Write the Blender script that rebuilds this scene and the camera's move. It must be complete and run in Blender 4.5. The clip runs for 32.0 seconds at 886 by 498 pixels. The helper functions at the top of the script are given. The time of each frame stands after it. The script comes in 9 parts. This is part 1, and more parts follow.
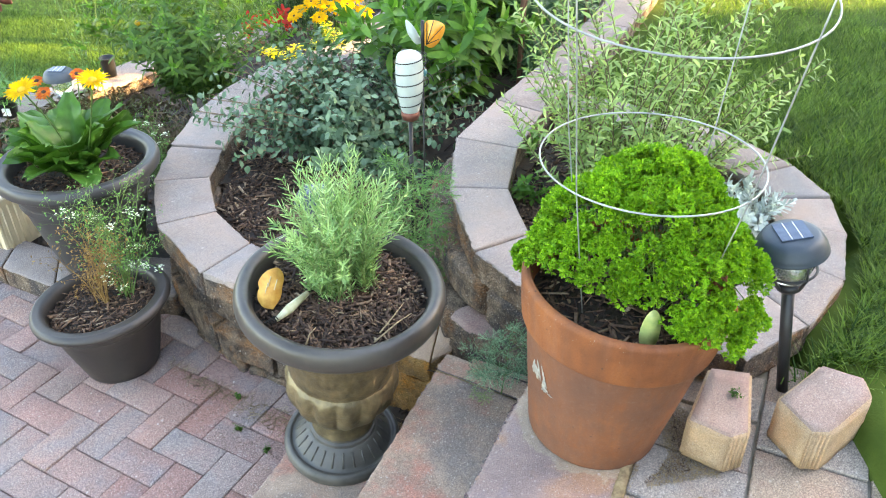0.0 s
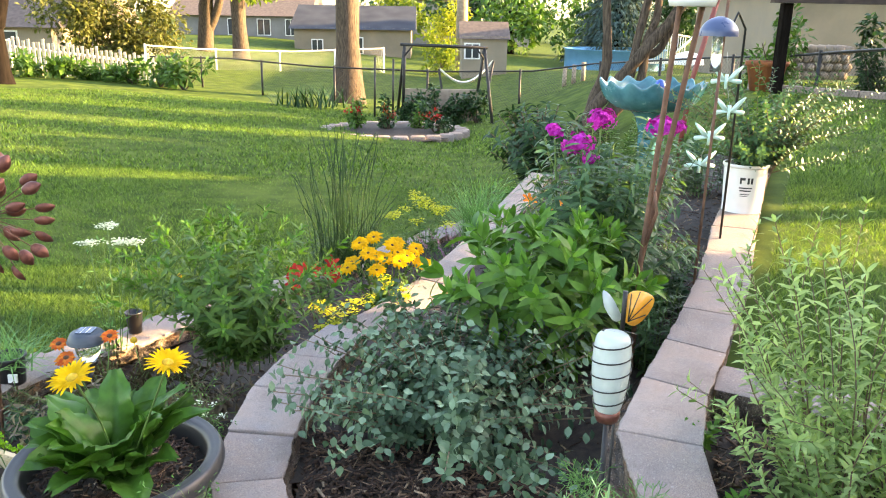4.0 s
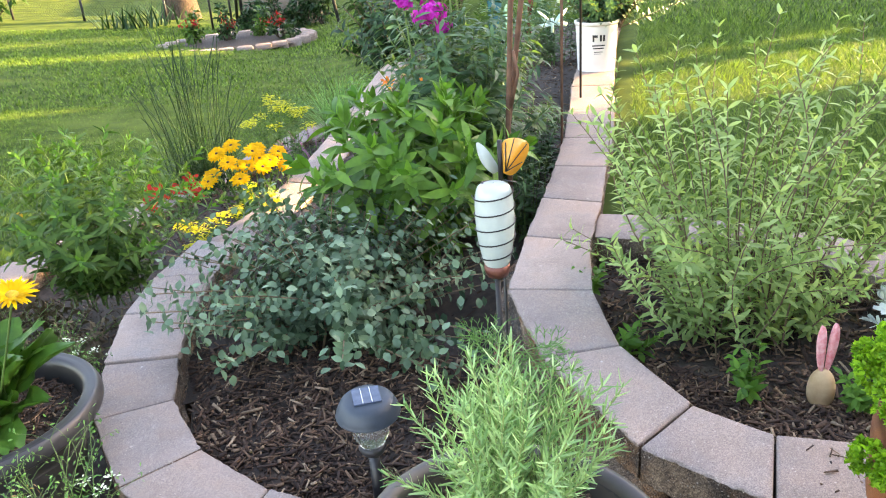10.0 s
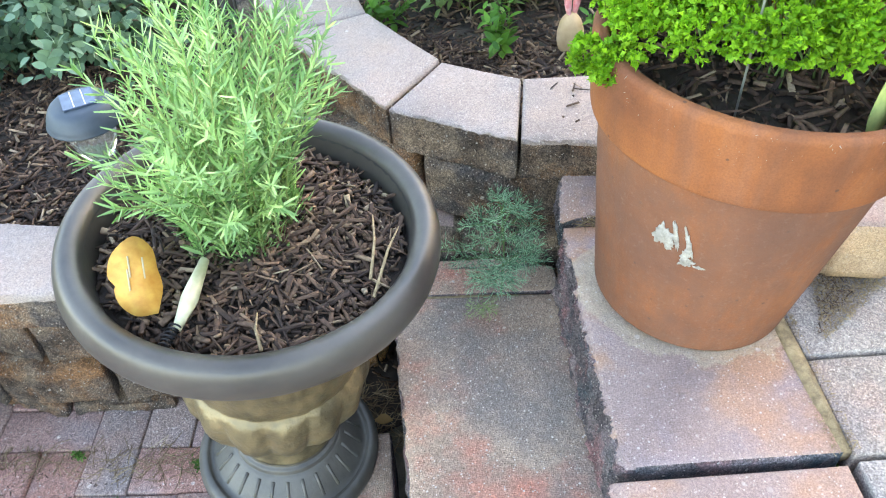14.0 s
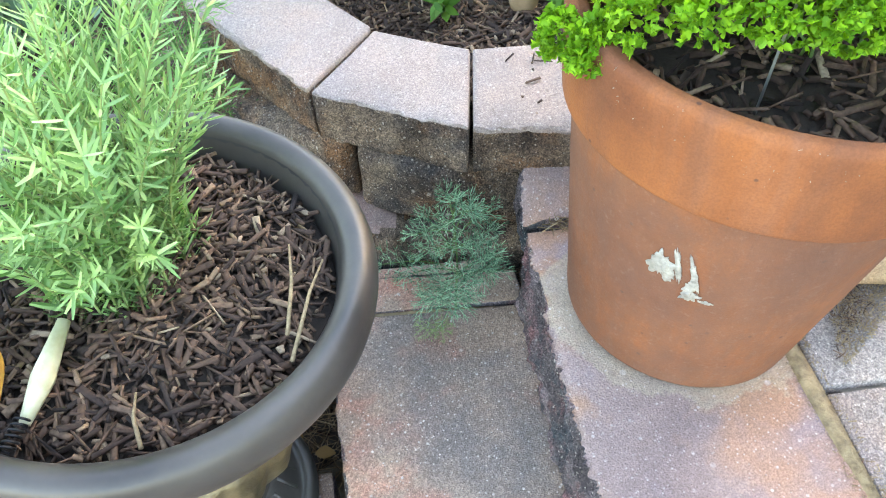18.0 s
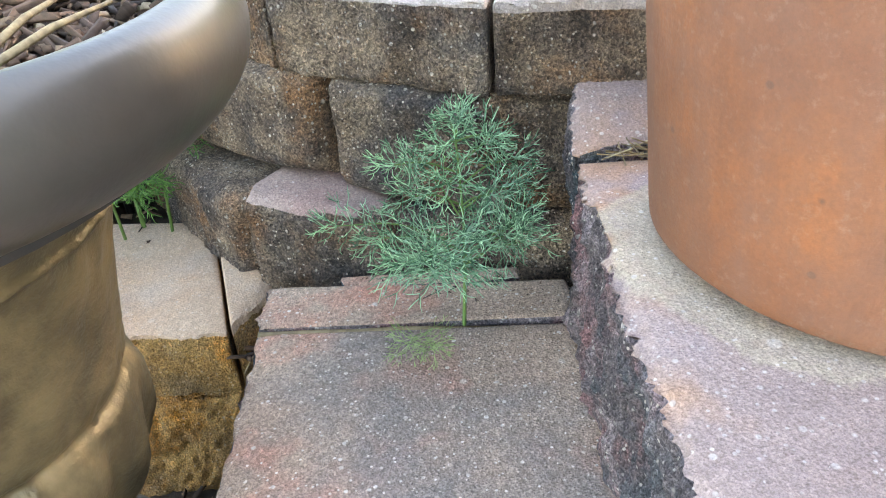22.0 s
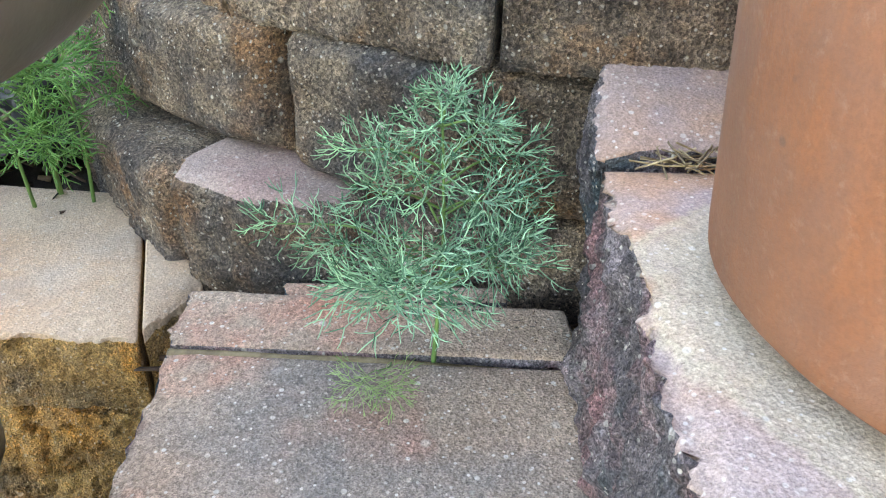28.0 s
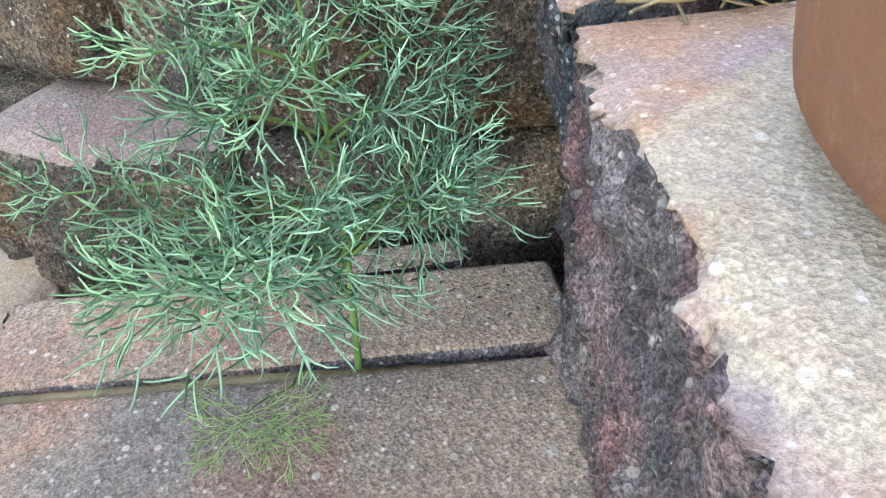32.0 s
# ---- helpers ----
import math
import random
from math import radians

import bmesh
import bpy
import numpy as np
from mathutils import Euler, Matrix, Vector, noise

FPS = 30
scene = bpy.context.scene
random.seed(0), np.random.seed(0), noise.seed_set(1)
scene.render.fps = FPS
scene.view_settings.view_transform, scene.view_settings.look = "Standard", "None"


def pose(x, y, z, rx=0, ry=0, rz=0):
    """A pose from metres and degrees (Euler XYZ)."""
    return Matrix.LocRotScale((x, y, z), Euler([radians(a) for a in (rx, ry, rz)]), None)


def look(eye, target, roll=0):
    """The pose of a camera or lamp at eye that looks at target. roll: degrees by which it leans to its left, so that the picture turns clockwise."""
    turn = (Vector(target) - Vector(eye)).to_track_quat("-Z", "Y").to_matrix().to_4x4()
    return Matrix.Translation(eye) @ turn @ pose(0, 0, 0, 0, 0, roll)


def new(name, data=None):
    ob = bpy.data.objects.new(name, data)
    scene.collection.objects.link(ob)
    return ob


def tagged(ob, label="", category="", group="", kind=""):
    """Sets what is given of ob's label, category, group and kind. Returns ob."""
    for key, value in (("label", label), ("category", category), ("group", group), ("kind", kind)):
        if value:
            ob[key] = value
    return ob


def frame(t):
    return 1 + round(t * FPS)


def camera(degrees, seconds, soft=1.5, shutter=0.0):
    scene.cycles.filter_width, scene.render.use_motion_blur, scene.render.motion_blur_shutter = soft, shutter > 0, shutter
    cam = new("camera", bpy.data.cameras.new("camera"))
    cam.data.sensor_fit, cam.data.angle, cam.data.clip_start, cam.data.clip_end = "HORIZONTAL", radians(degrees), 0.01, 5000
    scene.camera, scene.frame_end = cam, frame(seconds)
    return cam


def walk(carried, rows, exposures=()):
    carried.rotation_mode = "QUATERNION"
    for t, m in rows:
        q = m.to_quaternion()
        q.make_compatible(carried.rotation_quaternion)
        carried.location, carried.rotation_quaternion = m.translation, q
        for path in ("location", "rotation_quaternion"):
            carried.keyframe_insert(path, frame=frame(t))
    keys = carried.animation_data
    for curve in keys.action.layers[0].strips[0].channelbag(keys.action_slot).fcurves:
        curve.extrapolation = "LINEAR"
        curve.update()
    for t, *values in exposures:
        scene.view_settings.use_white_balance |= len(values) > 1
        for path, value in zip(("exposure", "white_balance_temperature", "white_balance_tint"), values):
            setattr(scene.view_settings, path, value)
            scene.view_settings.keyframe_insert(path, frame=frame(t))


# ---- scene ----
import collections

cam = camera(59.1, 32.0, soft=1.05)
METRES, EYE, TILT, LEAN, TURN = 3.15, 1.72, -34.0, 0.0, 0.0
ROWS = [
    (0.0, 0.0, 0.0, 0.0, 0.0, 0.0, -0.0),
    (0.5, -0.0218, 0.0061, 0.0033, 0.44, -0.44, -0.73),
    (1.0, -0.0357, 0.0231, 0.0145, 0.88, -0.65, -1.2),
    (1.5, -0.0335, 0.0582, 0.041, 1.38, -0.35, -1.57),
    (2.0, -0.0483, 0.0869, 0.0481, 1.42, 3.22, -0.43),
    (2.5, -0.1006, 0.1039, 0.0419, -0.71, 9.1, 2.27),
    (3.0, -0.126, 0.1114, 0.05, -2.01, 11.38, 1.05),
    (3.5, -0.1359, 0.1531, 0.0558, -1.48, 16.63, -0.25),
    (5.5, -0.1875, 0.1973, 0.0806, -2.67, 17.78, 1.59),
    (6.0, -0.1899, 0.2001, 0.0801, -0.13, 17.65, 0.0),
    (6.5, -0.1979, 0.2037, 0.0784, 3.33, 16.54, -2.47),
    (7.0, -0.2039, 0.2072, 0.0783, 5.87, 15.33, -4.07),
    (7.5, -0.1967, 0.2047, 0.0785, 5.04, 15.36, -2.57),
    (8.0, -0.1829, 0.2023, 0.0789, 1.03, 16.28, 1.28),
    (8.5, -0.174, 0.202, 0.0763, -2.3, 16.1, 4.33),
    (9.0, -0.1655, 0.2038, 0.0711, -4.48, 14.84, 6.5),
    (9.5, -0.1584, 0.2056, 0.0629, -6.53, 12.54, 8.61),
    (10.0, -0.1469, 0.2123, 0.0551, -8.55, 9.7, 10.65),
    (10.5, -0.1368, 0.2205, 0.0462, -11.39, 5.2, 12.41),
    (11.0, -0.1303, 0.2287, 0.0383, -14.61, -0.3, 13.53),
    (11.5, -0.1269, 0.2322, 0.0355, -16.63, -3.06, 14.23),
    (12.0, -0.1156, 0.2412, 0.0253, -18.74, -5.8, 15.36),
    (12.5, -0.1071, 0.2471, 0.0131, -20.65, -9.0, 16.38),
    (13.0, -0.1084, 0.2475, 0.006, -22.05, -11.25, 17.02),
    (13.5, -0.1103, 0.2462, 0.0072, -22.83, -12.58, 17.48),
    (14.0, -0.1099, 0.2453, 0.0089, -23.01, -12.98, 17.8),
    (14.5, -0.1063, 0.2469, 0.0095, -22.9, -12.91, 18.02),
    (16.5, -0.0927, 0.2576, 0.0101, -23.87, -14.35, 17.82),
    (17.0, -0.0965, 0.2739, 0.0193, -25.04, -15.41, 18.26),
    (17.5, -0.0951, 0.2862, 0.0232, -27.26, -16.92, 19.1),
    (18.0, -0.0737, 0.3097, 0.0182, -27.31, -18.14, 19.06),
    (18.5, -0.0538, 0.3455, 0.0014, -27.15, -18.9, 18.94),
    (19.0, -0.0493, 0.3908, -0.0301, -28.37, -17.88, 18.64),
    (19.5, -0.0497, 0.4232, -0.0549, -30.85, -11.99, 19.14),
    (20.0, -0.0542, 0.437, -0.0722, -33.44, -4.42, 19.47),
    (20.5, -0.0544, 0.4182, -0.0835, -30.19, -1.73, 18.15),
    (21.0, -0.0402, 0.4034, -0.0913, -21.84, 0.6, 18.12),
    (21.5, -0.0305, 0.4088, -0.0971, -18.22, 1.55, 17.46),
    (22.0, -0.0282, 0.4231, -0.0962, -19.93, 0.43, 17.86),
    (22.5, -0.0332, 0.4352, -0.099, -22.23, -0.41, 17.74),
    (23.0, -0.0302, 0.4582, -0.1055, -23.32, -0.93, 17.16),
    (23.5, -0.0163, 0.4816, -0.1074, -23.46, -1.39, 16.66),
    (24.0, -0.0146, 0.4878, -0.1078, -23.52, -1.37, 16.26),
    (24.5, -0.0168, 0.4849, -0.1057, -23.44, -1.1, 16.09),
    (25.0, -0.0169, 0.4802, -0.1039, -23.31, -0.65, 15.95),
    (25.5, -0.0188, 0.4745, -0.1017, -22.98, -0.24, 15.77),
    (27.5, -0.0208, 0.4626, -0.0917, -24.0, -2.09, 12.02),
    (28.0, -0.0087, 0.4682, -0.0889, -21.71, -1.45, 12.94),
    (28.5, -0.0006, 0.4754, -0.0859, -20.59, -0.01, 12.83),
    (29.0, 0.0043, 0.483, -0.0842, -19.44, -0.29, 14.31),
    (29.5, 0.0094, 0.4847, -0.0827, -18.54, -1.02, 15.47),
    (30.0, 0.0074, 0.4857, -0.0822, -17.85, -1.23, 16.34),
    (30.5, 0.0059, 0.4878, -0.0876, -17.88, -1.79, 17.61),
    (31.0, 0.009, 0.4929, -0.09, -18.15, -2.34, 19.05),
    (31.5, 0.0194, 0.5056, -0.0939, -20.42, -4.41, 20.87),
    (32.0, 0.0253, 0.5193, -0.0936, -22.07, -6.22, 20.83),
]
walk(cam, [(t, pose(0, 0, EYE, TILT, LEAN, TURN) @ pose(METRES * x, METRES * y, METRES * z, 90 + pitch, roll, yaw)) for t, x, y, z, yaw, pitch, roll in ROWS],
     [(0.0, 4.12, 8000, 12), (2.0, 4.0, 8000, 13), (5.5, 3.6, 7800, 20), (10.0, 3.86, 8000, 21), (12.0, 4.3, 8200, 22), (13.0, 4.4, 7800, 13), (16.0, 4.4, 7800, 12), (19.0, 4.5, 7900, 12), (21.5, 4.66, 8300, 15), (23.0, 4.95, 8200, 13), (32.0, 4.97, 8400, 14)])

# ---- world and sun ----
SUN_EL, SUN_AZ = radians(13.0), radians(7.0)   # low sun from +x, a little ahead
world = bpy.data.worlds.new("world")
scene.world = world
world.use_nodes = True
wn = world.node_tree.nodes
sky = wn.new("ShaderNodeTexSky")
sky.sky_type = "NISHITA"
sky.sun_disc = False
sky.sun_elevation = radians(22.0)
sky.sun_rotation = radians(90.0) - SUN_AZ
wn["Background"].inputs["Strength"].default_value = 0.09
world.node_tree.links.new(sky.outputs["Color"], wn["Background"].inputs["Color"])
sun_data = bpy.data.lights.new("sun", "SUN")
sun_data.energy = 3.8
sun_data.angle = radians(0.6)
sun_data.color = (1.0, 0.75, 0.39)
sun = new("sun", sun_data)
sun.matrix_world = look((30 * math.cos(SUN_EL) * math.cos(SUN_AZ), 30 * math.cos(SUN_EL) * math.sin(SUN_AZ), 30 * math.sin(SUN_EL)), (0, 0, 0))

# ---- materials ----
def nodes_of(name):
    m = bpy.data.materials.new(name)
    m.use_nodes = True
    nt = m.node_tree
    return m, nt, nt.nodes["Principled BSDF"]


def ramp(nt, fac, stops):
    r = nt.nodes.new("ShaderNodeValToRGB")
    el = r.color_ramp.elements
    while len(el) < len(stops):
        el.new(0.5)
    for e, (p, c) in zip(el, stops):
        e.position = p
        e.color = (*c, 1)
    nt.links.new(fac, r.inputs[0])
    return r.outputs[0]


def mixed(nt, kind, fac, a, b):
    n = nt.nodes.new("ShaderNodeMix")
    n.data_type = "RGBA"
    n.blend_type = kind
    for sock, v in ((n.inputs[0], fac), (n.inputs[6], a), (n.inputs[7], b)):
        if isinstance(v, bpy.types.NodeSocket):
            nt.links.new(v, sock)
        elif isinstance(v, tuple):
            sock.default_value = (*v, 1)
        else:
            sock.default_value = v
    return n.outputs[2]


def noise_tex(nt, vec, scale, detail=4.0, rough=0.55):
    n = nt.nodes.new("ShaderNodeTexNoise")
    n.inputs["Scale"].default_value = scale
    n.inputs["Detail"].default_value = detail
    n.inputs["Roughness"].default_value = rough
    if vec is not None:
        nt.links.new(vec, n.inputs["Vector"])
    return n.outputs["Fac"]


def coords(nt, per_object=False):
    """Object coordinates, shifted by the object's random number where pieces share a mesh."""
    tc = nt.nodes.new("ShaderNodeTexCoord")
    if not per_object:
        g = nt.nodes.new("ShaderNodeNewGeometry")
        return g.outputs["Position"]
    oi = nt.nodes.new("ShaderNodeObjectInfo")
    mul = nt.nodes.new("ShaderNodeMath")
    mul.operation = "MULTIPLY"
    mul.inputs[1].default_value = 37.0
    nt.links.new(oi.outputs["Random"], mul.inputs[0])
    add = nt.nodes.new("ShaderNodeVectorMath")
    nt.links.new(tc.outputs["Object"], add.inputs[0])
    nt.links.new(mul.outputs[0], add.inputs[1])
    return add.outputs[0]


def bump_to(nt, bsdf, height, strength, dist):
    b = nt.nodes.new("ShaderNodeBump")
    b.inputs["Strength"].default_value = strength
    b.inputs["Distance"].default_value = dist
    nt.links.new(height, b.inputs["Height"])
    nt.links.new(b.outputs[0], bsdf.inputs["Normal"])


def stone(name, low, mid, high, warm, cool, speck=(0.72, 0.66, 0.58), coarse=9.0, rough=0.92, bump=0.5, per=True, specks=0.5, tint=0.4, grit=0.6, patch=0.5, patch_scale=14.0, stain=None, hues=None, depth=0.004, grain=0.5):
    """Cast concrete stone: clouds of three tones, warm and cool pigment patches, a tint by piece, fine grit and pale pebbles.
    stain: (x, y, inner, outer, colour), a pale water mark round a pot's foot."""
    m, nt, b = nodes_of(name)
    v = coords(nt, per)
    c = ramp(nt, noise_tex(nt, v, coarse, 5, 0.6), [(0.30, low), (0.5, mid), (0.70, high)])
    if per:
        oi = nt.nodes.new("ShaderNodeObjectInfo")
        lift = ramp(nt, oi.outputs["Random"], [(0.0, (1 - tint * 0.45,) * 3), (1.0, (1 + tint * 0.45,) * 3)])
        c = mixed(nt, "MULTIPLY", 1.0, c, lift)
        if hues:
            scat = nt.nodes.new("ShaderNodeMath")
            scat.operation = "FRACT"
            far = nt.nodes.new("ShaderNodeMath")
            far.operation = "MULTIPLY"
            far.inputs[1].default_value = 13.7
            nt.links.new(oi.outputs["Random"], far.inputs[0])
            nt.links.new(far.outputs[0], scat.inputs[0])
            c = mixed(nt, "MIX", 0.6, c, ramp(nt, scat.outputs[0], [(i / (len(hues) - 1), h) for i, h in enumerate(hues)]))
    off = nt.nodes.new("ShaderNodeVectorMath")
    off.inputs[1].default_value = (7.3, 2.1, 5.7)
    nt.links.new(v, off.inputs[0])
    pw = ramp(nt, noise_tex(nt, v, patch_scale, 4, 0.65), [(0.50, (0, 0, 0)), (0.66, (patch,) * 3)])
    pc = ramp(nt, noise_tex(nt, off.outputs[0], patch_scale * 0.8, 4, 0.65), [(0.50, (0, 0, 0)), (0.66, (patch,) * 3)])
    c = mixed(nt, "MIX", pw, c, warm)
    c = mixed(nt, "MIX", pc, c, cool)
    if stain:
        x, y, r0, r1, col = stain
        g = nt.nodes.new("ShaderNodeNewGeometry")
        d = nt.nodes.new("ShaderNodeVectorMath")
        d.operation = "MULTIPLY"
        d.inputs[1].default_value = (1, 1, 0)
        nt.links.new(g.outputs["Position"], d.inputs[0])
        e = nt.nodes.new("ShaderNodeVectorMath")
        e.operation = "DISTANCE"
        e.inputs[1].default_value = (x, y, 0)
        nt.links.new(d.outputs[0], e.inputs[0])
        w = nt.nodes.new("ShaderNodeMath")
        w.operation = "MULTIPLY_ADD"
        w.inputs[1].default_value = 0.11
        nt.links.new(noise_tex(nt, g.outputs["Position"], 16, 5, 0.6), w.inputs[0])
        nt.links.new(e.outputs["Value"], w.inputs[2])
        rust = ramp(nt, w.outputs[0], [(r1 + 0.045, (0.75,) * 3), (r1 + 0.085, (0.55,) * 3), (r1 + 0.13, (0, 0, 0))])
        some = ramp(nt, noise_tex(nt, g.outputs["Position"], 9, 3, 0.6), [(0.47, (0, 0, 0)), (0.58, (1, 1, 1))])
        c = mixed(nt, "MIX", mixed(nt, "MULTIPLY", 1.0, rust, some), c, (0.42, 0.215, 0.105))
        fac = ramp(nt, w.outputs[0], [(r0 + 0.060, (0.6,) * 3), (r0 * 0.45 + r1 * 0.55 + 0.052, (0.35,) * 3), (r0 * 0.3 + r1 * 0.7 + 0.055, (0.75,) * 3), (r1 + 0.058, (0, 0, 0))])
        c = mixed(nt, "MIX", fac, c, mixed(nt, "MIX", noise_tex(nt, g.outputs["Position"], 60, 4, 0.7), tuple(q * 0.72 for q in col), tuple(min(0.8, q * 1.3) for q in col)))
    for scale, lo, hi in ((1000, 0.36, 1.4), (420, 0.55, 1.25)):
        n = noise_tex(nt, v, scale, 2, 0.7)
        c = mixed(nt, "MULTIPLY", grit, c, ramp(nt, n, [(0.36, (lo,) * 3), (0.52, (1, 1, 1)), (0.66, (hi,) * 3)]))
    for scale, at, size in ((270, 0.70, 0.40), (135, 0.76, 0.34), (50, 0.84, 0.27)):
        vo = nt.nodes.new("ShaderNodeTexVoronoi")
        vo.inputs["Scale"].default_value = scale
        nt.links.new(v, vo.inputs["Vector"])
        dots = ramp(nt, vo.outputs["Distance"], [(size * 0.6, (1, 1, 1)), (size * 0.85, (0, 0, 0))])
        some = ramp(nt, vo.outputs["Color"], [(at, (0, 0, 0)), (at + 0.02, (specks,) * 3)])
        tone = mixed(nt, "MIX", noise_tex(nt, v, scale * 0.7, 0), speck, mid)
        c = mixed(nt, "MIX", mixed(nt, "MULTIPLY", 1.0, dots, some), c, tone)
    # crushed granules: a tone for each, with their own small relief
    gr = nt.nodes.new("ShaderNodeTexVoronoi")
    gr.inputs["Scale"].default_value = 430
    nt.links.new(v, gr.inputs["Vector"])
    c = mixed(nt, "MULTIPLY", grain, c, ramp(nt, gr.outputs["Color"], [(0.15, (0.42, 0.41, 0.41)), (0.5, (1.0, 1.0, 1.0)), (0.85, (1.75, 1.70, 1.62))]))
    nt.links.new(c, b.inputs["Base Color"])
    b.inputs["Roughness"].default_value = rough
    b.inputs["Specular IOR Level"].default_value = 0.3
    h = mixed(nt, "MIX", 0.45, noise_tex(nt, v, 700, 4, 0.75), noise_tex(nt, v, 110, 5, 0.65))
    h = mixed(nt, "MIX", 0.35, h, gr.outputs["Distance"])
    bump_to(nt, b, h, bump, depth)
    return m


def clay(name, damp=0.0):
    """Weathered terracotta: brown and orange clouds, faint upright streaks, dark pits and a pale bloom."""
    m, nt, b = nodes_of(name)
    v = coords(nt)
    c = ramp(nt, noise_tex(nt, v, 7, 5, 0.6), [(0.3, (0.14, 0.046, 0.021)), (0.5, (0.245, 0.080, 0.028)), (0.72, (0.35, 0.115, 0.035))])
    mp = nt.nodes.new("ShaderNodeMapping")
    mp.inputs["Scale"].default_value = (1, 1, 0.12)
    nt.links.new(v, mp.inputs["Vector"])
    c = mixed(nt, "MIX", ramp(nt, noise_tex(nt, mp.outputs[0], 24, 5, 0.65), [(0.5, (0, 0, 0)), (0.75, (0.2,) * 3)]), c, (0.34, 0.20, 0.15))
    c = mixed(nt, "MIX", ramp(nt, noise_tex(nt, mp.outputs[0], 13, 4, 0.6), [(0.50, (0, 0, 0)), (0.68, (0.45,) * 3)]), c, (0.125, 0.056, 0.036))
    vo = nt.nodes.new("ShaderNodeTexVoronoi")
    vo.inputs["Scale"].default_value = 75
    nt.links.new(v, vo.inputs["Vector"])
    pit = ramp(nt, vo.outputs["Distance"], [(0.12, (1, 1, 1)), (0.2, (0, 0, 0))])
    some = ramp(nt, vo.outputs["Color"], [(0.82, (0, 0, 0)), (0.84, (0.8,) * 3)])
    c = mixed(nt, "MIX", mixed(nt, "MULTIPLY", 1.0, pit, some), c, (0.10, 0.045, 0.03))
    c = mixed(nt, "MULTIPLY", 0.5, c, ramp(nt, noise_tex(nt, v, 420, 3, 0.7), [(0.35, (0.7,) * 3), (0.6, (1.08,) * 3)]))
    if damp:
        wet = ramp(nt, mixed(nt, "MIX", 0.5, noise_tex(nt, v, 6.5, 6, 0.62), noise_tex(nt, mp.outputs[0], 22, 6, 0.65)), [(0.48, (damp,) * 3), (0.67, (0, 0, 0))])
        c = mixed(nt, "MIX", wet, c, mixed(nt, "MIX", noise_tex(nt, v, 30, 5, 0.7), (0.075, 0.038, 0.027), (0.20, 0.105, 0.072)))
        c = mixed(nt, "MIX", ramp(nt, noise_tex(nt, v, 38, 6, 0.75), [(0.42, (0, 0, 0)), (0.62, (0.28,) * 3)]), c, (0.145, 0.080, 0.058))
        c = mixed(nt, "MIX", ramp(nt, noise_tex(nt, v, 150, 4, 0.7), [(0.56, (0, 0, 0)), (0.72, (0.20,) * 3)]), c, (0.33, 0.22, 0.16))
    nt.links.new(c, b.inputs["Base Color"])
    b.inputs["Roughness"].default_value = 0.8
    b.inputs["Specular IOR Level"].default_value = 0.3
    bump_to(nt, b, mixed(nt, "MIX", 0.5, noise_tex(nt, v, 60, 5, 0.6), noise_tex(nt, v, 400, 3, 0.7)), 0.45, 0.003)
    return m


def leafy(name, dark, light, rough=0.5, trans=0.25, tip=None, scale=30.0):
    """Leaves: a colour for each leaf, lighter in patches, with light passing through."""
    m, nt, b = nodes_of(name)
    g = nt.nodes.new("ShaderNodeNewGeometry")
    c = ramp(nt, g.outputs["Random Per Island"], [(0.0, dark), (0.6, tuple((p + q) / 2 for p, q in zip(dark, light))), (1.0, light)])
    n = noise_tex(nt, g.outputs["Position"], scale, 3)
    c = mixed(nt, "MULTIPLY", 0.7, c, ramp(nt, n, [(0.3, (0.6, 0.62, 0.6)), (0.7, (1.15, 1.15, 1.1))]))
    if tip:
        rare = ramp(nt, g.outputs["Random Per Island"], [(0.93, (0, 0, 0)), (0.95, (1, 1, 1))])
        c = mixed(nt, "MIX", rare, c, tip)
    nt.links.new(c, b.inputs["Base Color"])
    b.inputs["Roughness"].default_value = rough
    b.inputs["Specular IOR Level"].default_value = 0.22
    tr = nt.nodes.new("ShaderNodeBsdfTranslucent")
    nt.links.new(mixed(nt, "MULTIPLY", 1.0, c, (1.5, 1.6, 0.7)), tr.inputs["Color"])
    mx = nt.nodes.new("ShaderNodeMixShader")
    mx.inputs[0].default_value = trans
    nt.links.new(b.outputs[0], mx.inputs[1])
    nt.links.new(tr.outputs[0], mx.inputs[2])
    nt.links.new(mx.outputs[0], nt.nodes["Material Output"].inputs["Surface"])
    return m


def plain(name, a, bcol, scale=20.0, rough=0.6, metal=0.0, bump=0.0, bscale=60.0, per=False, detail=5, spec=0.5, stretch=None):
    """A surface with two colours in patches and a light relief."""
    m, nt, b = nodes_of(name)
    v = coords(nt, per)
    if stretch:
        mp = nt.nodes.new("ShaderNodeMapping")
        mp.inputs["Scale"].default_value = stretch
        nt.links.new(v, mp.inputs["Vector"])
        v = mp.outputs[0]
    c = ramp(nt, noise_tex(nt, v, scale, detail, 0.6), [(0.33, a), (0.67, bcol)])
    nt.links.new(c, b.inputs["Base Color"])
    r = ramp(nt, noise_tex(nt, v, scale * 2, 3), [(0.3, (rough * 0.85,) * 3), (0.7, (min(1, rough * 1.15),) * 3)])
    nt.links.new(r, b.inputs["Roughness"])
    b.inputs["Metallic"].default_value = metal
    b.inputs["Specular IOR Level"].default_value = spec
    if bump:
        bump_to(nt, b, noise_tex(nt, v, bscale, 5, 0.65), bump, 0.003)
    return m


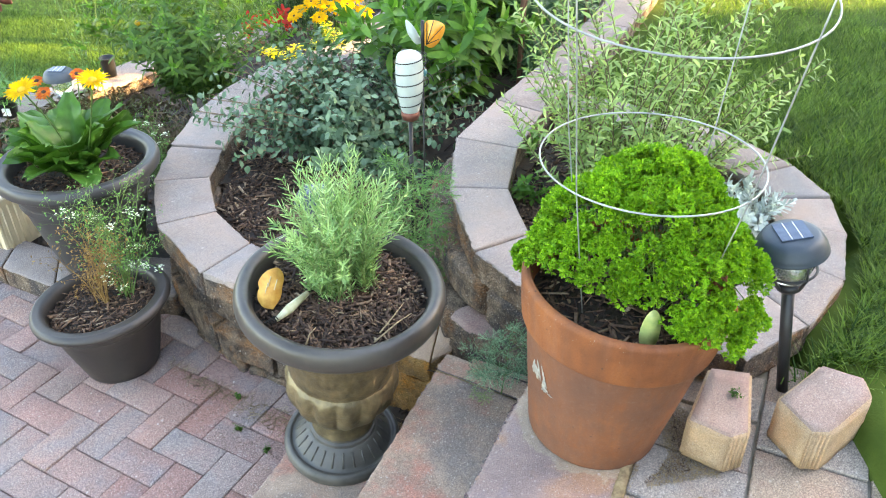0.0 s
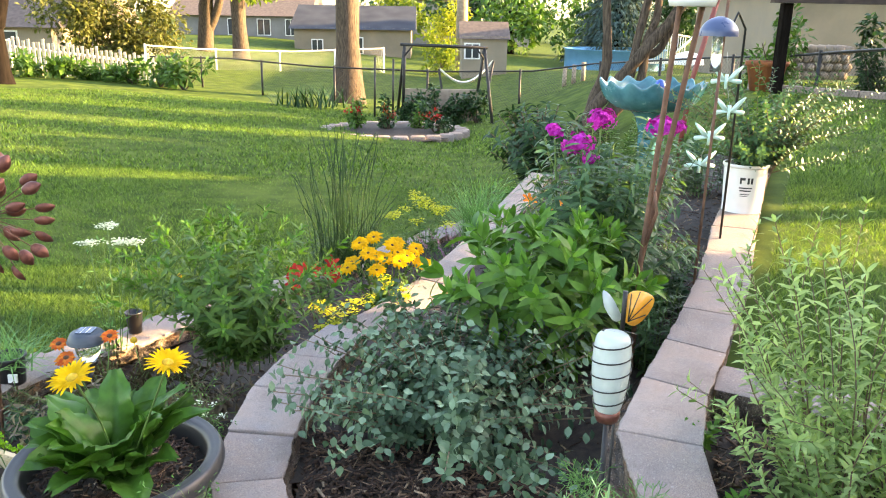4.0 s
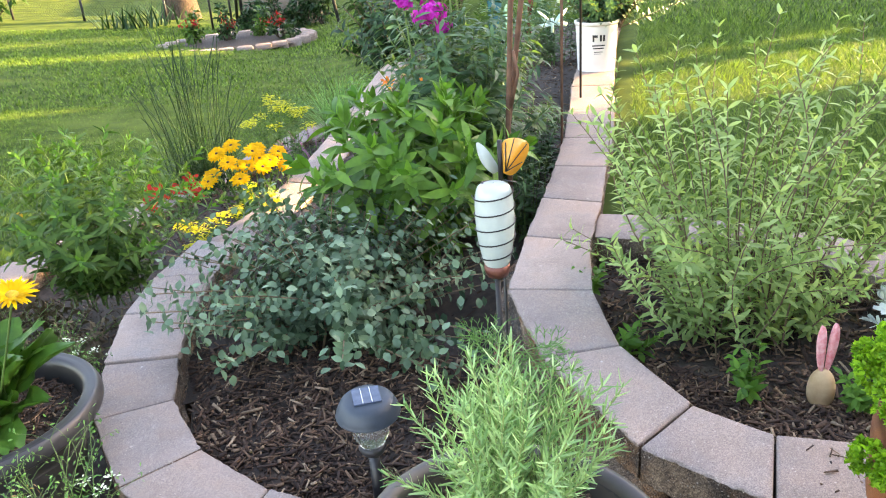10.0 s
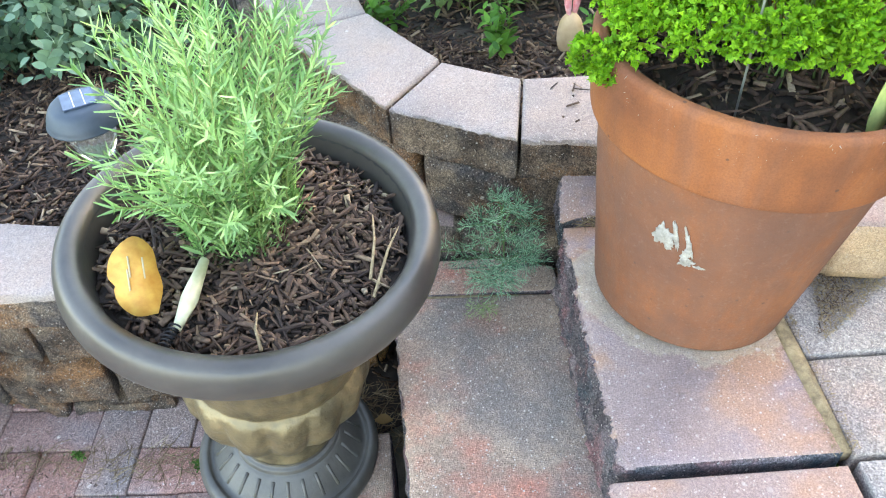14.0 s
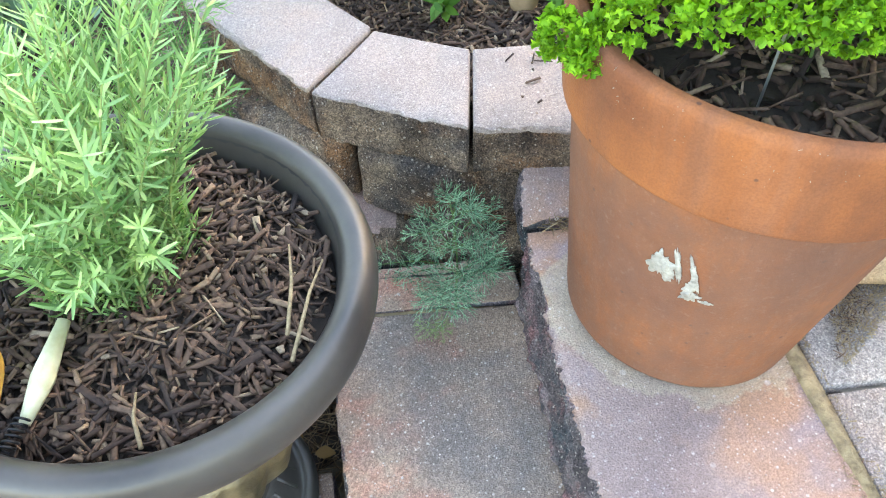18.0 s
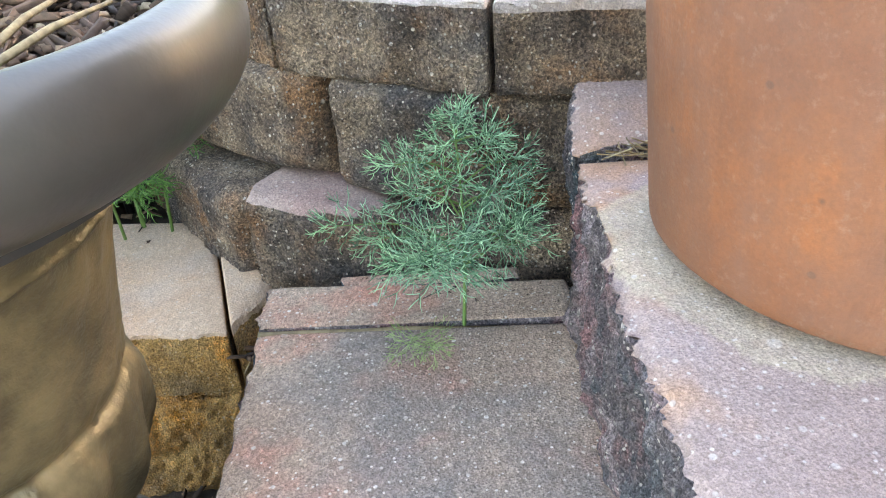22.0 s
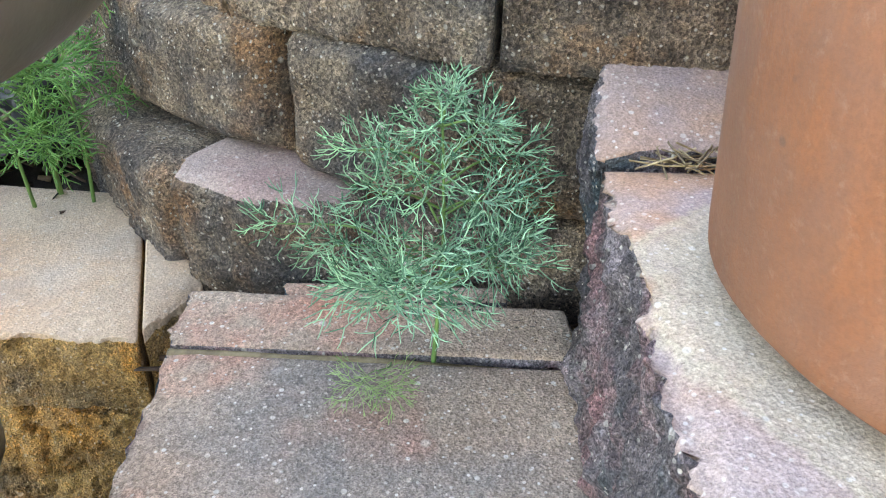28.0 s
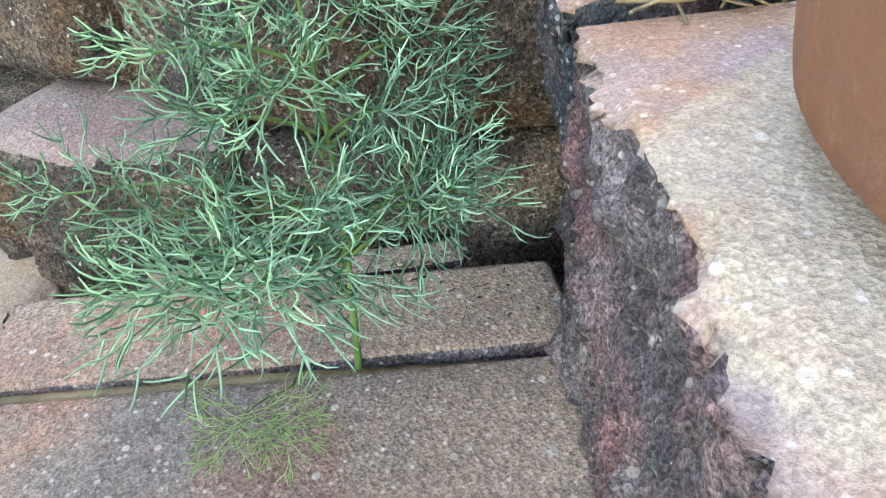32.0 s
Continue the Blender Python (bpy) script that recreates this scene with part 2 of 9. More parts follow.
def by_island(name, stops, rough=0.85, fine=220.0, bump=0.4):
    """Chips and bits: a colour for each piece, with grain."""
    m, nt, b = nodes_of(name)
    g = nt.nodes.new("ShaderNodeNewGeometry")
    c = ramp(nt, g.outputs["Random Per Island"], stops)
    n = noise_tex(nt, g.outputs["Position"], fine, 3)
    c = mixed(nt, "MULTIPLY", 0.8, c, ramp(nt, n, [(0.3, (0.45, 0.43, 0.42)), (0.7, (1.1, 1.1, 1.1))]))
    nt.links.new(c, b.inputs["Base Color"])
    b.inputs["Roughness"].default_value = rough
    bump_to(nt, b, n, bump, 0.002)
    return m


ORANGE, PINK, BLUE, MOSS = (0.42, 0.21, 0.075), (0.40, 0.235, 0.19), (0.17, 0.21, 0.225), (0.085, 0.075, 0.06)
PAVER = stone("paver_concrete", (0.25, 0.17, 0.145), (0.36, 0.245, 0.205), (0.44, 0.32, 0.27), (0.42, 0.22, 0.18), (0.25, 0.26, 0.27), coarse=6.0, tint=0.45, specks=0.9, patch=0.5, patch_scale=6.0, grit=0.85, grain=0.55, hues=[(0.46, 0.19, 0.14), (0.42, 0.25, 0.20), (0.29, 0.265, 0.25), (0.44, 0.27, 0.215), (0.38, 0.25, 0.22), (0.46, 0.18, 0.13)])
TREAD = stone("step_concrete", (0.25, 0.18, 0.145), (0.42, 0.29, 0.215), (0.54, 0.39, 0.285), (0.58, 0.225, 0.155), (0.25, 0.21, 0.185), coarse=5.0, tint=0.12, specks=0.95, bump=0.9, grit=0.62, patch=0.85, patch_scale=6.0, grain=0.34)
LANDSTONE = stone("landing_concrete", (0.24, 0.19, 0.15), (0.34, 0.26, 0.20), (0.42, 0.33, 0.25), (0.40, 0.25, 0.19), (0.25, 0.25, 0.25), coarse=6.0, tint=0.4, specks=0.6, grit=0.7, patch=0.5, patch_scale=7.0, hues=[(0.36, 0.25, 0.19), (0.40, 0.31, 0.23), (0.28, 0.27, 0.27), (0.38, 0.28, 0.20)])
TREADSTAIN = stone("water_marked_step_concrete", (0.235, 0.17, 0.155), (0.33, 0.235, 0.205), (0.41, 0.295, 0.255), (0.43, 0.24, 0.15), (0.27, 0.22, 0.235), coarse=6.0, tint=0.1, specks=0.6, bump=0.55, grit=0.38, patch=0.7, patch_scale=7.0, grain=0.2, stain=(0.323, 1.204, 0.136, 0.160, (0.43, 0.35, 0.245)))
RISER = stone("split_step_face", (0.060, 0.055, 0.060), (0.20, 0.165, 0.17), (0.45, 0.36, 0.37), (0.40, 0.20, 0.20), (0.045, 0.095, 0.115), coarse=14.0, tint=0.1, depth=0.012, specks=0.9, bump=1.0, grit=0.8, patch=0.8, patch_scale=13.0, grain=0.6)
CAPSTONE = stone("cap_concrete", (0.235, 0.185, 0.16), (0.31, 0.248, 0.215), (0.375, 0.305, 0.262), (0.35, 0.24, 0.185), (0.25, 0.245, 0.245), coarse=4.0, tint=0.3, specks=0.5, bump=0.35, grit=0.5, patch=0.6, patch_scale=4.0, grain=0.25)
ROCKFACE = stone("split_face_concrete", (0.065, 0.048, 0.038), (0.225, 0.162, 0.12), (0.42, 0.31, 0.22), (0.38, 0.175, 0.068), (0.095, 0.092, 0.095), coarse=18.0, tint=0.3, depth=0.013, specks=0.95, bump=1.0, grit=0.85, patch=0.8, patch_scale=8.0, grain=0.75)
TANBLOCK = stone("tan_block_concrete", (0.42, 0.275, 0.185), (0.54, 0.37, 0.25), (0.62, 0.44, 0.31), (0.58, 0.33, 0.19), (0.44, 0.38, 0.33), coarse=7.0, tint=0.15, specks=0.4, grit=0.3, patch=0.5, patch_scale=6.0, grain=0.22)
ORANGEROCK = stone("orange_split_face", (0.26, 0.16, 0.07), (0.56, 0.32, 0.12), (0.72, 0.44, 0.18), (0.78, 0.33, 0.06), (0.24, 0.17, 0.11), coarse=14.0, tint=0.3, depth=0.010, specks=0.5, bump=1.0, grit=0.7, patch=0.85, patch_scale=10.0, grain=0.45)
PINKTOP = stone("pink_block_top", (0.27, 0.19, 0.16), (0.35, 0.245, 0.205), (0.42, 0.30, 0.25), (0.42, 0.22, 0.19), (0.33, 0.28, 0.25), coarse=7.0, tint=0.15, specks=0.45, grit=0.5, patch=0.5, patch_scale=6.0, grain=0.25)
OCHRE = stone("ochre_block_side", (0.36, 0.235, 0.14), (0.46, 0.31, 0.185), (0.54, 0.38, 0.24), (0.50, 0.28, 0.15), (0.37, 0.27, 0.18), coarse=9.0, tint=0.15, specks=0.3, grit=0.45, patch=0.6, patch_scale=8.0, grain=0.25)
SAND = plain("joint_sand", (0.14, 0.12, 0.095), (0.28, 0.24, 0.18), 30, 0.95, bump=0.8, bscale=300)
DRYSAND = plain("dry_tan_sand", (0.20, 0.14, 0.075), (0.42, 0.31, 0.17), 90, 0.95, bump=1.0, bscale=400)
SOIL = plain("dark_soil", (0.022, 0.016, 0.012), (0.06, 0.043, 0.032), 40, 0.95, bump=1.0, bscale=120)
MULCH = by_island("bark_mulch", [(0, (0.026, 0.014, 0.009)), (0.45, (0.085, 0.046, 0.028)), (0.8, (0.165, 0.094, 0.056)), (0.93, (0.27, 0.17, 0.10)), (1, (0.42, 0.31, 0.20))])
GRASSBASE = plain("lawn_turf", (0.028, 0.055, 0.010), (0.095, 0.135, 0.025), 3.0, 0.95, bump=1.0, bscale=160, detail=9, spec=0.05)
GRASS = leafy("grass_blades", (0.016, 0.056, 0.008), (0.20, 0.315, 0.06), 0.5, 0.4, scale=6.0)
TERRACOTTA = clay("terracotta")
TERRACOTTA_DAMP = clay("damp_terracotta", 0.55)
URNBODY = plain("bronze_resin", (0.10, 0.078, 0.043), (0.265, 0.200, 0.105), 26, 0.42, 0.5, bump=0.9, bscale=48)
URNTOP = plain("satin_bronze_resin", (0.052, 0.046, 0.041), (0.092, 0.080, 0.068), 9, 0.38, 0.25, bump=0.25, bscale=25, spec=0.5)
URNFOOT = plain("grey_bronze_resin", (0.060, 0.055, 0.046), (0.115, 0.104, 0.085), 14, 0.45, bump=0.4, bscale=60)
URNRIM = plain("slate_resin", (0.024, 0.024, 0.026), (0.050, 0.047, 0.045), 6, 0.42, bump=0.06, bscale=40)
DARKPOT = plain("dark_resin", (0.022, 0.019, 0.018), (0.055, 0.045, 0.038), 8, 0.45, bump=0.2, bscale=50)
CREAM = plain("cream_resin", (0.55, 0.45, 0.29), (0.66, 0.55, 0.37), 8, 0.6, bump=0.15)
BLACK = plain("black_plastic", (0.012, 0.012, 0.013), (0.025, 0.025, 0.027), 10, 0.4)
IRON = plain("black_iron", (0.012, 0.012, 0.013), (0.03, 0.028, 0.026), 20, 0.5, 0.3)
RUST = plain("rusty_rod", (0.10, 0.045, 0.026), (0.20, 0.10, 0.06), 30, 0.7, 0.2, 0.3)
COPPER = plain("aged_copper", (0.10, 0.034, 0.025), (0.23, 0.085, 0.06), 40, 0.45, 0.55, 0.2)
GALV = plain("galvanised_wire", (0.26, 0.27, 0.25), (0.42, 0.43, 0.40), 30, 0.5, 0.5)
WHITEPAINT = plain("white_paint", (0.66, 0.65, 0.60), (0.80, 0.79, 0.75), 6, 0.6)
OLDPAINT = plain("weathered_white_paint", (0.36, 0.32, 0.25), (0.60, 0.56, 0.47), 9, 0.8, bump=0.3)
WHITEPOT = plain("white_plastic", (0.70, 0.67, 0.62), (0.80, 0.78, 0.74), 5, 0.4)
# ---- mesh helpers ----
class Geo:
    """Collects vertices and quads."""

    def __init__(self):
        self.v, self.f, self.n = [], [], 0

    def add(self, v, f):
        v, f = np.asarray(v, float).reshape(-1, 3), np.asarray(f, int).reshape(-1, 4)
        self.v.append(v)
        self.f.append(f + self.n)
        self.n += len(v)
        return self

    def mesh(self, name, smooth=True):
        v, f = np.concatenate(self.v), np.concatenate(self.f)
        me = bpy.data.meshes.new(name)
        me.vertices.add(len(v))
        me.vertices.foreach_set("co", v.ravel())
        me.loops.add(f.size)
        me.loops.foreach_set("vertex_index", f.ravel().astype(np.int32))
        me.polygons.add(len(f))
        me.polygons.foreach_set("loop_start", np.arange(0, f.size, 4, dtype=np.int32))
        me.update(calc_edges=True)
        me.validate()
        if smooth:
            me.shade_smooth()
        return me


def part(name, geo, material, parent=None, label="", smooth=True):
    """One mesh object under a thing or a part."""
    if isinstance(geo, Geo):
        me = geo.mesh(name, smooth)
    elif isinstance(geo, bmesh.types.BMesh):
        me = bpy.data.meshes.new(name)
        geo.to_mesh(me)
        geo.free()
        if smooth:
            me.shade_smooth()
    else:
        me = geo
    if not me.materials:
        me.materials.append(material)
    ob = new(name, me)
    ob.parent = parent
    if name in ("foliage", "twigs", "blades", "needles", "stem_leaves", "flower_spikes", "stalks", "threads", "soil_crumbs", "shoot"):
        tagged(ob, kind="stuff")
    if label:
        tagged(ob, label)
    return ob


def thing(name, label, category, group="", kind="", at=(0, 0, 0), turn=(0, 0, 0)):
    ob = new(name)
    ob.empty_display_size = 0.05
    ob.matrix_world = pose(*at, *turn)
    return tagged(ob, label, category, group, kind)


def unit(a):
    a = np.asarray(a, float)
    return a / np.maximum(np.linalg.norm(a, axis=-1, keepdims=True), 1e-9)


def leaves(B, D, N, L, W, prof=(0.15, 0.8, 1.0, 0.7, 0.08), bend=0.25, fold=0.15, wave=0.0, rng=None):
    """Leaf blades: base, way, upper side, length, width; three points across, bent down towards the tip."""
    B, D, N = np.asarray(B, float), unit(D), np.asarray(N, float)
    n, k = len(B), len(prof)
    L, W, bend = np.broadcast_to(L, n)[:, None], np.broadcast_to(W, n)[:, None], np.broadcast_to(bend, n)[:, None]
    S = unit(np.cross(D, N))
    N = np.cross(S, D)
    rows = []
    for i, p in enumerate(prof):
        s = i / (k - 1)
        c = B + D * L * (s - 0.25 * bend * s * s) - N * (bend * L * s * s)
        w = W * p * 0.5
        dz = 0.0
        if wave and rng is not None:
            dz = (rng.random((n, 1)) - 0.5) * wave * W
        rows += [c - S * w + N * (fold * w + dz), c, c + S * w + N * (fold * w - dz)]
    V = np.stack(rows, 1)
    f = []
    for i in range(k - 1):
        a = 3 * i
        f += [[a, a + 1, a + 4, a + 3], [a + 1, a + 2, a + 5, a + 4]]
    F = (np.array(f)[None] + (np.arange(n) * 3 * k)[:, None, None]).reshape(-1, 4)
    return V.reshape(-1, 3), F


def blades(B, D, S, L, W, k=3, bend=0.4):
    """Narrow flat blades: two points across."""
    B, D = np.asarray(B, float), unit(D)
    n = len(B)
    S = unit(S)
    L, W, bend = np.broadcast_to(L, n)[:, None], np.broadcast_to(W, n)[:, None], np.broadcast_to(bend, n)[:, None]
    Nn = np.cross(S, D)
    rows = []
    for i in range(k):
        s = i / (k - 1)
        c = B + D * L * s - Nn * bend * L * s * s
        w = W * 0.5 * (1 - 0.92 * s ** 1.5)
        rows += [c - S * w, c + S * w]
    V = np.stack(rows, 1)
    f = [[2 * i, 2 * i + 1, 2 * i + 3, 2 * i + 2] for i in range(k - 1)]
    F = (np.array(f)[None] + (np.arange(n) * 2 * k)[:, None, None]).reshape(-1, 4)
    return V.reshape(-1, 3), F


def tubes(P, R, sides=4):
    """Round rods along paths P (n, k, 3) with radii R (n, k)."""
    P = np.asarray(P, float)
    if P.ndim == 2:
        P = P[None]
    n, k, _ = P.shape
    R = np.broadcast_to(np.asarray(R, float), (n, k))
    T = unit(np.gradient(P, axis=1))
    ref = np.where(np.abs(T[..., 2:3]) > 0.9, np.array([1.0, 0, 0]), np.array([0, 0, 1.0]))
    ref = np.broadcast_to(ref[:, :1], T.shape)
    A = unit(np.cross(T, ref))
    C = np.cross(T, A)
    ang = np.arange(sides) * 2 * np.pi / sides
    ring = P[:, :, None] + R[:, :, None, None] * (A[:, :, None] * np.cos(ang)[:, None] + C[:, :, None] * np.sin(ang)[:, None])
    V = ring.reshape(-1, 3)
    i, j = np.meshgrid(np.arange(k - 1), np.arange(sides), indexing="ij")
    q = np.stack([i * sides + j, i * sides + (j + 1) % sides, (i + 1) * sides + (j + 1) % sides, (i + 1) * sides + j], -1).reshape(-1, 4)
    F = (q[None] + (np.arange(n) * k * sides)[:, None, None]).reshape(-1, 4)
    return V, F


def rod(points, r, sides=8, caps=True):
    """A single rod through points, closed at both ends."""
    p = np.asarray(points, float)
    r = np.broadcast_to(np.asarray(r, float), len(p)).copy()
    if caps:
        d0, d1 = unit(p[1] - p[0]), unit(p[-1] - p[-2])
        p = np.concatenate([[p[0] - d0 * 1e-4], p, [p[-1] + d1 * 1e-4]])
        r = np.concatenate([[1e-5], r, [1e-5]])
    return tubes(p[None], r[None], sides)


def lathe(profile, seg=48, wobble=None):
    """Turned shape from (radius, height) pairs; wobble(angle, i) gives a factor on the radius."""
    pr = np.asarray(profile, float)
    a = np.arange(seg) * 2 * np.pi / seg
    V = np.empty((len(pr), seg, 3))
    for i, (r, z) in enumerate(pr):
        rr = r * (np.ones(seg) if wobble is None else wobble(a, i, z))
        V[i, :, 0], V[i, :, 1], V[i, :, 2] = rr * np.cos(a), rr * np.sin(a), z
    i, j = np.meshgrid(np.arange(len(pr) - 1), np.arange(seg), indexing="ij")
    F = np.stack([i * seg + j, i * seg + (j + 1) % seg, (i + 1) * seg + (j + 1) % seg, (i + 1) * seg + j], -1).reshape(-1, 4)
    return V.reshape(-1, 3), F


def rounded(pts, n=6):
    """Catmull-Rom through points, n steps between each two."""
    p = np.asarray(pts, float)
    q = np.concatenate([[2 * p[0] - p[1]], p, [2 * p[-1] - p[-2]]])
    out = []
    for i in range(1, len(q) - 2):
        for s in np.arange(n) / n:
            a, b, c, d = q[i - 1], q[i], q[i + 1], q[i + 2]
            out.append(0.5 * (2 * b + (c - a) * s + (2 * a - 5 * b + 4 * c - d) * s * s + (3 * b - a - 3 * c + d) * s ** 3))
    out.append(p[-1])
    return np.array(out)


def block(corners, z0, z1, nx=6, ny=4, nz=3, rough=0.0, faces=(), seed=0, bevel=0.006, top_rough=0.0008, tilt=0.0):
    """A stone with four plan corners a, b, c, d (a-b is the front), from z0 to z1. faces: sides that are split and rough
    ("f", "l", "r", "k" for front, left, right, back). Edges are rounded by bevel."""
    a, b, c, d = [np.array(p, float) for p in corners]
    ev = lambda n: np.concatenate([[0], np.linspace(0.0, 1.0, n + 1)[1:-1], [1]])
    g = Geo()
    size = [np.linalg.norm(b - a), np.linalg.norm(d - a), z1 - z0]
    rnd = random.Random(seed)
    off = Vector((rnd.random() * 50, rnd.random() * 50, rnd.random() * 50))
    mid = np.array([*((a + b + c + d) / 4), (z0 + z1) / 2])

    def grid(n):
        t = np.linspace(0, 1, n + 1)
        return t

    def place(u, v, w):
        p = (a * (1 - u) + b * u) * (1 - v) + (d * (1 - u) + c * u) * v
        return np.array([p[0], p[1], z0 + (z1 - z0) * w])

    fwd = unit(np.array([*((a + b) / 2 - (c + d) / 2), 0]))
    side = unit(np.array([*((b + c) / 2 - (a + d) / 2), 0]))

    def warp(u, v, w):
        p = place(u, v, w)
        # rounded edges: pull in where two or three sides meet
        near = [min(u, 1 - u) * size[0], min(v, 1 - v) * size[1], min(w, 1 - w) * size[2]]
        e = sorted(near)
        if e[1] < bevel:
            k = (bevel - e[1]) * 0.55
            p = p + unit(mid - p) * k
        q = Vector(p)
        lump = 0.40 * noise.noise(q * 14 + off) + 0.30 * noise.noise(q * 34 + off)
        if rough:
            lump += 0.30 * noise.noise(q * 80 + off) + 0.26 * noise.noise(q * 190 + off) + 0.18 * noise.noise(q * 420 + off)
        for key, cond, way in (("f", v < 1e-6, fwd), ("k", v > 1 - 1e-6, -fwd), ("l", u < 1e-6, -side), ("r", u > 1 - 1e-6, side)):
            if cond and key in faces:
                p = p + way * rough * lump
        if w > 1 - 1e-6:
            p[2] += top_rough * lump + tilt * (u - 0.5)
            if rough:
                edge = max([1 - c2 / 0.02 for c2, key in ((v * size[1], "f"), ((1 - v) * size[1], "k"), (u * size[0], "l"), ((1 - u) * size[0], "r")) if key in faces and c2 < 0.02] or [0])
                p[2] -= edge * rough * 0.5 * max(0.0, lump + 0.2)
        return p

    def steps(n, s):
        e = min(bevel / s, 0.2)
        return np.unique(np.concatenate([[0, e * 0.5, e], np.linspace(e, 1 - e, n + 1), [1 - e, 1 - e * 0.5, 1]]))

    U, Vv, Wt = steps(nx, size[0]), steps(ny, size[1]), steps(nz, size[2])

    def sheet(p, q, fn):
        v = np.array([fn(s, t) for s in p for t in q])
        m = len(q)
        f = [[i * m + j, (i + 1) * m + j, (i + 1) * m + j + 1, i * m + j + 1] for i in range(len(p) - 1) for j in range(m - 1)]
        g.add(v, f)

    sheet(U, Vv, lambda s, t: warp(s, t, 1.0))
    sheet(U, Wt, lambda s, t: warp(s, 0.0, t))
    sheet(U[::-1], Wt, lambda s, t: warp(s, 1.0, t))
    sheet(Vv[::-1], Wt, lambda s, t: warp(0.0, s, t))
    sheet(Vv, Wt, lambda s, t: warp(1.0, s, t))
    return g


def block_mesh(name, *args, **kw):
    """A block's mesh with its seams welded, so that it shades as one stone."""
    g = block(*args, **kw)
    bm = bmesh.new()
    v, f = np.concatenate(g.v), np.concatenate(g.f)
    vs = [bm.verts.new(p) for p in v]
    for q in f:
        try:
            bm.faces.new([vs[i] for i in q])
        except ValueError:
            pass
    bmesh.ops.remove_doubles(bm, verts=bm.verts, dist=1e-5)
    me = bpy.data.meshes.new(name)
    bm.to_mesh(me)
    bm.free()
    me.shade_smooth()
    return me


def chips(pts, size, rng, flat=0.35):
    """Shards of bark lying about at points."""
    n = len(pts)
    a = rng.random(n) * 2 * np.pi
    D = np.stack([np.cos(a), np.sin(a), rng.normal(0, flat, n)], -1)
    D = unit(D)
    S = unit(np.cross(D, np.stack([rng.normal(0, 0.5, n), rng.normal(0, 0.5, n), np.ones(n)], -1)))
    N = np.cross(S, D)
    L = size * (0.22 + 1.75 * rng.random(n) ** 2.4)[:, None]
    W = size * (0.06 + 0.27 * rng.random(n) ** 1.5)[:, None]
    T = size * (0.05 + 0.10 * rng.random(n))[:, None]
    V = []
    for sx, sy, sz in ((-1, -1, -1), (1, -.6, -1), (1, .6, -1), (-1, 1, -1), (-.9, -.8, 1), (.95, -.5, 1), (.8, .5, 1), (-1, .7, 1)):
        V.append(pts + D * L * sx * 0.5 + S * W * sy * 0.5 + N * T * sz * 0.5)
    V = np.stack(V, 1)
    f = np.array([[3, 2, 1, 0], [4, 5, 6, 7], [0, 1, 5, 4], [1, 2, 6, 5], [2, 3, 7, 6], [3, 0, 4, 7]])
    F = (f[None] + (np.arange(n) * 8)[:, None, None]).reshape(-1, 4)
    return V.reshape(-1, 3), F


def inside(poly, x, y):
    """Which points lie in the polygon."""
    poly = np.asarray(poly)
    r = np.zeros(len(x), bool)
    j = len(poly) - 1
    for i in range(len(poly)):
        xi, yi, xj, yj = *poly[i], *poly[j]
        c = ((yi > y) != (yj > y)) & (x < (xj - xi) * (y - yi) / (yj - yi + 1e-12) + xi)
        r ^= c
        j = i
    return r


def scatter(poly, n, rng):
    poly = np.asarray(poly, float)
    lo, hi = poly.min(0), poly.max(0)
    out = np.empty((0, 2))
    while len(out) < n:
        p = lo + rng.random((2 * n, 2)) * (hi - lo)
        out = np.concatenate([out, p[inside(poly, p[:, 0], p[:, 1])]])
    return out[:n]


# ---- ground ----
def ss(a, b, x):
    t = np.clip((x - a) / (b - a), 0, 1)
    return t * t * (3 - 2 * t)


def lawn_z(x, y):
    """Height of the lawn: the low side falls away ahead, the high side is level."""
    x, y = np.asarray(x, float), np.asarray(y, float)
    low = 0.02 - 0.069 * np.clip(x, -14, 0) + 0.07 * np.clip(x, 0, 12) - 0.043 * np.clip(y, -3, 26)
    low = np.where(y < 3, np.minimum(low, 0.12), low)
    s = x * 0.89 - (np.minimum(y, 8) - 3.0) * 0.46
    far = np.clip(y - 6, 0, 60)
    t = ss(-0.5 - 0.05 * far, 0.45 + 0.12 * far, s)
    high = 0.50 - 0.06 * np.clip(y - 16, 0, 30)
    return low * (1 - t) + high * t


LEFT_BED = [(-0.85, 2.2), (-1.35, 2.33), (-1.85, 2.62), (-2.15, 2.95), (-2.2, 3.5), (-1.9, 4.25), (-1.35, 5.2), (-0.75, 6.3), (0.1, 7.9), (0.6, 9.0), (0.7, 7.6), (-0.2, 5.0), (-0.75, 3.7), (-1.0, 3.0)]
MID_BED = [(0.06, 1.93), (-0.10, 2.02), (-0.30, 1.97), (-0.48, 1.98), (-0.6, 2.06), (-0.8, 2.4), (-0.85, 2.9), (-0.7, 3.6), (-0.3, 4.3), (0.5, 6.9), (1.2, 9.2), (3.2, 9.2), (1.5, 5.3), (0.45, 3.0), (0.15, 2.45), (0.12, 2.05), (0.13, 1.80)]
HERB_BED = [(0.3, 1.6), (0.22, 1.85), (0.22, 2.2), (0.4, 2.6), (0.6, 2.65), (0.85, 2.4), (1.05, 2.1), (1.0, 1.8), (0.8, 1.58), (0.6, 1.5)]
PATIO = [(-6, -3), (0.2, -3), (0.2, 1.75), (-0.9, 2.2), (-1.7, 2.42), (-2.2, 2.62), (-2.42, 2.72), (-6, 2.78)]


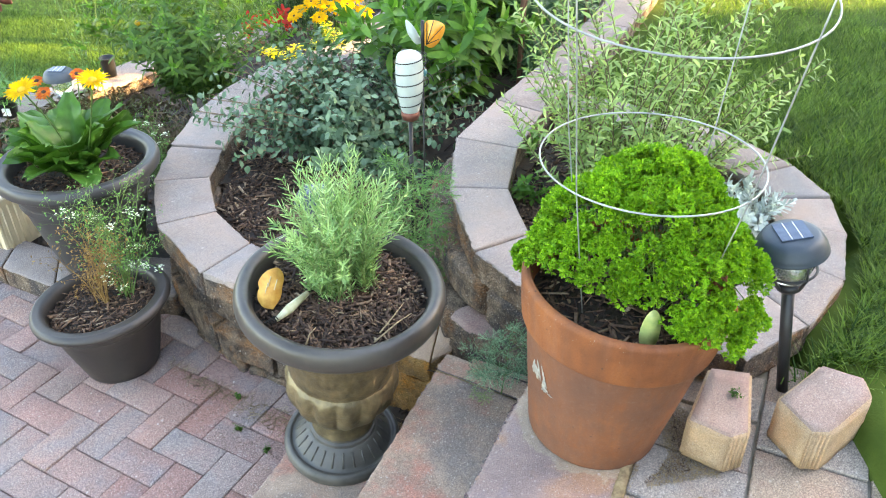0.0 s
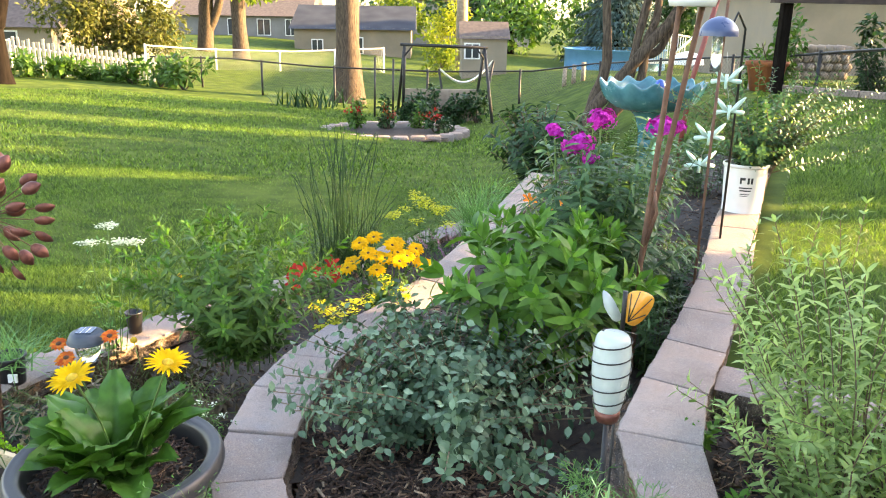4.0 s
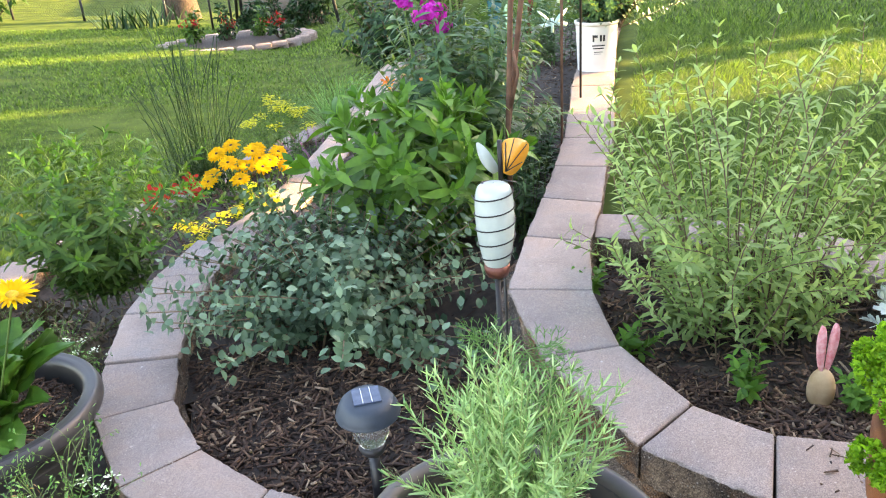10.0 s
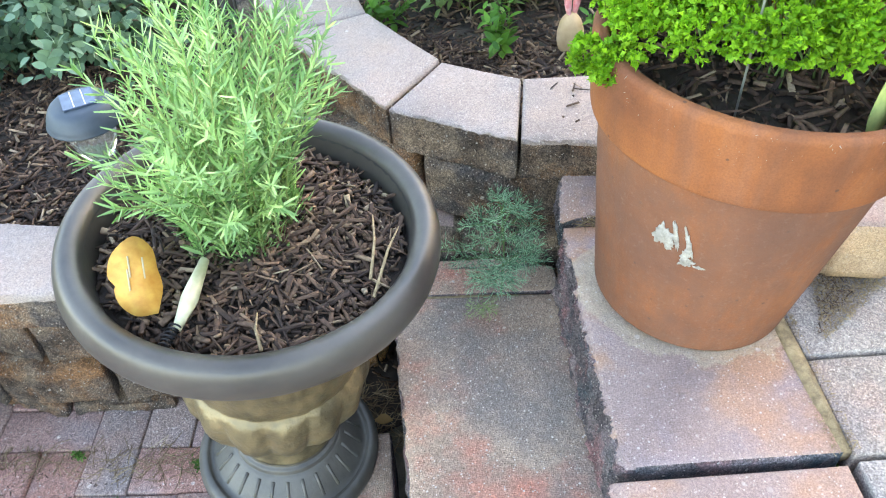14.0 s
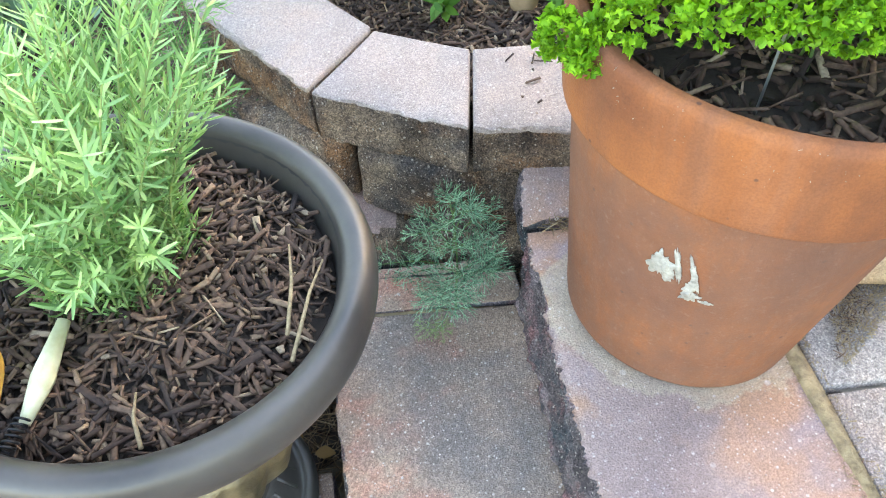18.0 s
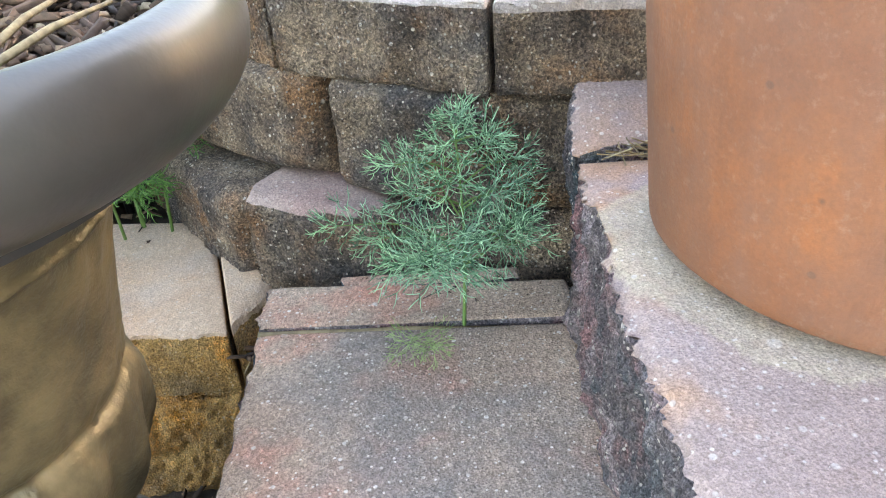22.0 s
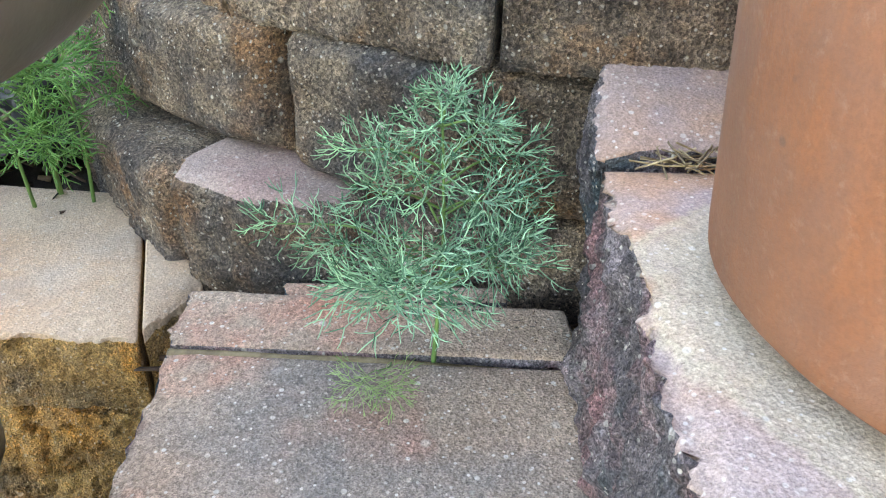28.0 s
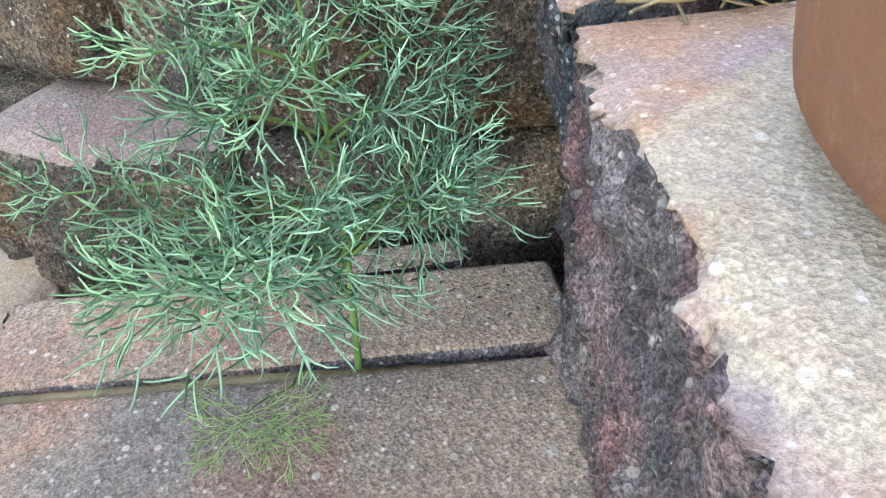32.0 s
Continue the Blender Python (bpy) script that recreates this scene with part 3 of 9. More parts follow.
def ground_sheet():
    """One sheet of lawn to the horizon, fine near the garden."""
    ax = lambda lo, hi, near, n, m: np.concatenate([-np.geomspace(near, -lo, m)[::-1], np.linspace(-near, near, n)[1:-1], np.geomspace(near, hi, m)])
    X, Y = ax(-900, 900, 6, 90, 40), ax(-900, 900, 6, 90, 40) + 4
    gx, gy = np.meshgrid(X, Y, indexing="ij")
    z = lawn_z(gx, gy)
    z += 0.015 * np.sin(gx * 1.3 + 0.7) * np.cos(gy * 1.1)
    flat = gx.ravel(), gy.ravel()
    sunk = np.zeros(gx.size, bool)
    for poly in (LEFT_BED, MID_BED, HERB_BED, PATIO):
        sunk |= inside(poly, *flat)
    near_steps = (gx.ravel() > -1.05) & (gx.ravel() < 0.5) & (gy.ravel() < 2.6)
    near_steps |= (gx.ravel() > 0.0) & (gx.ravel() < 0.75) & (gy.ravel() < 1.9)
    z = z.ravel()
    z[sunk] -= 0.30
    pts = np.stack(flat, -1)
    close = np.zeros(len(pts), bool)
    for a, b in ((1.0, 1.9), (1.0, 2.3), (0.1, 2.1), (0.2, 2.6), (0.3, 2.8), (-1.0, 2.6), (-1.0, 3.2), (-0.8, 3.7), (0.7, 1.4), (0.85, 2.5), (-2.2, 3.0), (-2.2, 3.4)):
        close |= np.hypot(pts[:, 0] - a, pts[:, 1] - b) < 0.16
    z[close & ~sunk] -= 0.12
    z[inside(PATIO, *flat)] = -0.12
    z[near_steps] = -0.12
    z[(flat[0] > -2.55) & (flat[0] < -1.9) & (flat[1] < 2.9)] = -0.12
    n, m = gx.shape
    i, j = np.meshgrid(np.arange(n - 1), np.arange(m - 1), indexing="ij")
    F = np.stack([i * m + j, (i + 1) * m + j, (i + 1) * m + j + 1, i * m + j + 1], -1).reshape(-1, 4)
    g = Geo().add(np.stack([gx.ravel(), gy.ravel(), z], -1), F)
    return tagged(part("ground", g, GRASSBASE), "mown green lawn sloping away from the beds", "lawn", kind="structure")


ground_sheet()


def bed(name, poly, z, label, mound=0.03, n_chips=2500, size=0.035, hole=None, seed=1, nearest=None):
    """A bed of soil under bark mulch."""
    rng = np.random.default_rng(seed)
    poly = np.asarray(poly, float)
    lo, hi = poly.min(0) - 0.15, poly.max(0) + 0.15
    nx, ny = int((hi[0] - lo[0]) / 0.06) + 2, int((hi[1] - lo[1]) / 0.06) + 2
    gx, gy = np.meshgrid(np.linspace(lo[0], hi[0], nx), np.linspace(lo[1], hi[1], ny), indexing="ij")
    height = lambda x, y: z(x, y) + mound * np.sin(x * 7 + 1) * np.cos(y * 6) * 0.5
    zz = height(gx, gy) + rng.normal(0, 0.006, gx.shape)
    inn = inside(poly * 1.0, gx.ravel(), gy.ravel()).reshape(gx.shape)
    keep = inn.copy()
    keep[1:] |= inn[:-1]
    keep[:-1] |= inn[1:]
    keep[:, 1:] |= keep[:, :-1]
    keep[:, :-1] |= keep[:, 1:]
    i, j = np.meshgrid(np.arange(nx - 1), np.arange(ny - 1), indexing="ij")
    F = np.stack([i * ny + j, (i + 1) * ny + j, (i + 1) * ny + j + 1, i * ny + j + 1], -1).reshape(-1, 4)
    k = keep.ravel()
    F = F[k[F].all(1)]
    ob = tagged(part(name, Geo().add(np.stack([gx.ravel(), gy.ravel(), zz.ravel()], -1), F), SOIL), label, "garden bed", kind="structure")
    p = scatter(poly, n_chips, rng)
    if nearest is not None:
        q = scatter(nearest, n_chips, rng)
        p = np.concatenate([p, q])
    P = np.stack([p[:, 0], p[:, 1], height(p[:, 0], p[:, 1]) + 0.004 + 0.012 * rng.random(len(p))], -1)
    tagged(part(name + "_mulch", Geo().add(*chips(P, size, rng)), MULCH, None, smooth=False), "shredded dark brown bark mulch over the bed", "mulch", kind="stuff")
    return ob


left_z = lambda x, y: np.maximum(lawn_z(x, y) - 0.02, -0.6) + 0 * x + 0.05 * ss(2.4, 2.9, y) * ss(-1.9, -1.2, x)
mid_z = lambda x, y: 0.27 + 0.03 * ss(-0.7, 0.4, x) - 0.03 * np.clip(y - 3.5, 0, 9)
herb_z = lambda x, y: 0.45 + 0 * x
bed("bed_low", LEFT_BED, left_z, "dark mulched flower bed beside the lawn", n_chips=5000, size=0.03, seed=2)
bed("bed_middle", MID_BED, mid_z, "dark mulched raised bed between two block walls", n_chips=4500, size=0.035, seed=3, nearest=MID_BED[:7] + MID_BED[-3:])
bed("bed_herbs", HERB_BED, herb_z, "dark mulched round herb bed", n_chips=3200, size=0.032, seed=4, nearest=HERB_BED[:3] + HERB_BED[-2:])

# ---- patio pavers ----
patio = tagged(part("patio", Geo().add([(-6, -3, -0.035), (0.3, -3, -0.035), (0.3, 2.85, -0.035), (-6, 2.85, -0.035)], [[0, 1, 2, 3]]), SAND), "patio of red and grey concrete pavers in herringbone", "paving", kind="structure")
PAV_O, PAV_A = np.array([-0.920, 1.574]), radians(-28.3)
ea, eb = np.array([math.cos(PAV_A), math.sin(PAV_A)]), np.array([math.sin(PAV_A), -math.cos(PAV_A)])


def paver_mesh(name, l, w, h=0.05, bev=0.004, seed=0):
    return block_mesh(name, [(-l / 2, -w / 2), (l / 2, -w / 2), (l / 2, w / 2), (-l / 2, w / 2)], -h, 0.0, 2, 1, 1, bevel=bev, seed=seed, top_rough=0.0006)


PAVER_ME = [paver_mesh("paver", 0.196, 0.0965, seed=s) for s in range(3)]
for me in PAVER_ME:
    me.materials.append(PAVER)
rng = np.random.default_rng(5)
far_pavers, count = Geo(), 0
for i in range(-45, 30):
    for j in range(-45, 45):
        m = (i + j) % 4
        if m not in (0, 2):
            continue
        c = (np.array([1.0, 0.5]) if m == 0 else np.array([0.5, 1.0])) + (i, j)
        p = PAV_O + 0.0985 * (ea * c[0] + eb * c[1])
        if not inside(PATIO, np.array([p[0]]), np.array([p[1]]))[0] or (p[0] > -0.25 and p[1] > 1.15) or p[0] > -0.20 + 0.43 * (p[1] - 1.1):
            continue
        ang = PAV_A + (0 if m == 0 else radians(90)) + rng.normal(0, 0.006)
        z = rng.normal(0, 0.0022)
        near = p[0] > -2.6 and p[1] > 0.95
        M = pose(p[0], p[1], z, rng.normal(0, 0.5), rng.normal(0, 0.5), math.degrees(ang))
        if near and count < 300:
            ob = new("paver", PAVER_ME[count % 3])
            ob.matrix_world = M
            ob.parent = patio
            count += 1
        else:
            q = np.array([M @ Vector(v) for v in ((-.098, -.048, 0), (.098, -.048, 0), (.098, .048, 0), (-.098, .048, 0))])
            far_pavers.add(q, [[0, 1, 2, 3]])
if far_pavers.n:
    tagged(part("far_pavers", far_pavers, PAVER, patio), kind="stuff")

# ---- steps ----
SU, SV = np.array([0.907, -0.42]), np.array([-0.42, -0.907])   # up the steps, and along them towards the house
steps = thing("steps", "broad steps of tan and red concrete tread stones", "steps", kind="structure")


def tread(a, b, c, d, z0, z1, seed, nx=14, ny=10, faces="f", rough=0.012, mat=None, name="tread_stone", bevel=0.007, rise=0.0):
    me = block_mesh(name, [a, b, c, d], z0, z1, nx * 4, ny * 2, 26, rough=rough, faces=faces, seed=seed, bevel=bevel, top_rough=0.0012)
    ob = part(name, me, mat or TREAD, steps)
    me.materials.append(RISER)
    side = [int(abs(p.normal.z) < 0.62 or p.center.z < z1 - 0.015) for p in me.polygons]
    meet = collections.defaultdict(list)
    for p in me.polygons:
        for q in p.vertices:
            meet[q].append(p.index)
    near = [{k for q in p.vertices for k in meet[q]} for p in me.polygons]
    for _ in range(5):   # no lone flakes on either side of the broken edge
        side = [int(2 * sum(side[k] for k in n) > len(n)) for n in near]
    me.polygons.foreach_set("material_index", side)
    if rise:   # the top climbs from front to back
        along_ = unit(np.array(b, float) - a)
        far = np.dot(np.array(b, float) - a, along_)
        for v in me.vertices:
            if v.co.z > z1 - 0.02:
                v.co.z += rise * (2 * np.dot(np.array(v.co[:2]) - a, along_) / far - 1)
    return ob


# the front of a tread stone runs along SV; its corners go a (near), b (far), c (far, up), d (near, up)
tread((-0.199, 1.110), (-0.018, 1.528), (0.240, 1.392), (0.06, 0.985), 0.16, 0.305, 11)
tread((-0.385, 0.690), (-0.203, 1.100), (0.056, 0.978), (-0.13, 0.570), 0.16, 0.304, 12)
tread((-0.0165, 1.5315), (0.012, 1.592), (0.262, 1.452), (0.242, 1.3955), 0.16, 0.307, 13, 6, 10, bevel=0.004)
tread((0.044, 1.003), (0.230, 1.398), (0.470, 1.285), (0.290, 0.885), 0.300, 0.458, 14, 30, 12, rough=0.019, mat=TREADSTAIN)
tread((-0.155, 0.600), (0.026, 0.999), (0.284, 0.876), (0.10, 0.470), 0.300, 0.456, 15, 20, 10, rough=0.022, mat=TREADSTAIN)
tread((0.236, 1.406), (0.288, 1.488), (0.520, 1.360), (0.476, 1.294), 0.40, 0.479, 16, 8, 10, faces="fl", rough=0.012, mat=TREADSTAIN, rise=0.015)
tread((0.074, 1.561), (0.080, 1.578), (0.237, 1.500), (0.229, 1.482), 0.20, 0.303, 19, 6, 3, faces="fl", rough=0.005, bevel=0.003)
tread((-0.503, 1.239), (-0.372, 1.536), (-0.10, 1.415), (-0.225, 1.113), -0.03, 0.103, 17, 10, 8)
tread((-0.68, 0.84), (-0.508, 1.229), (-0.23, 1.103), (-0.40, 0.72), -0.03, 0.101, 18, 8, 8)
part("joint_sand", Geo().add(*rod([(-0.018, 1.530, 0.2985), (0.03, 1.5045, 0.2990), (0.06, 1.4885, 0.2978), (0.10, 1.4672, 0.2992), (0.14, 1.446, 0.297), (0.20, 1.4145, 0.294)], 0.0045, 6)), DRYSAND, steps, "tan sand in the joint")
part("riser_fill", Geo().add(*rod([(-0.25, 0.7, 0.08), (0.2, 1.55, 0.08)], 0.09, 4)), SOIL, steps, smooth=False)
part("riser_fill", Geo().add(*rod([(0.05, 0.5, 0.22), (0.42, 1.38, 0.22)], 0.17, 4)), SOIL, steps, smooth=False)

# upper landing pavers
landing = tagged(part("landing", Geo().add([(0.27, -1.5, 0.447), (3.5, -1.5, 0.447), (1.6, 1.30, 0.447), (0.40, 1.40, 0.447)], [[0, 1, 2, 3]]), SAND), "upper landing of tan and grey pavers beside the lawn", "paving", kind="structure")
LAND_ME = [paver_mesh("landing_paver", 0.216, 0.146, seed=s + 30) for s in range(3)]
for me in LAND_ME:
    me.materials.append(LANDSTONE)
for r in range(10):
    for q in range(-6, 5):
        c = np.array([0.29, 0.885]) + SU * (0.118 + 0.222 * r) + SV * (0.078 + 0.152 * q - 0.30 + (0.076 if r % 2 else 0))
        if c[1] > 1.36 - 0.05 * (c[0] - 0.3) or c[0] > 2.2 or c[1] < -0.6:
            continue
        ob = new("landing_paver", LAND_ME[(r * 3 + q) % 3])
        ob.matrix_world = pose(c[0], c[1], 0.456 + rng.normal(0, 0.002), rng.normal(0, .5), rng.normal(0, .5), math.degrees(math.atan2(SU[1], SU[0])) + rng.normal(0, .6))
        ob.parent = landing


# ---- block walls ----
def wall(name, outer, inner, top, courses, label, cap_h=0.085, course_h=0.12, seed=0, fine=(), inset=0.012, cap_mat=None, rough=0.012, only_top=False, face_mat=None, skip=0):
    """A dry block wall: caps between the sections outer[i]-inner[i], and courses of split-face blocks below, half a block off."""
    w = thing(name, label, "retaining wall", kind="structure")
    o, n = np.asarray(outer, float), np.asarray(inner, float)
    rnd = random.Random(seed)
    gap = 0.006
    for k in range(len(o) - 1):
        hi = k in fine
        z = top[k] if isinstance(top, (list, tuple)) else top
        a, b, c, d = o[k], o[k + 1], n[k + 1], n[k]
        g = gap / max(np.linalg.norm(b - a), 0.05) / 2
        a2, b2, c2, d2 = a + (b - a) * g, b + (a - b) * g, c + (d - c) * g, d + (c - d) * g
        me = block_mesh("cap_stone", [a2, b2, c2, d2], z - cap_h, z + rnd.uniform(-.003, .003), 48 if hi else 14, 8 if hi else 4, 14 if hi else 6, rough=rough if hi else rough * 0.8, faces="fk" if not hi else "f", seed=seed * 100 + k, bevel=0.005, tilt=rnd.uniform(-.004, .004))
        ob = part("cap_stone", me, cap_mat or CAPSTONE, w)
        me.materials.append(face_mat or ROCKFACE)
        for p in me.polygons:
            if p.center.z < z - 0.010:
                p.material_index = 1
    mo, mn = (o[:-1] + o[1:]) / 2, (n[:-1] + n[1:]) / 2
    for q in range(courses):
        if only_top and q:
            continue
        so, sn = (np.vstack([o[:1], mo, o[-1:]]), np.vstack([n[:1], mn, n[-1:]])) if q % 2 == 0 else (o, n)
        for k in range(len(so) - 1):
            z = (top[min(k, len(top) - 1)] if isinstance(top, (list, tuple)) else top) - cap_h - q * course_h
            a, b, c, d = so[k], so[k + 1], sn[k + 1], sn[k]
            if np.linalg.norm(b - a) < 0.03 or k < skip:
                continue
            hi = any(abs(k - fk) <= 1 for fk in fine)
            out = unit((a + b) / 2 - (c + d) / 2)
            ins = inset * (1 - 0.3 * q) + rnd.uniform(-.004, .006) - (0.045 if hi and q == 1 and face_mat is None else 0)
            g = 0.008 / np.linalg.norm(b - a)
            me = block_mesh("wall_block", [a + (b - a) * g - out * ins, b + (a - b) * g - out * ins, c + (d - c) * g, d + (c - d) * g], z - course_h + 0.003, z - 0.001, 52 if hi else 14, 3 if not hi else 8, 24 if hi else 8, rough=0.024 if hi else 0.02, faces="fl" if hi else "fk", seed=seed * 100 + 50 + q * 20 + k, bevel=0.006)
            part("wall_block", me, face_mat or ROCKFACE, w)
    return w


wall("wall_left", [(-0.33, 1.70), (-0.52, 1.79), (-0.725, 1.895), (-0.94, 2.17), (-1.04, 2.46), (-1.06, 2.75), (-1.045, 3.05), (-0.98, 3.32), (-0.845, 3.62)],
     [(-0.26, 1.90), (-0.49, 1.975), (-0.61, 2.06), (-0.765, 2.255), (-0.845, 2.49), (-0.85, 2.72), (-0.825, 3.00), (-0.77, 3.27), (-0.69, 3.52)], 0.355, 3,
     "curved low retaining wall of tan split-face concrete blocks", seed=1)
wall("wall_left_end", [(-0.38, 1.76), (-0.205, 1.700), (-0.035, 1.614), (0.028, 1.668)], [(-0.28, 1.95), (-0.17, 1.965), (0.004, 1.868), (0.012, 1.83)], 0.258, 0, "low end of the block wall by the steps", seed=2, fine=(1, 2), cap_mat=TANBLOCK, face_mat=ORANGEROCK)
wall("wall_left_far", [(-0.87, 3.80), (-0.63, 4.16), (-0.48, 4.49), (-0.35, 4.83), (-0.20, 5.25), (-0.06, 5.67), (0.08, 6.1), (0.22, 6.55), (0.36, 7.0), (0.51, 7.43)],
     [(-0.70, 3.68), (-0.46, 4.02), (-0.30, 4.36), (-0.17, 4.72), (-0.02, 5.15), (0.12, 5.57), (0.26, 6.0), (0.40, 6.45), (0.54, 6.9), (0.68, 7.33)], 0.26, 2,
     "straight low block wall between the flower beds", seed=3)
wall_low = thing("wall_left_end_foot", "orange split-face blocks under the low wall end", "retaining wall", kind="structure")
for k, cs in enumerate([[(-0.205, 1.703), (-0.035, 1.622), (0.0, 1.86), (-0.16, 1.94)], [(-0.385, 1.765), (-0.212, 1.708), (-0.17, 1.94), (-0.28, 1.95)], [(-0.030, 1.620), (0.03, 1.672), (0.012, 1.83), (0.004, 1.86)]]):
    part("wall_block", block_mesh("wall_block", cs, 0.0, 0.171, 40, 6, 26, rough=0.018, faces="fl", seed=470 + k, bevel=0.006), ORANGEROCK, wall_low)
R_OUT = [(0.66, 1.30), (0.45, 1.36), (0.225, 1.515), (0.082, 1.714), (0.02, 2.05), (0.045, 2.395), (0.20, 2.715), (0.36, 3.01), (0.51, 3.30), (0.67, 3.62), (0.86, 4.05), (1.05, 4.50), (1.25, 4.92), (1.45, 5.35), (1.66, 5.8), (1.9, 6.3), (2.15, 6.8), (2.4, 7.3)]
R_IN = [(0.65, 1.54), (0.455, 1.60), (0.33, 1.668), (0.235, 1.80), (0.195, 2.04), (0.245, 2.315), (0.36, 2.60), (0.52, 2.89), (0.68, 3.21), (0.85, 3.53), (1.05, 3.96), (1.25, 4.42), (1.45, 4.84), (1.65, 5.27), (1.86, 5.72), (2.1, 6.2), (2.35, 6.7), (2.6, 7.2)]
wall("wall_right", R_OUT, R_IN, 0.56, 3, "curving retaining wall of split-face concrete blocks with smooth caps", seed=4, fine=(1, 2, 3, 4), inset=0.014, only_top=True, skip=6)


def rock(name, face, depth, z0, z1, parent, mat, seed, bulge=0.010, rough=0.010, step=0.0035, top_mat=None, slope=0.0):
    """A split stone whose front follows a line in plan: a pillowed, broken front, a flat top running back by depth, and two ends."""
    line = rounded([(*p, 0.0) for p in face], 8)[:, :2]
    s = np.concatenate([[0], np.cumsum(np.linalg.norm(np.diff(line, axis=0), axis=1))])
    nu, nv, nt_ = max(6, int(s[-1] / step)), max(6, int((z1 - z0) / step)), 10
    u = np.linspace(0, s[-1], nu + 1)
    P = np.stack([np.interp(u, s, line[:, 0]), np.interp(u, s, line[:, 1])], -1)
    T = unit(np.gradient(P, axis=0))
    out = np.stack([T[:, 1], -T[:, 0]], -1)
    off = Vector((seed * 3.7, seed * 1.9, seed * 2.3))
    soft = lambda d, r: 1 - (1 - np.clip(d / r, 0, 1)) ** 2
    V = np.zeros((nu + 1, nv + 1 + nt_, 3))
    for a in range(nu + 1):
        ends = soft(min(u[a], s[-1] - u[a]), 0.016)
        for b in range(nv + 1):
            z = z0 + (z1 - z0) * b / nv
            q = Vector((P[a, 0], P[a, 1], z))
            lump = 0.5 * noise.noise(q * 13 + off) + 0.38 * noise.noise(q * 31 + off) + 0.26 * noise.noise(q * 75 + off) + 0.20 * noise.noise(q * 180 + off) + 0.15 * noise.noise(q * 390 + off)
            edge = ends * soft(z1 - z, 0.014) * (0.4 + 0.6 * soft(z - z0, 0.016))
            push = bulge * edge - 0.012 * (1 - edge) + rough * lump * (0.35 + 0.65 * edge)
            V[a, b] = (*(P[a] + out[a] * push), z - 0.004 * (1 - ends) + slope * (u[a] / s[-1] - 0.5))
        for b in range(nt_):
            back = depth * ((b + 1) / nt_) ** 1.5
            q = Vector((*(P[a] - out[a] * back), z1))
            V[a, nv + 1 + b] = (*(P[a] - out[a] * (0.012 + back)), z1 + 0.0018 * noise.noise(q * 40 + off) + 0.0012 * noise.noise(q * 120 + off) - 0.004 * (1 - ends) + slope * (u[a] / s[-1] - 0.5))
    m = nv + 1 + nt_
    g, h = np.meshgrid(np.arange(nu), np.arange(m - 1), indexing="ij")
    F = np.stack([g * m + h, (g + 1) * m + h, (g + 1) * m + h + 1, g * m + h + 1], -1).reshape(-1, 4)
    geo = Geo().add(V.reshape(-1, 3), F)
    for a, flip in ((0, 1), (nu, -1)):
        w = V[a, :nv + 1]
        back = w - np.array([*(out[a] * depth), 0.0])
        E = np.concatenate([w, back])
        geo.add(E, np.array([[k, k + 1, nv + 2 + k, nv + 1 + k][::flip] for k in range(nv)]))
    me = geo.mesh(name)
    me.materials.append(mat)
    if top_mat:
        me.materials.append(top_mat)
        for p in me.polygons:
            if p.normal.z > 0.8 and p.center.z > z1 - 0.006:
                p.material_index = 1
    return part(name, me, mat, parent)


foot = thing("wall_right_foot", "lower split-face courses of the curving block wall", "retaining wall", kind="structure")
rock("wall_block", [(-0.030, 2.10), (0.000, 1.93), (0.046, 1.770), (0.113, 1.672)], 0.12, 0.364, 0.4745, foot, ROCKFACE, 1, slope=0.010)
rock("wall_block", [(0.119, 1.664), (0.170, 1.592), (0.232, 1.532), (0.302, 1.497), (0.390, 1.440)], 0.12, 0.352, 0.4735, foot, ROCKFACE, 2, slope=-0.012)
rock("wall_block", [(0.394, 1.438), (0.50, 1.385), (0.62, 1.34)], 0.12, 0.352, 0.474, foot, ROCKFACE, 3, step=0.008)
rock("wall_block", [(0.03, 2.44), (-0.02, 2.28), (-0.032, 2.11)], 0.12, 0.352, 0.474, foot, ROCKFACE, 4, step=0.008)
rock("wall_block", [(0.19, 2.76), (0.11, 2.62), (0.034, 2.45)], 0.12, 0.352, 0.474, foot, ROCKFACE, 5, step=0.008)
rock("wall_block", [(0.020, 1.696), (0.052, 1.646), (0.096, 1.600), (0.138, 1.572)], 0.17, 0.190, 0.361, foot, ROCKFACE, 6, top_mat=PINKTOP, slope=-0.014)
rock("wall_block", [(0.142, 1.584), (0.19, 1.556), (0.25, 1.52), (0.33, 1.47)], 0.12, 0.190, 0.349, foot, ROCKFACE, 7, step=0.006)
rock("wall_block", [(-0.050, 2.12), (-0.034, 1.95), (-0.014, 1.82), (0.015, 1.705)], 0.15, 0.190, 0.354, foot, ROCKFACE, 8, step=0.005)
rock("wall_block", [(0.17, 2.74), (0.03, 2.46), (-0.05, 2.13)], 0.15, 0.19, 0.35, foot, ROCKFACE, 9, step=0.01)
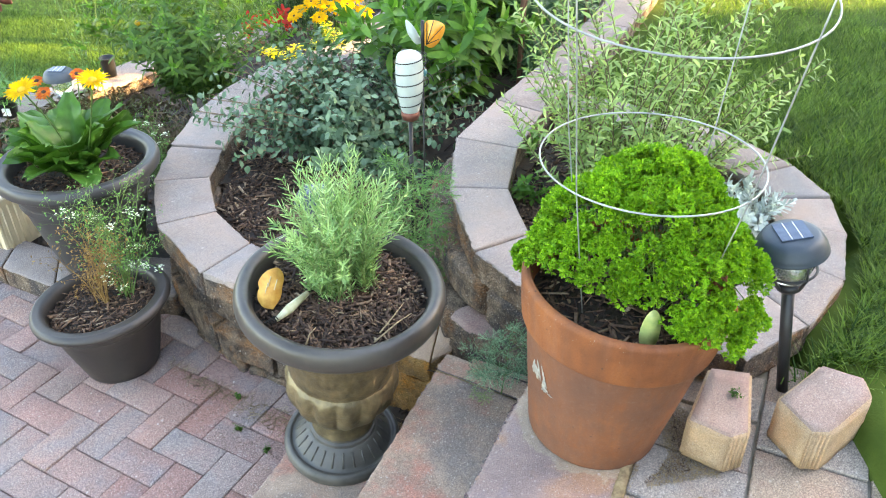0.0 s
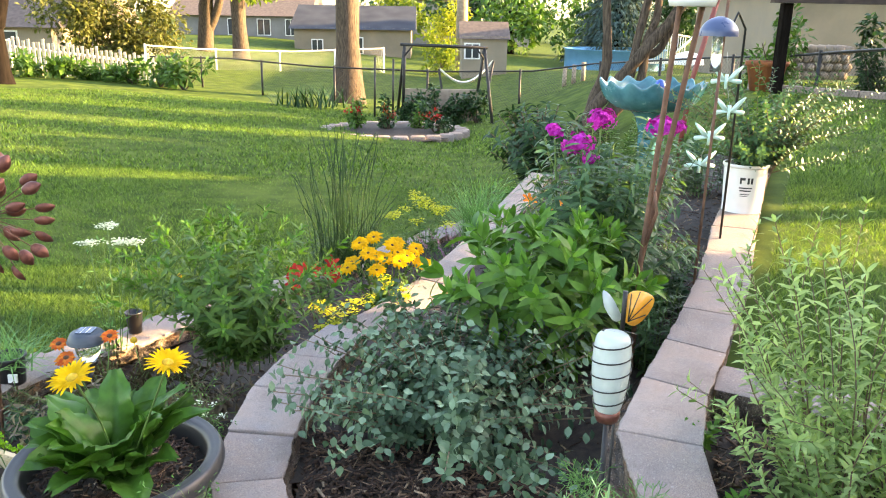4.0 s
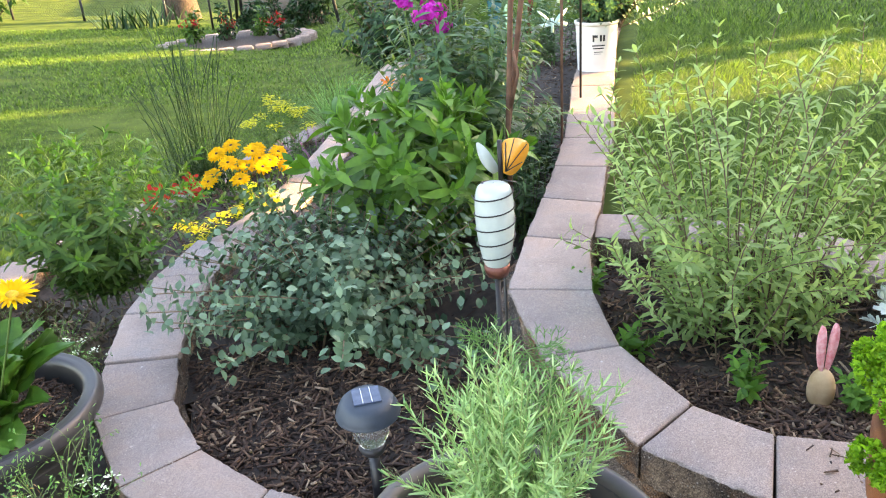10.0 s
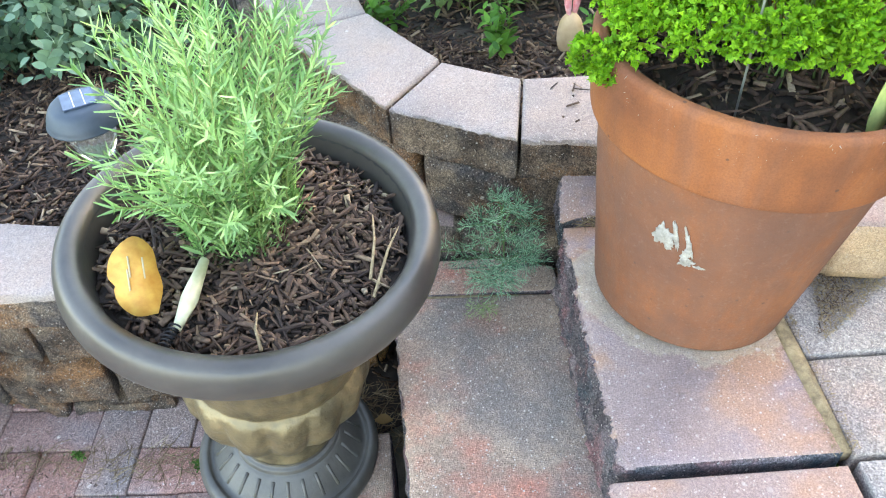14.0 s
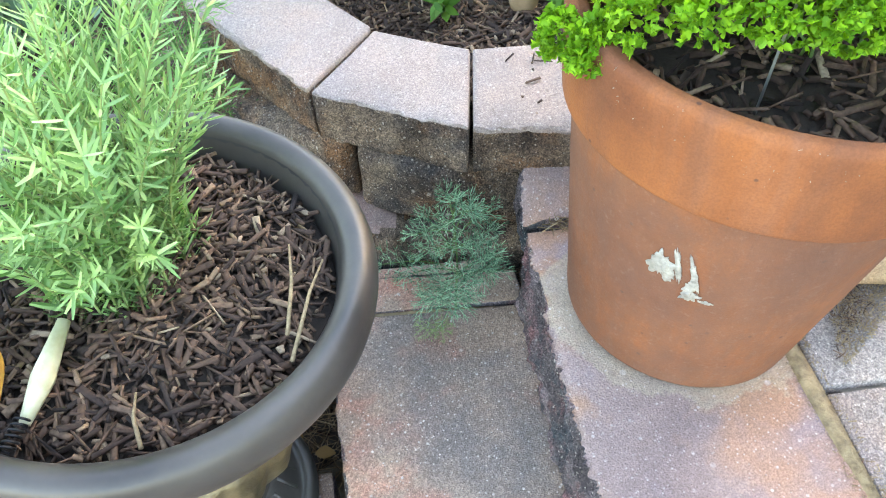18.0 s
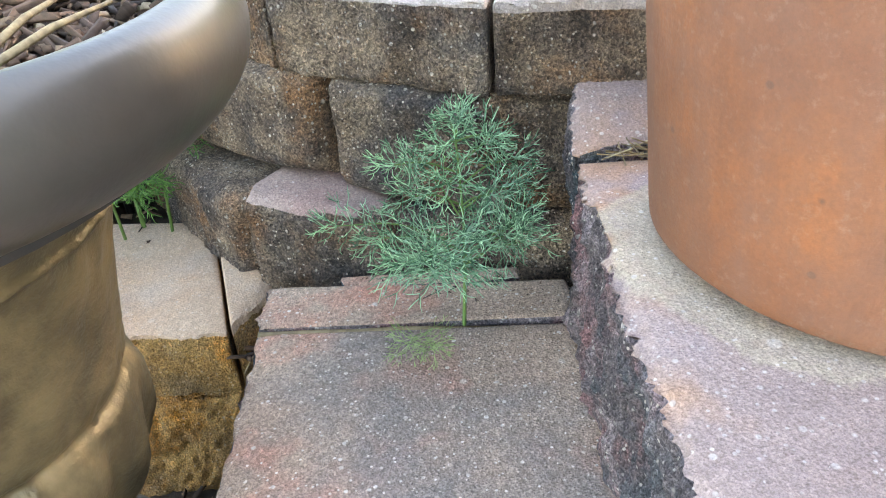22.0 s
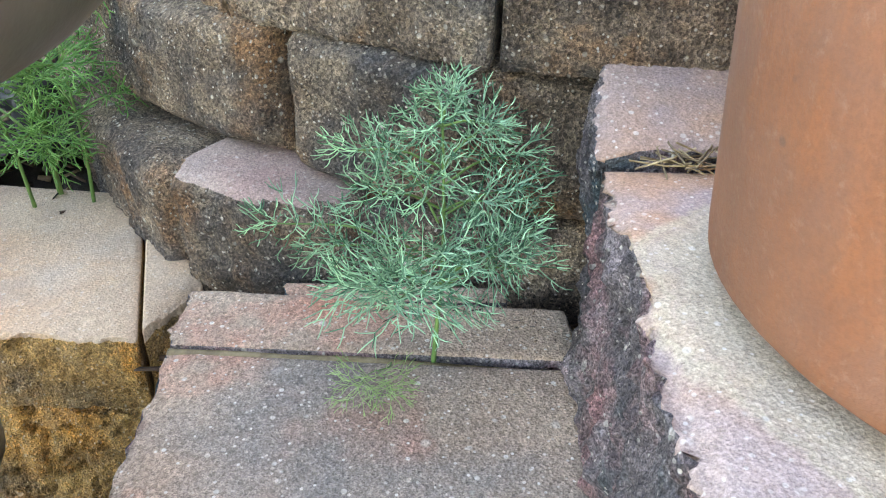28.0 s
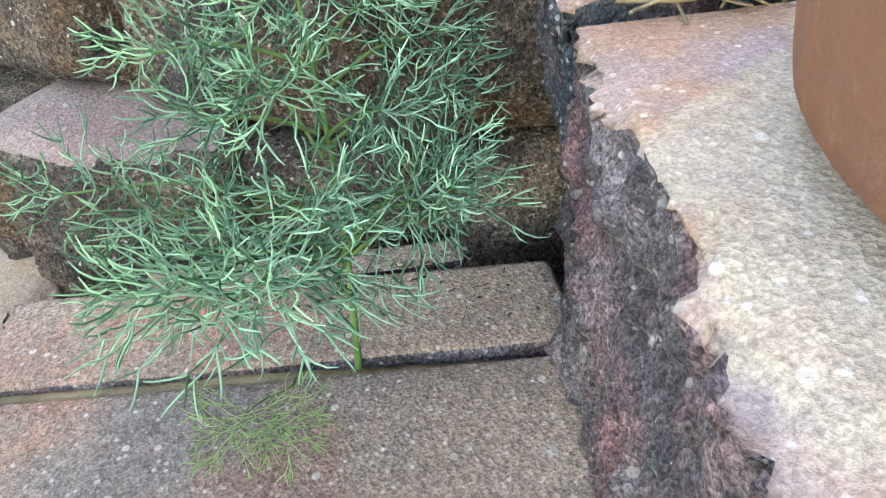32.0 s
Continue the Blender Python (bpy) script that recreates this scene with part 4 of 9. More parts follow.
for k, (poly, z) in enumerate([([(-0.14, 1.58), (-0.05, 1.50), (0.05, 1.50), (0.20, 1.62), (0.10, 1.80), (-0.02, 1.80), (-0.12, 1.70)], 0.02), ([(-0.26, 1.93), (0.0, 1.84), (0.08, 1.78), (0.14, 2.12), (-0.3, 2.05)], 0.232), ([(-0.03, 1.60), (0.02, 1.585), (0.16, 1.50), (0.16, 1.62), (0.03, 1.70)], 0.215)]):
    bed("soil_gap", poly, lambda x, y, z=z: z + 0 * x, "dark soil and litter between wall and steps", n_chips=160, size=0.028, mound=0.01, seed=490 + k)
wall("wall_herb_ring", [(0.67, 1.30), (0.86, 1.42), (1.02, 1.60), (1.12, 1.82), (1.16, 2.02), (1.12, 2.22), (1.02, 2.40), (0.86, 2.58), (0.66, 2.74), (0.48, 2.84)],
     [(0.66, 1.53), (0.77, 1.60), (0.87, 1.74), (0.94, 1.88), (0.97, 2.02), (0.94, 2.14), (0.87, 2.26), (0.74, 2.42), (0.57, 2.57), (0.40, 2.67)], 0.545, 1,
     "ring of concrete cap blocks round the herb bed", seed=5)
wall("wall_lawn_edge", [(-0.92, 2.13), (-1.16, 2.16), (-1.36, 2.19), (-1.60, 2.31), (-1.83, 2.45), (-2.06, 2.62), (-2.30, 2.80), (-2.40, 3.08), (-2.42, 3.36), (-2.34, 3.62), (-2.20, 3.90), (-2.02, 4.20), (-1.84, 4.50), (-1.66, 4.82), (-1.48, 5.15), (-1.28, 5.5), (-1.07, 5.85), (-0.86, 6.2), (-0.65, 6.6), (-0.43, 7.0), (-0.21, 7.4), (0.02, 7.8), (0.25, 8.25), (0.48, 8.7), (0.72, 9.2)],
     [(-0.88, 2.36), (-1.20, 2.38), (-1.43, 2.42), (-1.62, 2.50), (-1.80, 2.62), (-1.97, 2.78), (-2.10, 2.94), (-2.16, 3.12), (-2.17, 3.32), (-2.12, 3.52), (-1.99, 3.78), (-1.82, 4.07), (-1.64, 4.38), (-1.46, 4.70), (-1.28, 5.03), (-1.08, 5.38), (-0.87, 5.73), (-0.66, 6.08), (-0.45, 6.48), (-0.23, 6.88), (-0.01, 7.28), (0.22, 7.68), (0.45, 8.13), (0.68, 8.58), (0.92, 9.08)],
     [0.085] * 5 + [0.10, 0.11, 0.12, 0.12, 0.10, 0.075, 0.05, 0.02, 0.0, -0.03, -0.06, -0.09, -0.12, -0.16, -0.2, -0.23, -0.27, -0.3, -0.34], 1, "low edging of concrete cap blocks along the lawn", seed=6)
# ---- pots and urn ----
def mulch_disc(name, parent, r, z, seed, n=600, size=0.03, dome=0.01):
    rng = np.random.default_rng(seed)
    prof = [(1e-4, z + dome), (r * 0.5, z + dome * 0.8), (r * 0.85, z + 0.2 * dome), (r, z - 0.004)]
    part("soil", Geo().add(*lathe(prof, 32)), SOIL, parent)
    a, q = rng.random(n) * 2 * np.pi, r * 0.95 * np.sqrt(rng.random(n))
    P = np.stack([q * np.cos(a), q * np.sin(a), z + dome * (1 - (q / r) ** 2) + 0.003 + 0.012 * rng.random(n)], -1)
    return tagged(part("mulch", Geo().add(*chips(P, size, rng)), MULCH, parent, smooth=False), kind="stuff")


LEANING = Matrix.Rotation(radians(4.4), 4, Vector((0.37, 0.93, 0.0)))   # pots lean a little on the uneven stones


def urn():
    t = thing("urn_planter", "bronze resin urn planter with a broad rolled rim on a pedestal", "planter", at=(-0.272, 1.466, 0.105))
    t.matrix_world = pose(-0.272, 1.466, 0.105) @ Matrix.Rotation(radians(5.4), 4, Vector((0.65, 0.76, 0.0))) @ Matrix.Scale(0.9545, 4)
    foot = [(0.02, 0.0)] + [tuple(p) for p in rounded([(0.152, 0.0), (0.160, 0.010), (0.161, 0.026), (0.154, 0.038), (0.145, 0.040), (0.140, 0.034), (0.133, 0.036), (0.114, 0.058), (0.097, 0.076), (0.092, 0.080), (0.090, 0.088), (0.084, 0.092), (0.084, 0.100)], 4)]
    part("foot", Geo().add(*lathe(foot, 64)), URNFOOT, t)
    lob = lambda a, i, z: 1 + 0.085 * (np.abs(np.cos(a * 7)) - 0.35) * math.sin(max(0, min(1, (z - 0.150) / 0.155)) * math.pi) ** 0.7
    relief = lambda a, i, z: lob(a, i, z) * (1 + (0.016 if 0.15 < z < 0.47 else 0.003) * np.array([noise.noise(Vector((9 * math.cos(q), 9 * math.sin(q), z * 55))) + 0.6 * noise.noise(Vector((20 * math.cos(q), 20 * math.sin(q), z * 120))) for q in a]))
    body = rounded([(0.084, 0.096), (0.080, 0.108), (0.079, 0.128), (0.084, 0.150), (0.106, 0.176), (0.126, 0.208), (0.139, 0.243), (0.144, 0.278), (0.141, 0.302), (0.134, 0.312), (0.137, 0.320), (0.140, 0.340), (0.146, 0.400), (0.153, 0.443), (0.157, 0.452), (0.155, 0.460), (0.168, 0.486), (0.193, 0.508), (0.222, 0.526)], 4)
    part("bowl", Geo().add(*lathe(body, 200, relief)), URNBODY, t, "bronze resin bowl with moulded bands and drooping lobes")
    rim = rounded([(0.212, 0.520), (0.235, 0.522), (0.250, 0.540), (0.253, 0.562), (0.246, 0.582), (0.234, 0.590), (0.222, 0.586), (0.214, 0.575), (0.208, 0.545), (0.205, 0.50)], 4)
    part("rim", Geo().add(*lathe(rim, 96)), URNTOP, t, "broad rolled satin bronze rim")
    part("liner", Geo().add(*lathe(rounded([(0.2135, 0.574), (0.2085, 0.545), (0.206, 0.50)], 3), 64)), URNRIM, t, "slate grey inner wall")
    # moulded ticks on the foot
    for k in range(26):
        a = k / 26 * 2 * math.pi
        c, s = math.cos(a), math.sin(a)
        part("foot_rib", Geo().add(*rod([(0.128 * c, 0.128 * s, 0.0405), (0.101 * c, 0.101 * s, 0.0725)], 0.0032, 5)), URNFOOT, t)
    mulch_disc("mulch", t, 0.209, 0.535, 7, n=2700, size=0.029, dome=0.022)
    return t


urn()


def round_pot(name, label, at, base_r, rim_r, h, lip, mat, seed, turn=(0, 0, 0), band=True, wall_t=0.014, soil=0.045, cat="planter"):
    t = thing(name, label, cat, at=at, turn=turn)
    prof = [(0.01, 0.0), (base_r - 0.006, 0.0), (base_r, 0.008), (base_r + (rim_r - lip - base_r) * 0.5, h * 0.48)]
    if band:
        q = base_r + (rim_r - lip - base_r) * 0.76
        prof += [(q, h * 0.74), (q + 0.006, h * 0.755), (q + 0.006, h * 0.775)]
    prof += [(rim_r - lip, h * 0.90)]
    part("body", Geo().add(*lathe([prof[0]] + [tuple(p) for p in rounded(prof[1:], 3)], 64)), mat, t)
    rim = rounded([(rim_r - lip, h * 0.895), (rim_r - 0.005, h * 0.905), (rim_r, h * 0.95), (rim_r - 0.008, h), (rim_r - lip * 0.6, h + 0.002), (rim_r - lip - wall_t, h * 0.97), (rim_r - lip - wall_t - 0.006, h * 0.7)], 4)
    part("rim", Geo().add(*lathe(rim, 64)), mat, t)
    mulch_disc("mulch", t, rim_r - lip - wall_t, h - soil, seed, n=900, size=0.028)
    return t


round_pot("dark_pot", "small dark resin pot with a rolled rim on the pavers", (-1.035, 1.905, 0.002), 0.115, 0.208, 0.255, 0.03, DARKPOT, 11, turn=(0, -4, 0))
round_pot("large_dark_pot", "large dark grey resin pot with a broad rim", (-1.245, 2.375, 0.086), 0.140, 0.267, 0.405, 0.032, URNRIM, 12, soil=0.06)


def terracotta():
    t = thing("terracotta_pot", "tall orange terracotta pot with white mineral stains", "flower pot", at=(0.323, 1.204, 0.459))
    t.matrix_world = pose(0.323, 1.204, 0.459) @ LEANING
    body = [(0.01, 0.0), (0.134, 0.0), (0.1375, 0.003), (0.1390, 0.010), (0.1485, 0.075), (0.159, 0.145), (0.170, 0.22), (0.180, 0.292)]
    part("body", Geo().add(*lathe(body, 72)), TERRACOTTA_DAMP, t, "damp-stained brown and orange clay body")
    rim = rounded([(0.180, 0.290), (0.188, 0.292), (0.1915, 0.299), (0.197, 0.34), (0.202, 0.380), (0.200, 0.391), (0.192, 0.394), (0.184, 0.388), (0.178, 0.34), (0.175, 0.29)], 4)
    part("rim", Geo().add(*lathe(rim, 72)), TERRACOTTA, t)
    mulch_disc("mulch", t, 0.177, 0.335, 13, n=700, size=0.028)
    return t


terracotta_pot = terracotta()


def loose_block(label, corners, z0, h, rib=None):
    """A tapered wall block: pink smooth top, ochre split sides; rib: the side that is grooved."""
    p = np.array(corners, float)
    c = p.mean(0)
    t = thing("loose_block", label, "concrete block", group="loose wall blocks", at=(c[0], c[1], z0))
    bm = bmesh.new()
    low = [bm.verts.new((x, y, 0)) for x, y in p - c]
    up = [bm.verts.new((x, y, h)) for x, y in (p - c) * 0.985]
    n = len(p)
    bm.faces.new(low[::-1])
    bm.faces.new(up)
    for k in range(n):
        bm.faces.new([low[k], low[(k + 1) % n], up[(k + 1) % n], up[k]])
    bmesh.ops.recalc_face_normals(bm, faces=bm.faces)
    bmesh.ops.bevel(bm, geom=bm.edges[:], offset=0.006, segments=2, affect="EDGES")
    bmesh.ops.triangulate(bm, faces=[f for f in bm.faces if len(f.verts) > 4])
    bmesh.ops.subdivide_edges(bm, edges=[e for e in bm.edges if e.calc_length() > 0.03], cuts=4, use_grid_fill=True)
    for v in bm.verts:
        q = v.co * 60 + Vector((c[0] * 9, 0, 0))
        v.co += Vector((noise.noise(q), noise.noise(q + Vector((9, 0, 0))), 0.3 * noise.noise(q + Vector((0, 9, 0))))) * 0.0014
    for f in bm.faces:
        f.material_index = 0 if f.calc_center_median().z > h - 0.004 else 1
    me = bpy.data.meshes.new("block")
    bm.to_mesh(me)
    bm.free()
    me.shade_smooth()
    me.materials.append(PINKTOP)
    me.materials.append(OCHRE)
    part("block", me, PINKTOP, t)
    if rib is not None:
        a, b = p[rib] - c, p[(rib + 1) % n] - c
        m = max(3, int(np.linalg.norm(b - a) / 0.008))
        for k in range(m):
            q = a + (b - a) * (k + 0.5) / m
            part("groove_rib", Geo().add(*rod([(q[0], q[1], 0.008), (q[0] * 0.985, q[1] * 0.985, h - 0.008)], 0.0028, 6)), OCHRE, t)
    return t


loose_block("tan concrete wall block with a pink top lying on the landing", [(0.487, 1.106), (0.561, 1.055), (0.605, 1.07), (0.666, 1.244), (0.576, 1.262)], 0.459, 0.105, 1)
loose_block("tapered ochre wall block with a pink top by the lawn", [(0.685, 1.158), (0.719, 1.065), (0.761, 1.062), (0.886, 1.158), (0.895, 1.219), (0.818, 1.262)], 0.459, 0.112, 1)
loose_block("tan wedge-shaped wall block on the lawn edging", [(-2.306, 2.854), (-2.187, 2.915), (-2.242, 3.082), (-2.375, 3.074)], 0.086, 0.13)

# ---- yard beyond the beds ----
def box(lo, hi, bevel=0.0):
    (x0, y0, z0), (x1, y1, z1) = lo, hi
    bm = bmesh.new()
    bmesh.ops.create_cube(bm, size=1, matrix=Matrix.LocRotScale(((x0 + x1) / 2, (y0 + y1) / 2, (z0 + z1) / 2), None, (x1 - x0, y1 - y0, z1 - z0)))
    if bevel:
        bmesh.ops.bevel(bm, geom=bm.edges[:], offset=bevel, segments=2, affect="EDGES")
    return bm


def lz(x, y):
    return float(lawn_z(x, y))


SIDING = plain("house_siding", (0.15, 0.145, 0.135), (0.21, 0.20, 0.185), 1.5, 0.8)
SIDING_TAN = plain("grey_siding", (0.19, 0.155, 0.11), (0.26, 0.21, 0.15), 1.0, 0.8)
ROOFGREY = plain("grey_metal_roof", (0.032, 0.037, 0.046), (0.058, 0.063, 0.072), 1.2, 0.9, bump=0.2, bscale=3, spec=0.1)
SHINGLE = plain("brown_shingles", (0.07, 0.053, 0.046), (0.13, 0.10, 0.085), 6, 0.9, bump=0.5, bscale=10)
GLASSDARK = plain("window_glass", (0.03, 0.035, 0.04), (0.06, 0.065, 0.07), 2, 0.1)
BARK = plain("tree_bark", (0.035, 0.026, 0.02), (0.125, 0.092, 0.068), 9, 0.95, bump=1.0, bscale=30, stretch=(4, 4, 0.6), spec=0.1)
# near-black: the far trunk's backlit shade is put into the bark colour
BARKSHADE = plain("shade_toned_bark", (0.006, 0.005, 0.004), (0.016, 0.012, 0.010), 5, 0.95, bump=1.0, bscale=30, stretch=(4, 4, 0.6), spec=0.03)
WOODGREY = plain("weathered_wood", (0.20, 0.15, 0.11), (0.36, 0.28, 0.21), 6, 0.9, bump=0.4, bscale=40)
F_SUN = leafy("tree_leaves", (0.05, 0.095, 0.016), (0.20, 0.25, 0.045), 0.5, 0.45, scale=3)
F_OLIVE = leafy("olive_leaves", (0.045, 0.055, 0.014), (0.17, 0.17, 0.05), 0.5, 0.35, scale=3)
F_SPRUCE = leafy("spruce_needles", (0.02, 0.045, 0.04), (0.07, 0.12, 0.11), 0.6, 0.1, scale=4)
F_DARK = leafy("dark_shrub_leaves", (0.010, 0.035, 0.012), (0.045, 0.105, 0.035), 0.4, 0.15)
F_MID = leafy("garden_leaves", (0.03, 0.085, 0.016), (0.11, 0.21, 0.04), 0.45, 0.25)
F_YEL = leafy("yellow_shrub_leaves", (0.16, 0.20, 0.02), (0.38, 0.38, 0.06), 0.5, 0.5)


def crown(name, parent, centre, size, n, L, W, mat, seed, clumps=14, hollow=0.35):
    """A crown of leaves in uneven clumps."""
    rng = np.random.default_rng(seed)
    cc = rng.normal(0, 0.42, (clumps, 3)) * size + centre
    k = rng.integers(0, clumps, n)
    u = unit(rng.normal(0, 1, (n, 3)))
    rad = (hollow + (1 - hollow) * rng.random(n) ** 0.6)[:, None]
    cs = np.array(size) * (0.28 + 0.22 * rng.random((clumps, 1)))
    B = cc[k] + u * rad * cs[k]
    D = unit(u + rng.normal(0, 0.7, (n, 3)) + (0, 0, -0.2))
    N = unit(rng.normal(0, 0.6, (n, 3)) + (0, 0, 1.0))
    return part(name, Geo().add(*leaves(B, D, N, L * (0.6 + 0.8 * rng.random(n)), W * (0.6 + 0.8 * rng.random(n)), prof=(0.2, 1.0, 0.1), bend=0.3)), mat, parent)


def tree(label, at, radius, height, lean=(0, 0), limbs=(), mat=None, cat="tree", name="tree"):
    t = thing(name, label, cat, at=at)
    h = np.linspace(0, 1, 9)
    rng = np.random.default_rng(int(abs(at[0] * 100)) + 3)
    P = np.stack([lean[0] * h + 0.05 * radius * np.sin(h * 9), lean[1] * h, height * h - 0.15], -1)
    R = radius * (1 - 0.35 * h) * (1 + 0.5 * np.exp(-h * 14))
    V, F = tubes(P[None], R[None], 18)
    V = V + (np.array([noise.noise(Vector((v[0] * 6, v[1] * 6, v[2] * 0.8))) for v in V]) * radius * 0.16)[:, None] * unit(V * (1, 1, 0))
    part("trunk", Geo().add(V, F), mat or BARK, t)
    for pts, r0, r1 in limbs:
        pts = rounded(pts, 5)
        part("limb", Geo().add(*tubes(pts[None], np.linspace(r0, r1, len(pts))[None], 10)), mat or BARK, t)
    return t


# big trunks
t = tree("leaning tree trunk on the far lawn, coloured dark as backlit", (-10.29, 19.45, lz(-10.29, 19.45)), 0.225, 3.2, (-0.02, 0.1), [([(0, 0, 1.1), (-0.45, 0, 1.8), (-1.1, 0.2, 2.7)], 0.20, 0.12), ([(0.05, 0, 1.3), (0.30, 0, 2.2), (0.35, 0, 3.2)], 0.19, 0.14)], BARKSHADE)
crown("crown", t, (0.4, 0.5, 4.9), (2.6, 2.6, 1.6), 2600, 0.22, 0.13, F_SUN, 5)
t = tree("thick straight tree trunk behind the wire fence", (-2.52, 22.6, lz(-2.52, 22.6)), 0.35, 7.0, (0.05, 0))
crown("crown", t, (0, 0, 8.2), (3.4, 3.4, 2.2), 2600, 0.25, 0.15, F_SUN, 6)
t = tree("tan tree trunk by the neighbours' house", (-8.8, 37.7, -0.9), 0.38, 5.5)
crown("crown", t, (0.5, 0, 4.9), (3.2, 2.5, 1.4), 1500, 0.3, 0.2, F_SUN, 7)
t = tree("forked brown tree trunk by the neighbours' house", (-11.4, 41.2, -0.9), 0.42, 4.5, (0.4, 0), [([(0.1, 0, 1.2), (0.8, 0, 2.6), (1.2, 0, 4.2)], 0.25, 0.15)])
crown("crown", t, (0.8, 0, 4.6), (3.4, 2.5, 1.2), 1500, 0.3, 0.2, F_SUN, 8)
t = thing("utility_pole", "weathered wooden utility pole beyond the yards", "utility pole", at=(1.44, 40.5, -1.0))
part("pole", Geo().add(*rod([(0, 0, 0), (0.05, 0, 7)], [0.30, 0.24], 12)), WOODGREY, t)

# tree by the bird bath: four twisting stems
bt = thing("small_tree", "small tree with several twisted brown stems", "tree", at=(1.95, 12.3, lz(1.95, 12.3) - 0.05))
for pts, r0, r1 in [([(0, 0, 0), (0.1, 0, 0.6), (0.42, 0, 1.0), (0.8, -0.05, 1.5), (1.25, -0.1, 2.1), (1.6, -0.1, 2.7)], 0.12, 0.06),
                    ([(0.05, 0.05, 0), (0.12, 0.1, 0.7), (0.3, 0.1, 1.3), (0.26, 0.1, 2.0), (0.2, 0.1, 2.9)], 0.10, 0.05),
                    ([(0.18, -0.05, 0), (0.3, 0, 0.5), (0.62, 0, 1.1), (0.75, 0.05, 1.8), (0.95, 0.05, 2.7)], 0.095, 0.05),
                    ([(0.3, 0, 0), (0.42, 0, 0.55), (0.78, 0, 1.0), (0.85, 0, 1.6), (1.0, 0.1, 2.1), (1.0, 0.2, 2.9)], 0.085, 0.05),
                    ([(0.42, 0, 1.0), (0.75, 0.1, 1.4), (1.1, 0.15, 1.55), (1.35, 0.1, 2.2)], 0.08, 0.05)]:
    p = rounded(pts, 6)
    V, F = tubes(p[None], np.linspace(r0, r1, len(p))[None], 12)
    V = V + np.array([noise.noise_vector(Vector(v) * 5) for v in V]) * 0.02
    part("stem", Geo().add(V, F), BARK, bt)
crown("crown", bt, (0.9, 0.3, 3.6), (1.8, 1.8, 0.8), 1600, 0.13, 0.08, F_MID, 9)


# fences
def chain_fence(label, tops, height, rail_mat, wire_mat, spacing=2.6, seed=0, cell=0.07):
    f = thing("wire_fence", label, "fence")
    tops = np.array(tops)
    seg = np.linalg.norm(np.diff(tops[:, :2], axis=0), axis=1)
    s = np.concatenate([[0], np.cumsum(seg)])
    at = lambda q: np.stack([np.interp(q, s, tops[:, k]) for k in range(3)], -1)
    n = max(2, int(s[-1] / spacing) + 1)
    for q in np.linspace(0, s[-1], n):
        p = at(q)
        part("post", Geo().add(*rod([p - (0, 0, height + 0.3), p + (0, 0, 0.05)], 0.032, 8)), rail_mat, f)
    part("top_rail", Geo().add(*tubes(at(np.linspace(0, s[-1], 40))[None], 0.022, 8)), rail_mat, f)
    m = int(s[-1] / cell)
    q = np.arange(-int(height / cell), m) * cell
    P = []
    for sign in (1, -1):
        a = q if sign == 1 else q + height
        b = a + sign * height
        k = np.linspace(0, 1, 2)[None, :, None]
        lo, hi = at(np.clip(a, 0, s[-1])) - (0, 0, height), at(np.clip(b, 0, s[-1]))
        P.append(lo[:, None] * (1 - k) + hi[:, None] * k)
    tagged(part("wire_mesh", Geo().add(*tubes(np.concatenate(P), 0.0022, 3)), wire_mat, f), kind="stuff")
    return f


chain_fence("dark-railed wire mesh fence along the foot of the yard", [(-8.81, 25.3, 0.24), (-5.76, 23.1, 0.33), (-3.1, 21.4, 0.25), (-0.08, 21.3, 0.18), (2.41, 21.4, 0.22), (3.75, 20.2, 0.50), (4.55, 17.9, 0.71), (5.22, 15.5, 0.92), (5.57, 14.3, 0.98), (5.74, 12.6, 1.14), (5.75, 10.5, 1.3)], 1.0, IRON, IRON, 2.4, cell=0.09)
chain_fence("galvanised wire mesh fence beside the neighbours' drive", [(-17, 18.5, 0.95), (-14.62, 20.2, 0.94), (-13.7, 21.2, 0.92), (-14.0, 24.0, 0.75), (-13.6, 26.6, 0.6)], 1.15, WHITEPAINT, GALV, 2.4, cell=0.1)
chain_fence("pale wire mesh fence beyond the lower lawn", [(-10.2, 29.1, 0.41), (-8.7, 30.6, 0.24), (-5.7, 33.2, 0.08), (-2.2, 36.6, 0.12)], 1.15, WHITEPAINT, GALV, 2.6, cell=0.12)
pf = thing("picket_fence", "old white wooden picket fence behind the hedge", "fence")
for k in range(34):
    a = k / 33
    x, y = -12.2 + 3.9 * a, 23.2 + 1.3 * a
    zt = 0.85 - 0.55 * a + 0.05 * math.sin(k * 2.3) + 0.03 * math.sin(k * 5.1)
    part("picket", block_mesh("picket", [(x - 0.04, y - 0.01), (x + 0.04, y - 0.01), (x + 0.04, y + 0.01), (x - 0.04, y + 0.01)], zt - 0.95, zt, 1, 1, 1, bevel=0.03), OLDPAINT, pf)
part("rail", Geo().add(*rod([(-12.2, 23.25, 0.6), (-8.3, 24.55, 0.05)], 0.04, 4)), WHITEPAINT, pf)


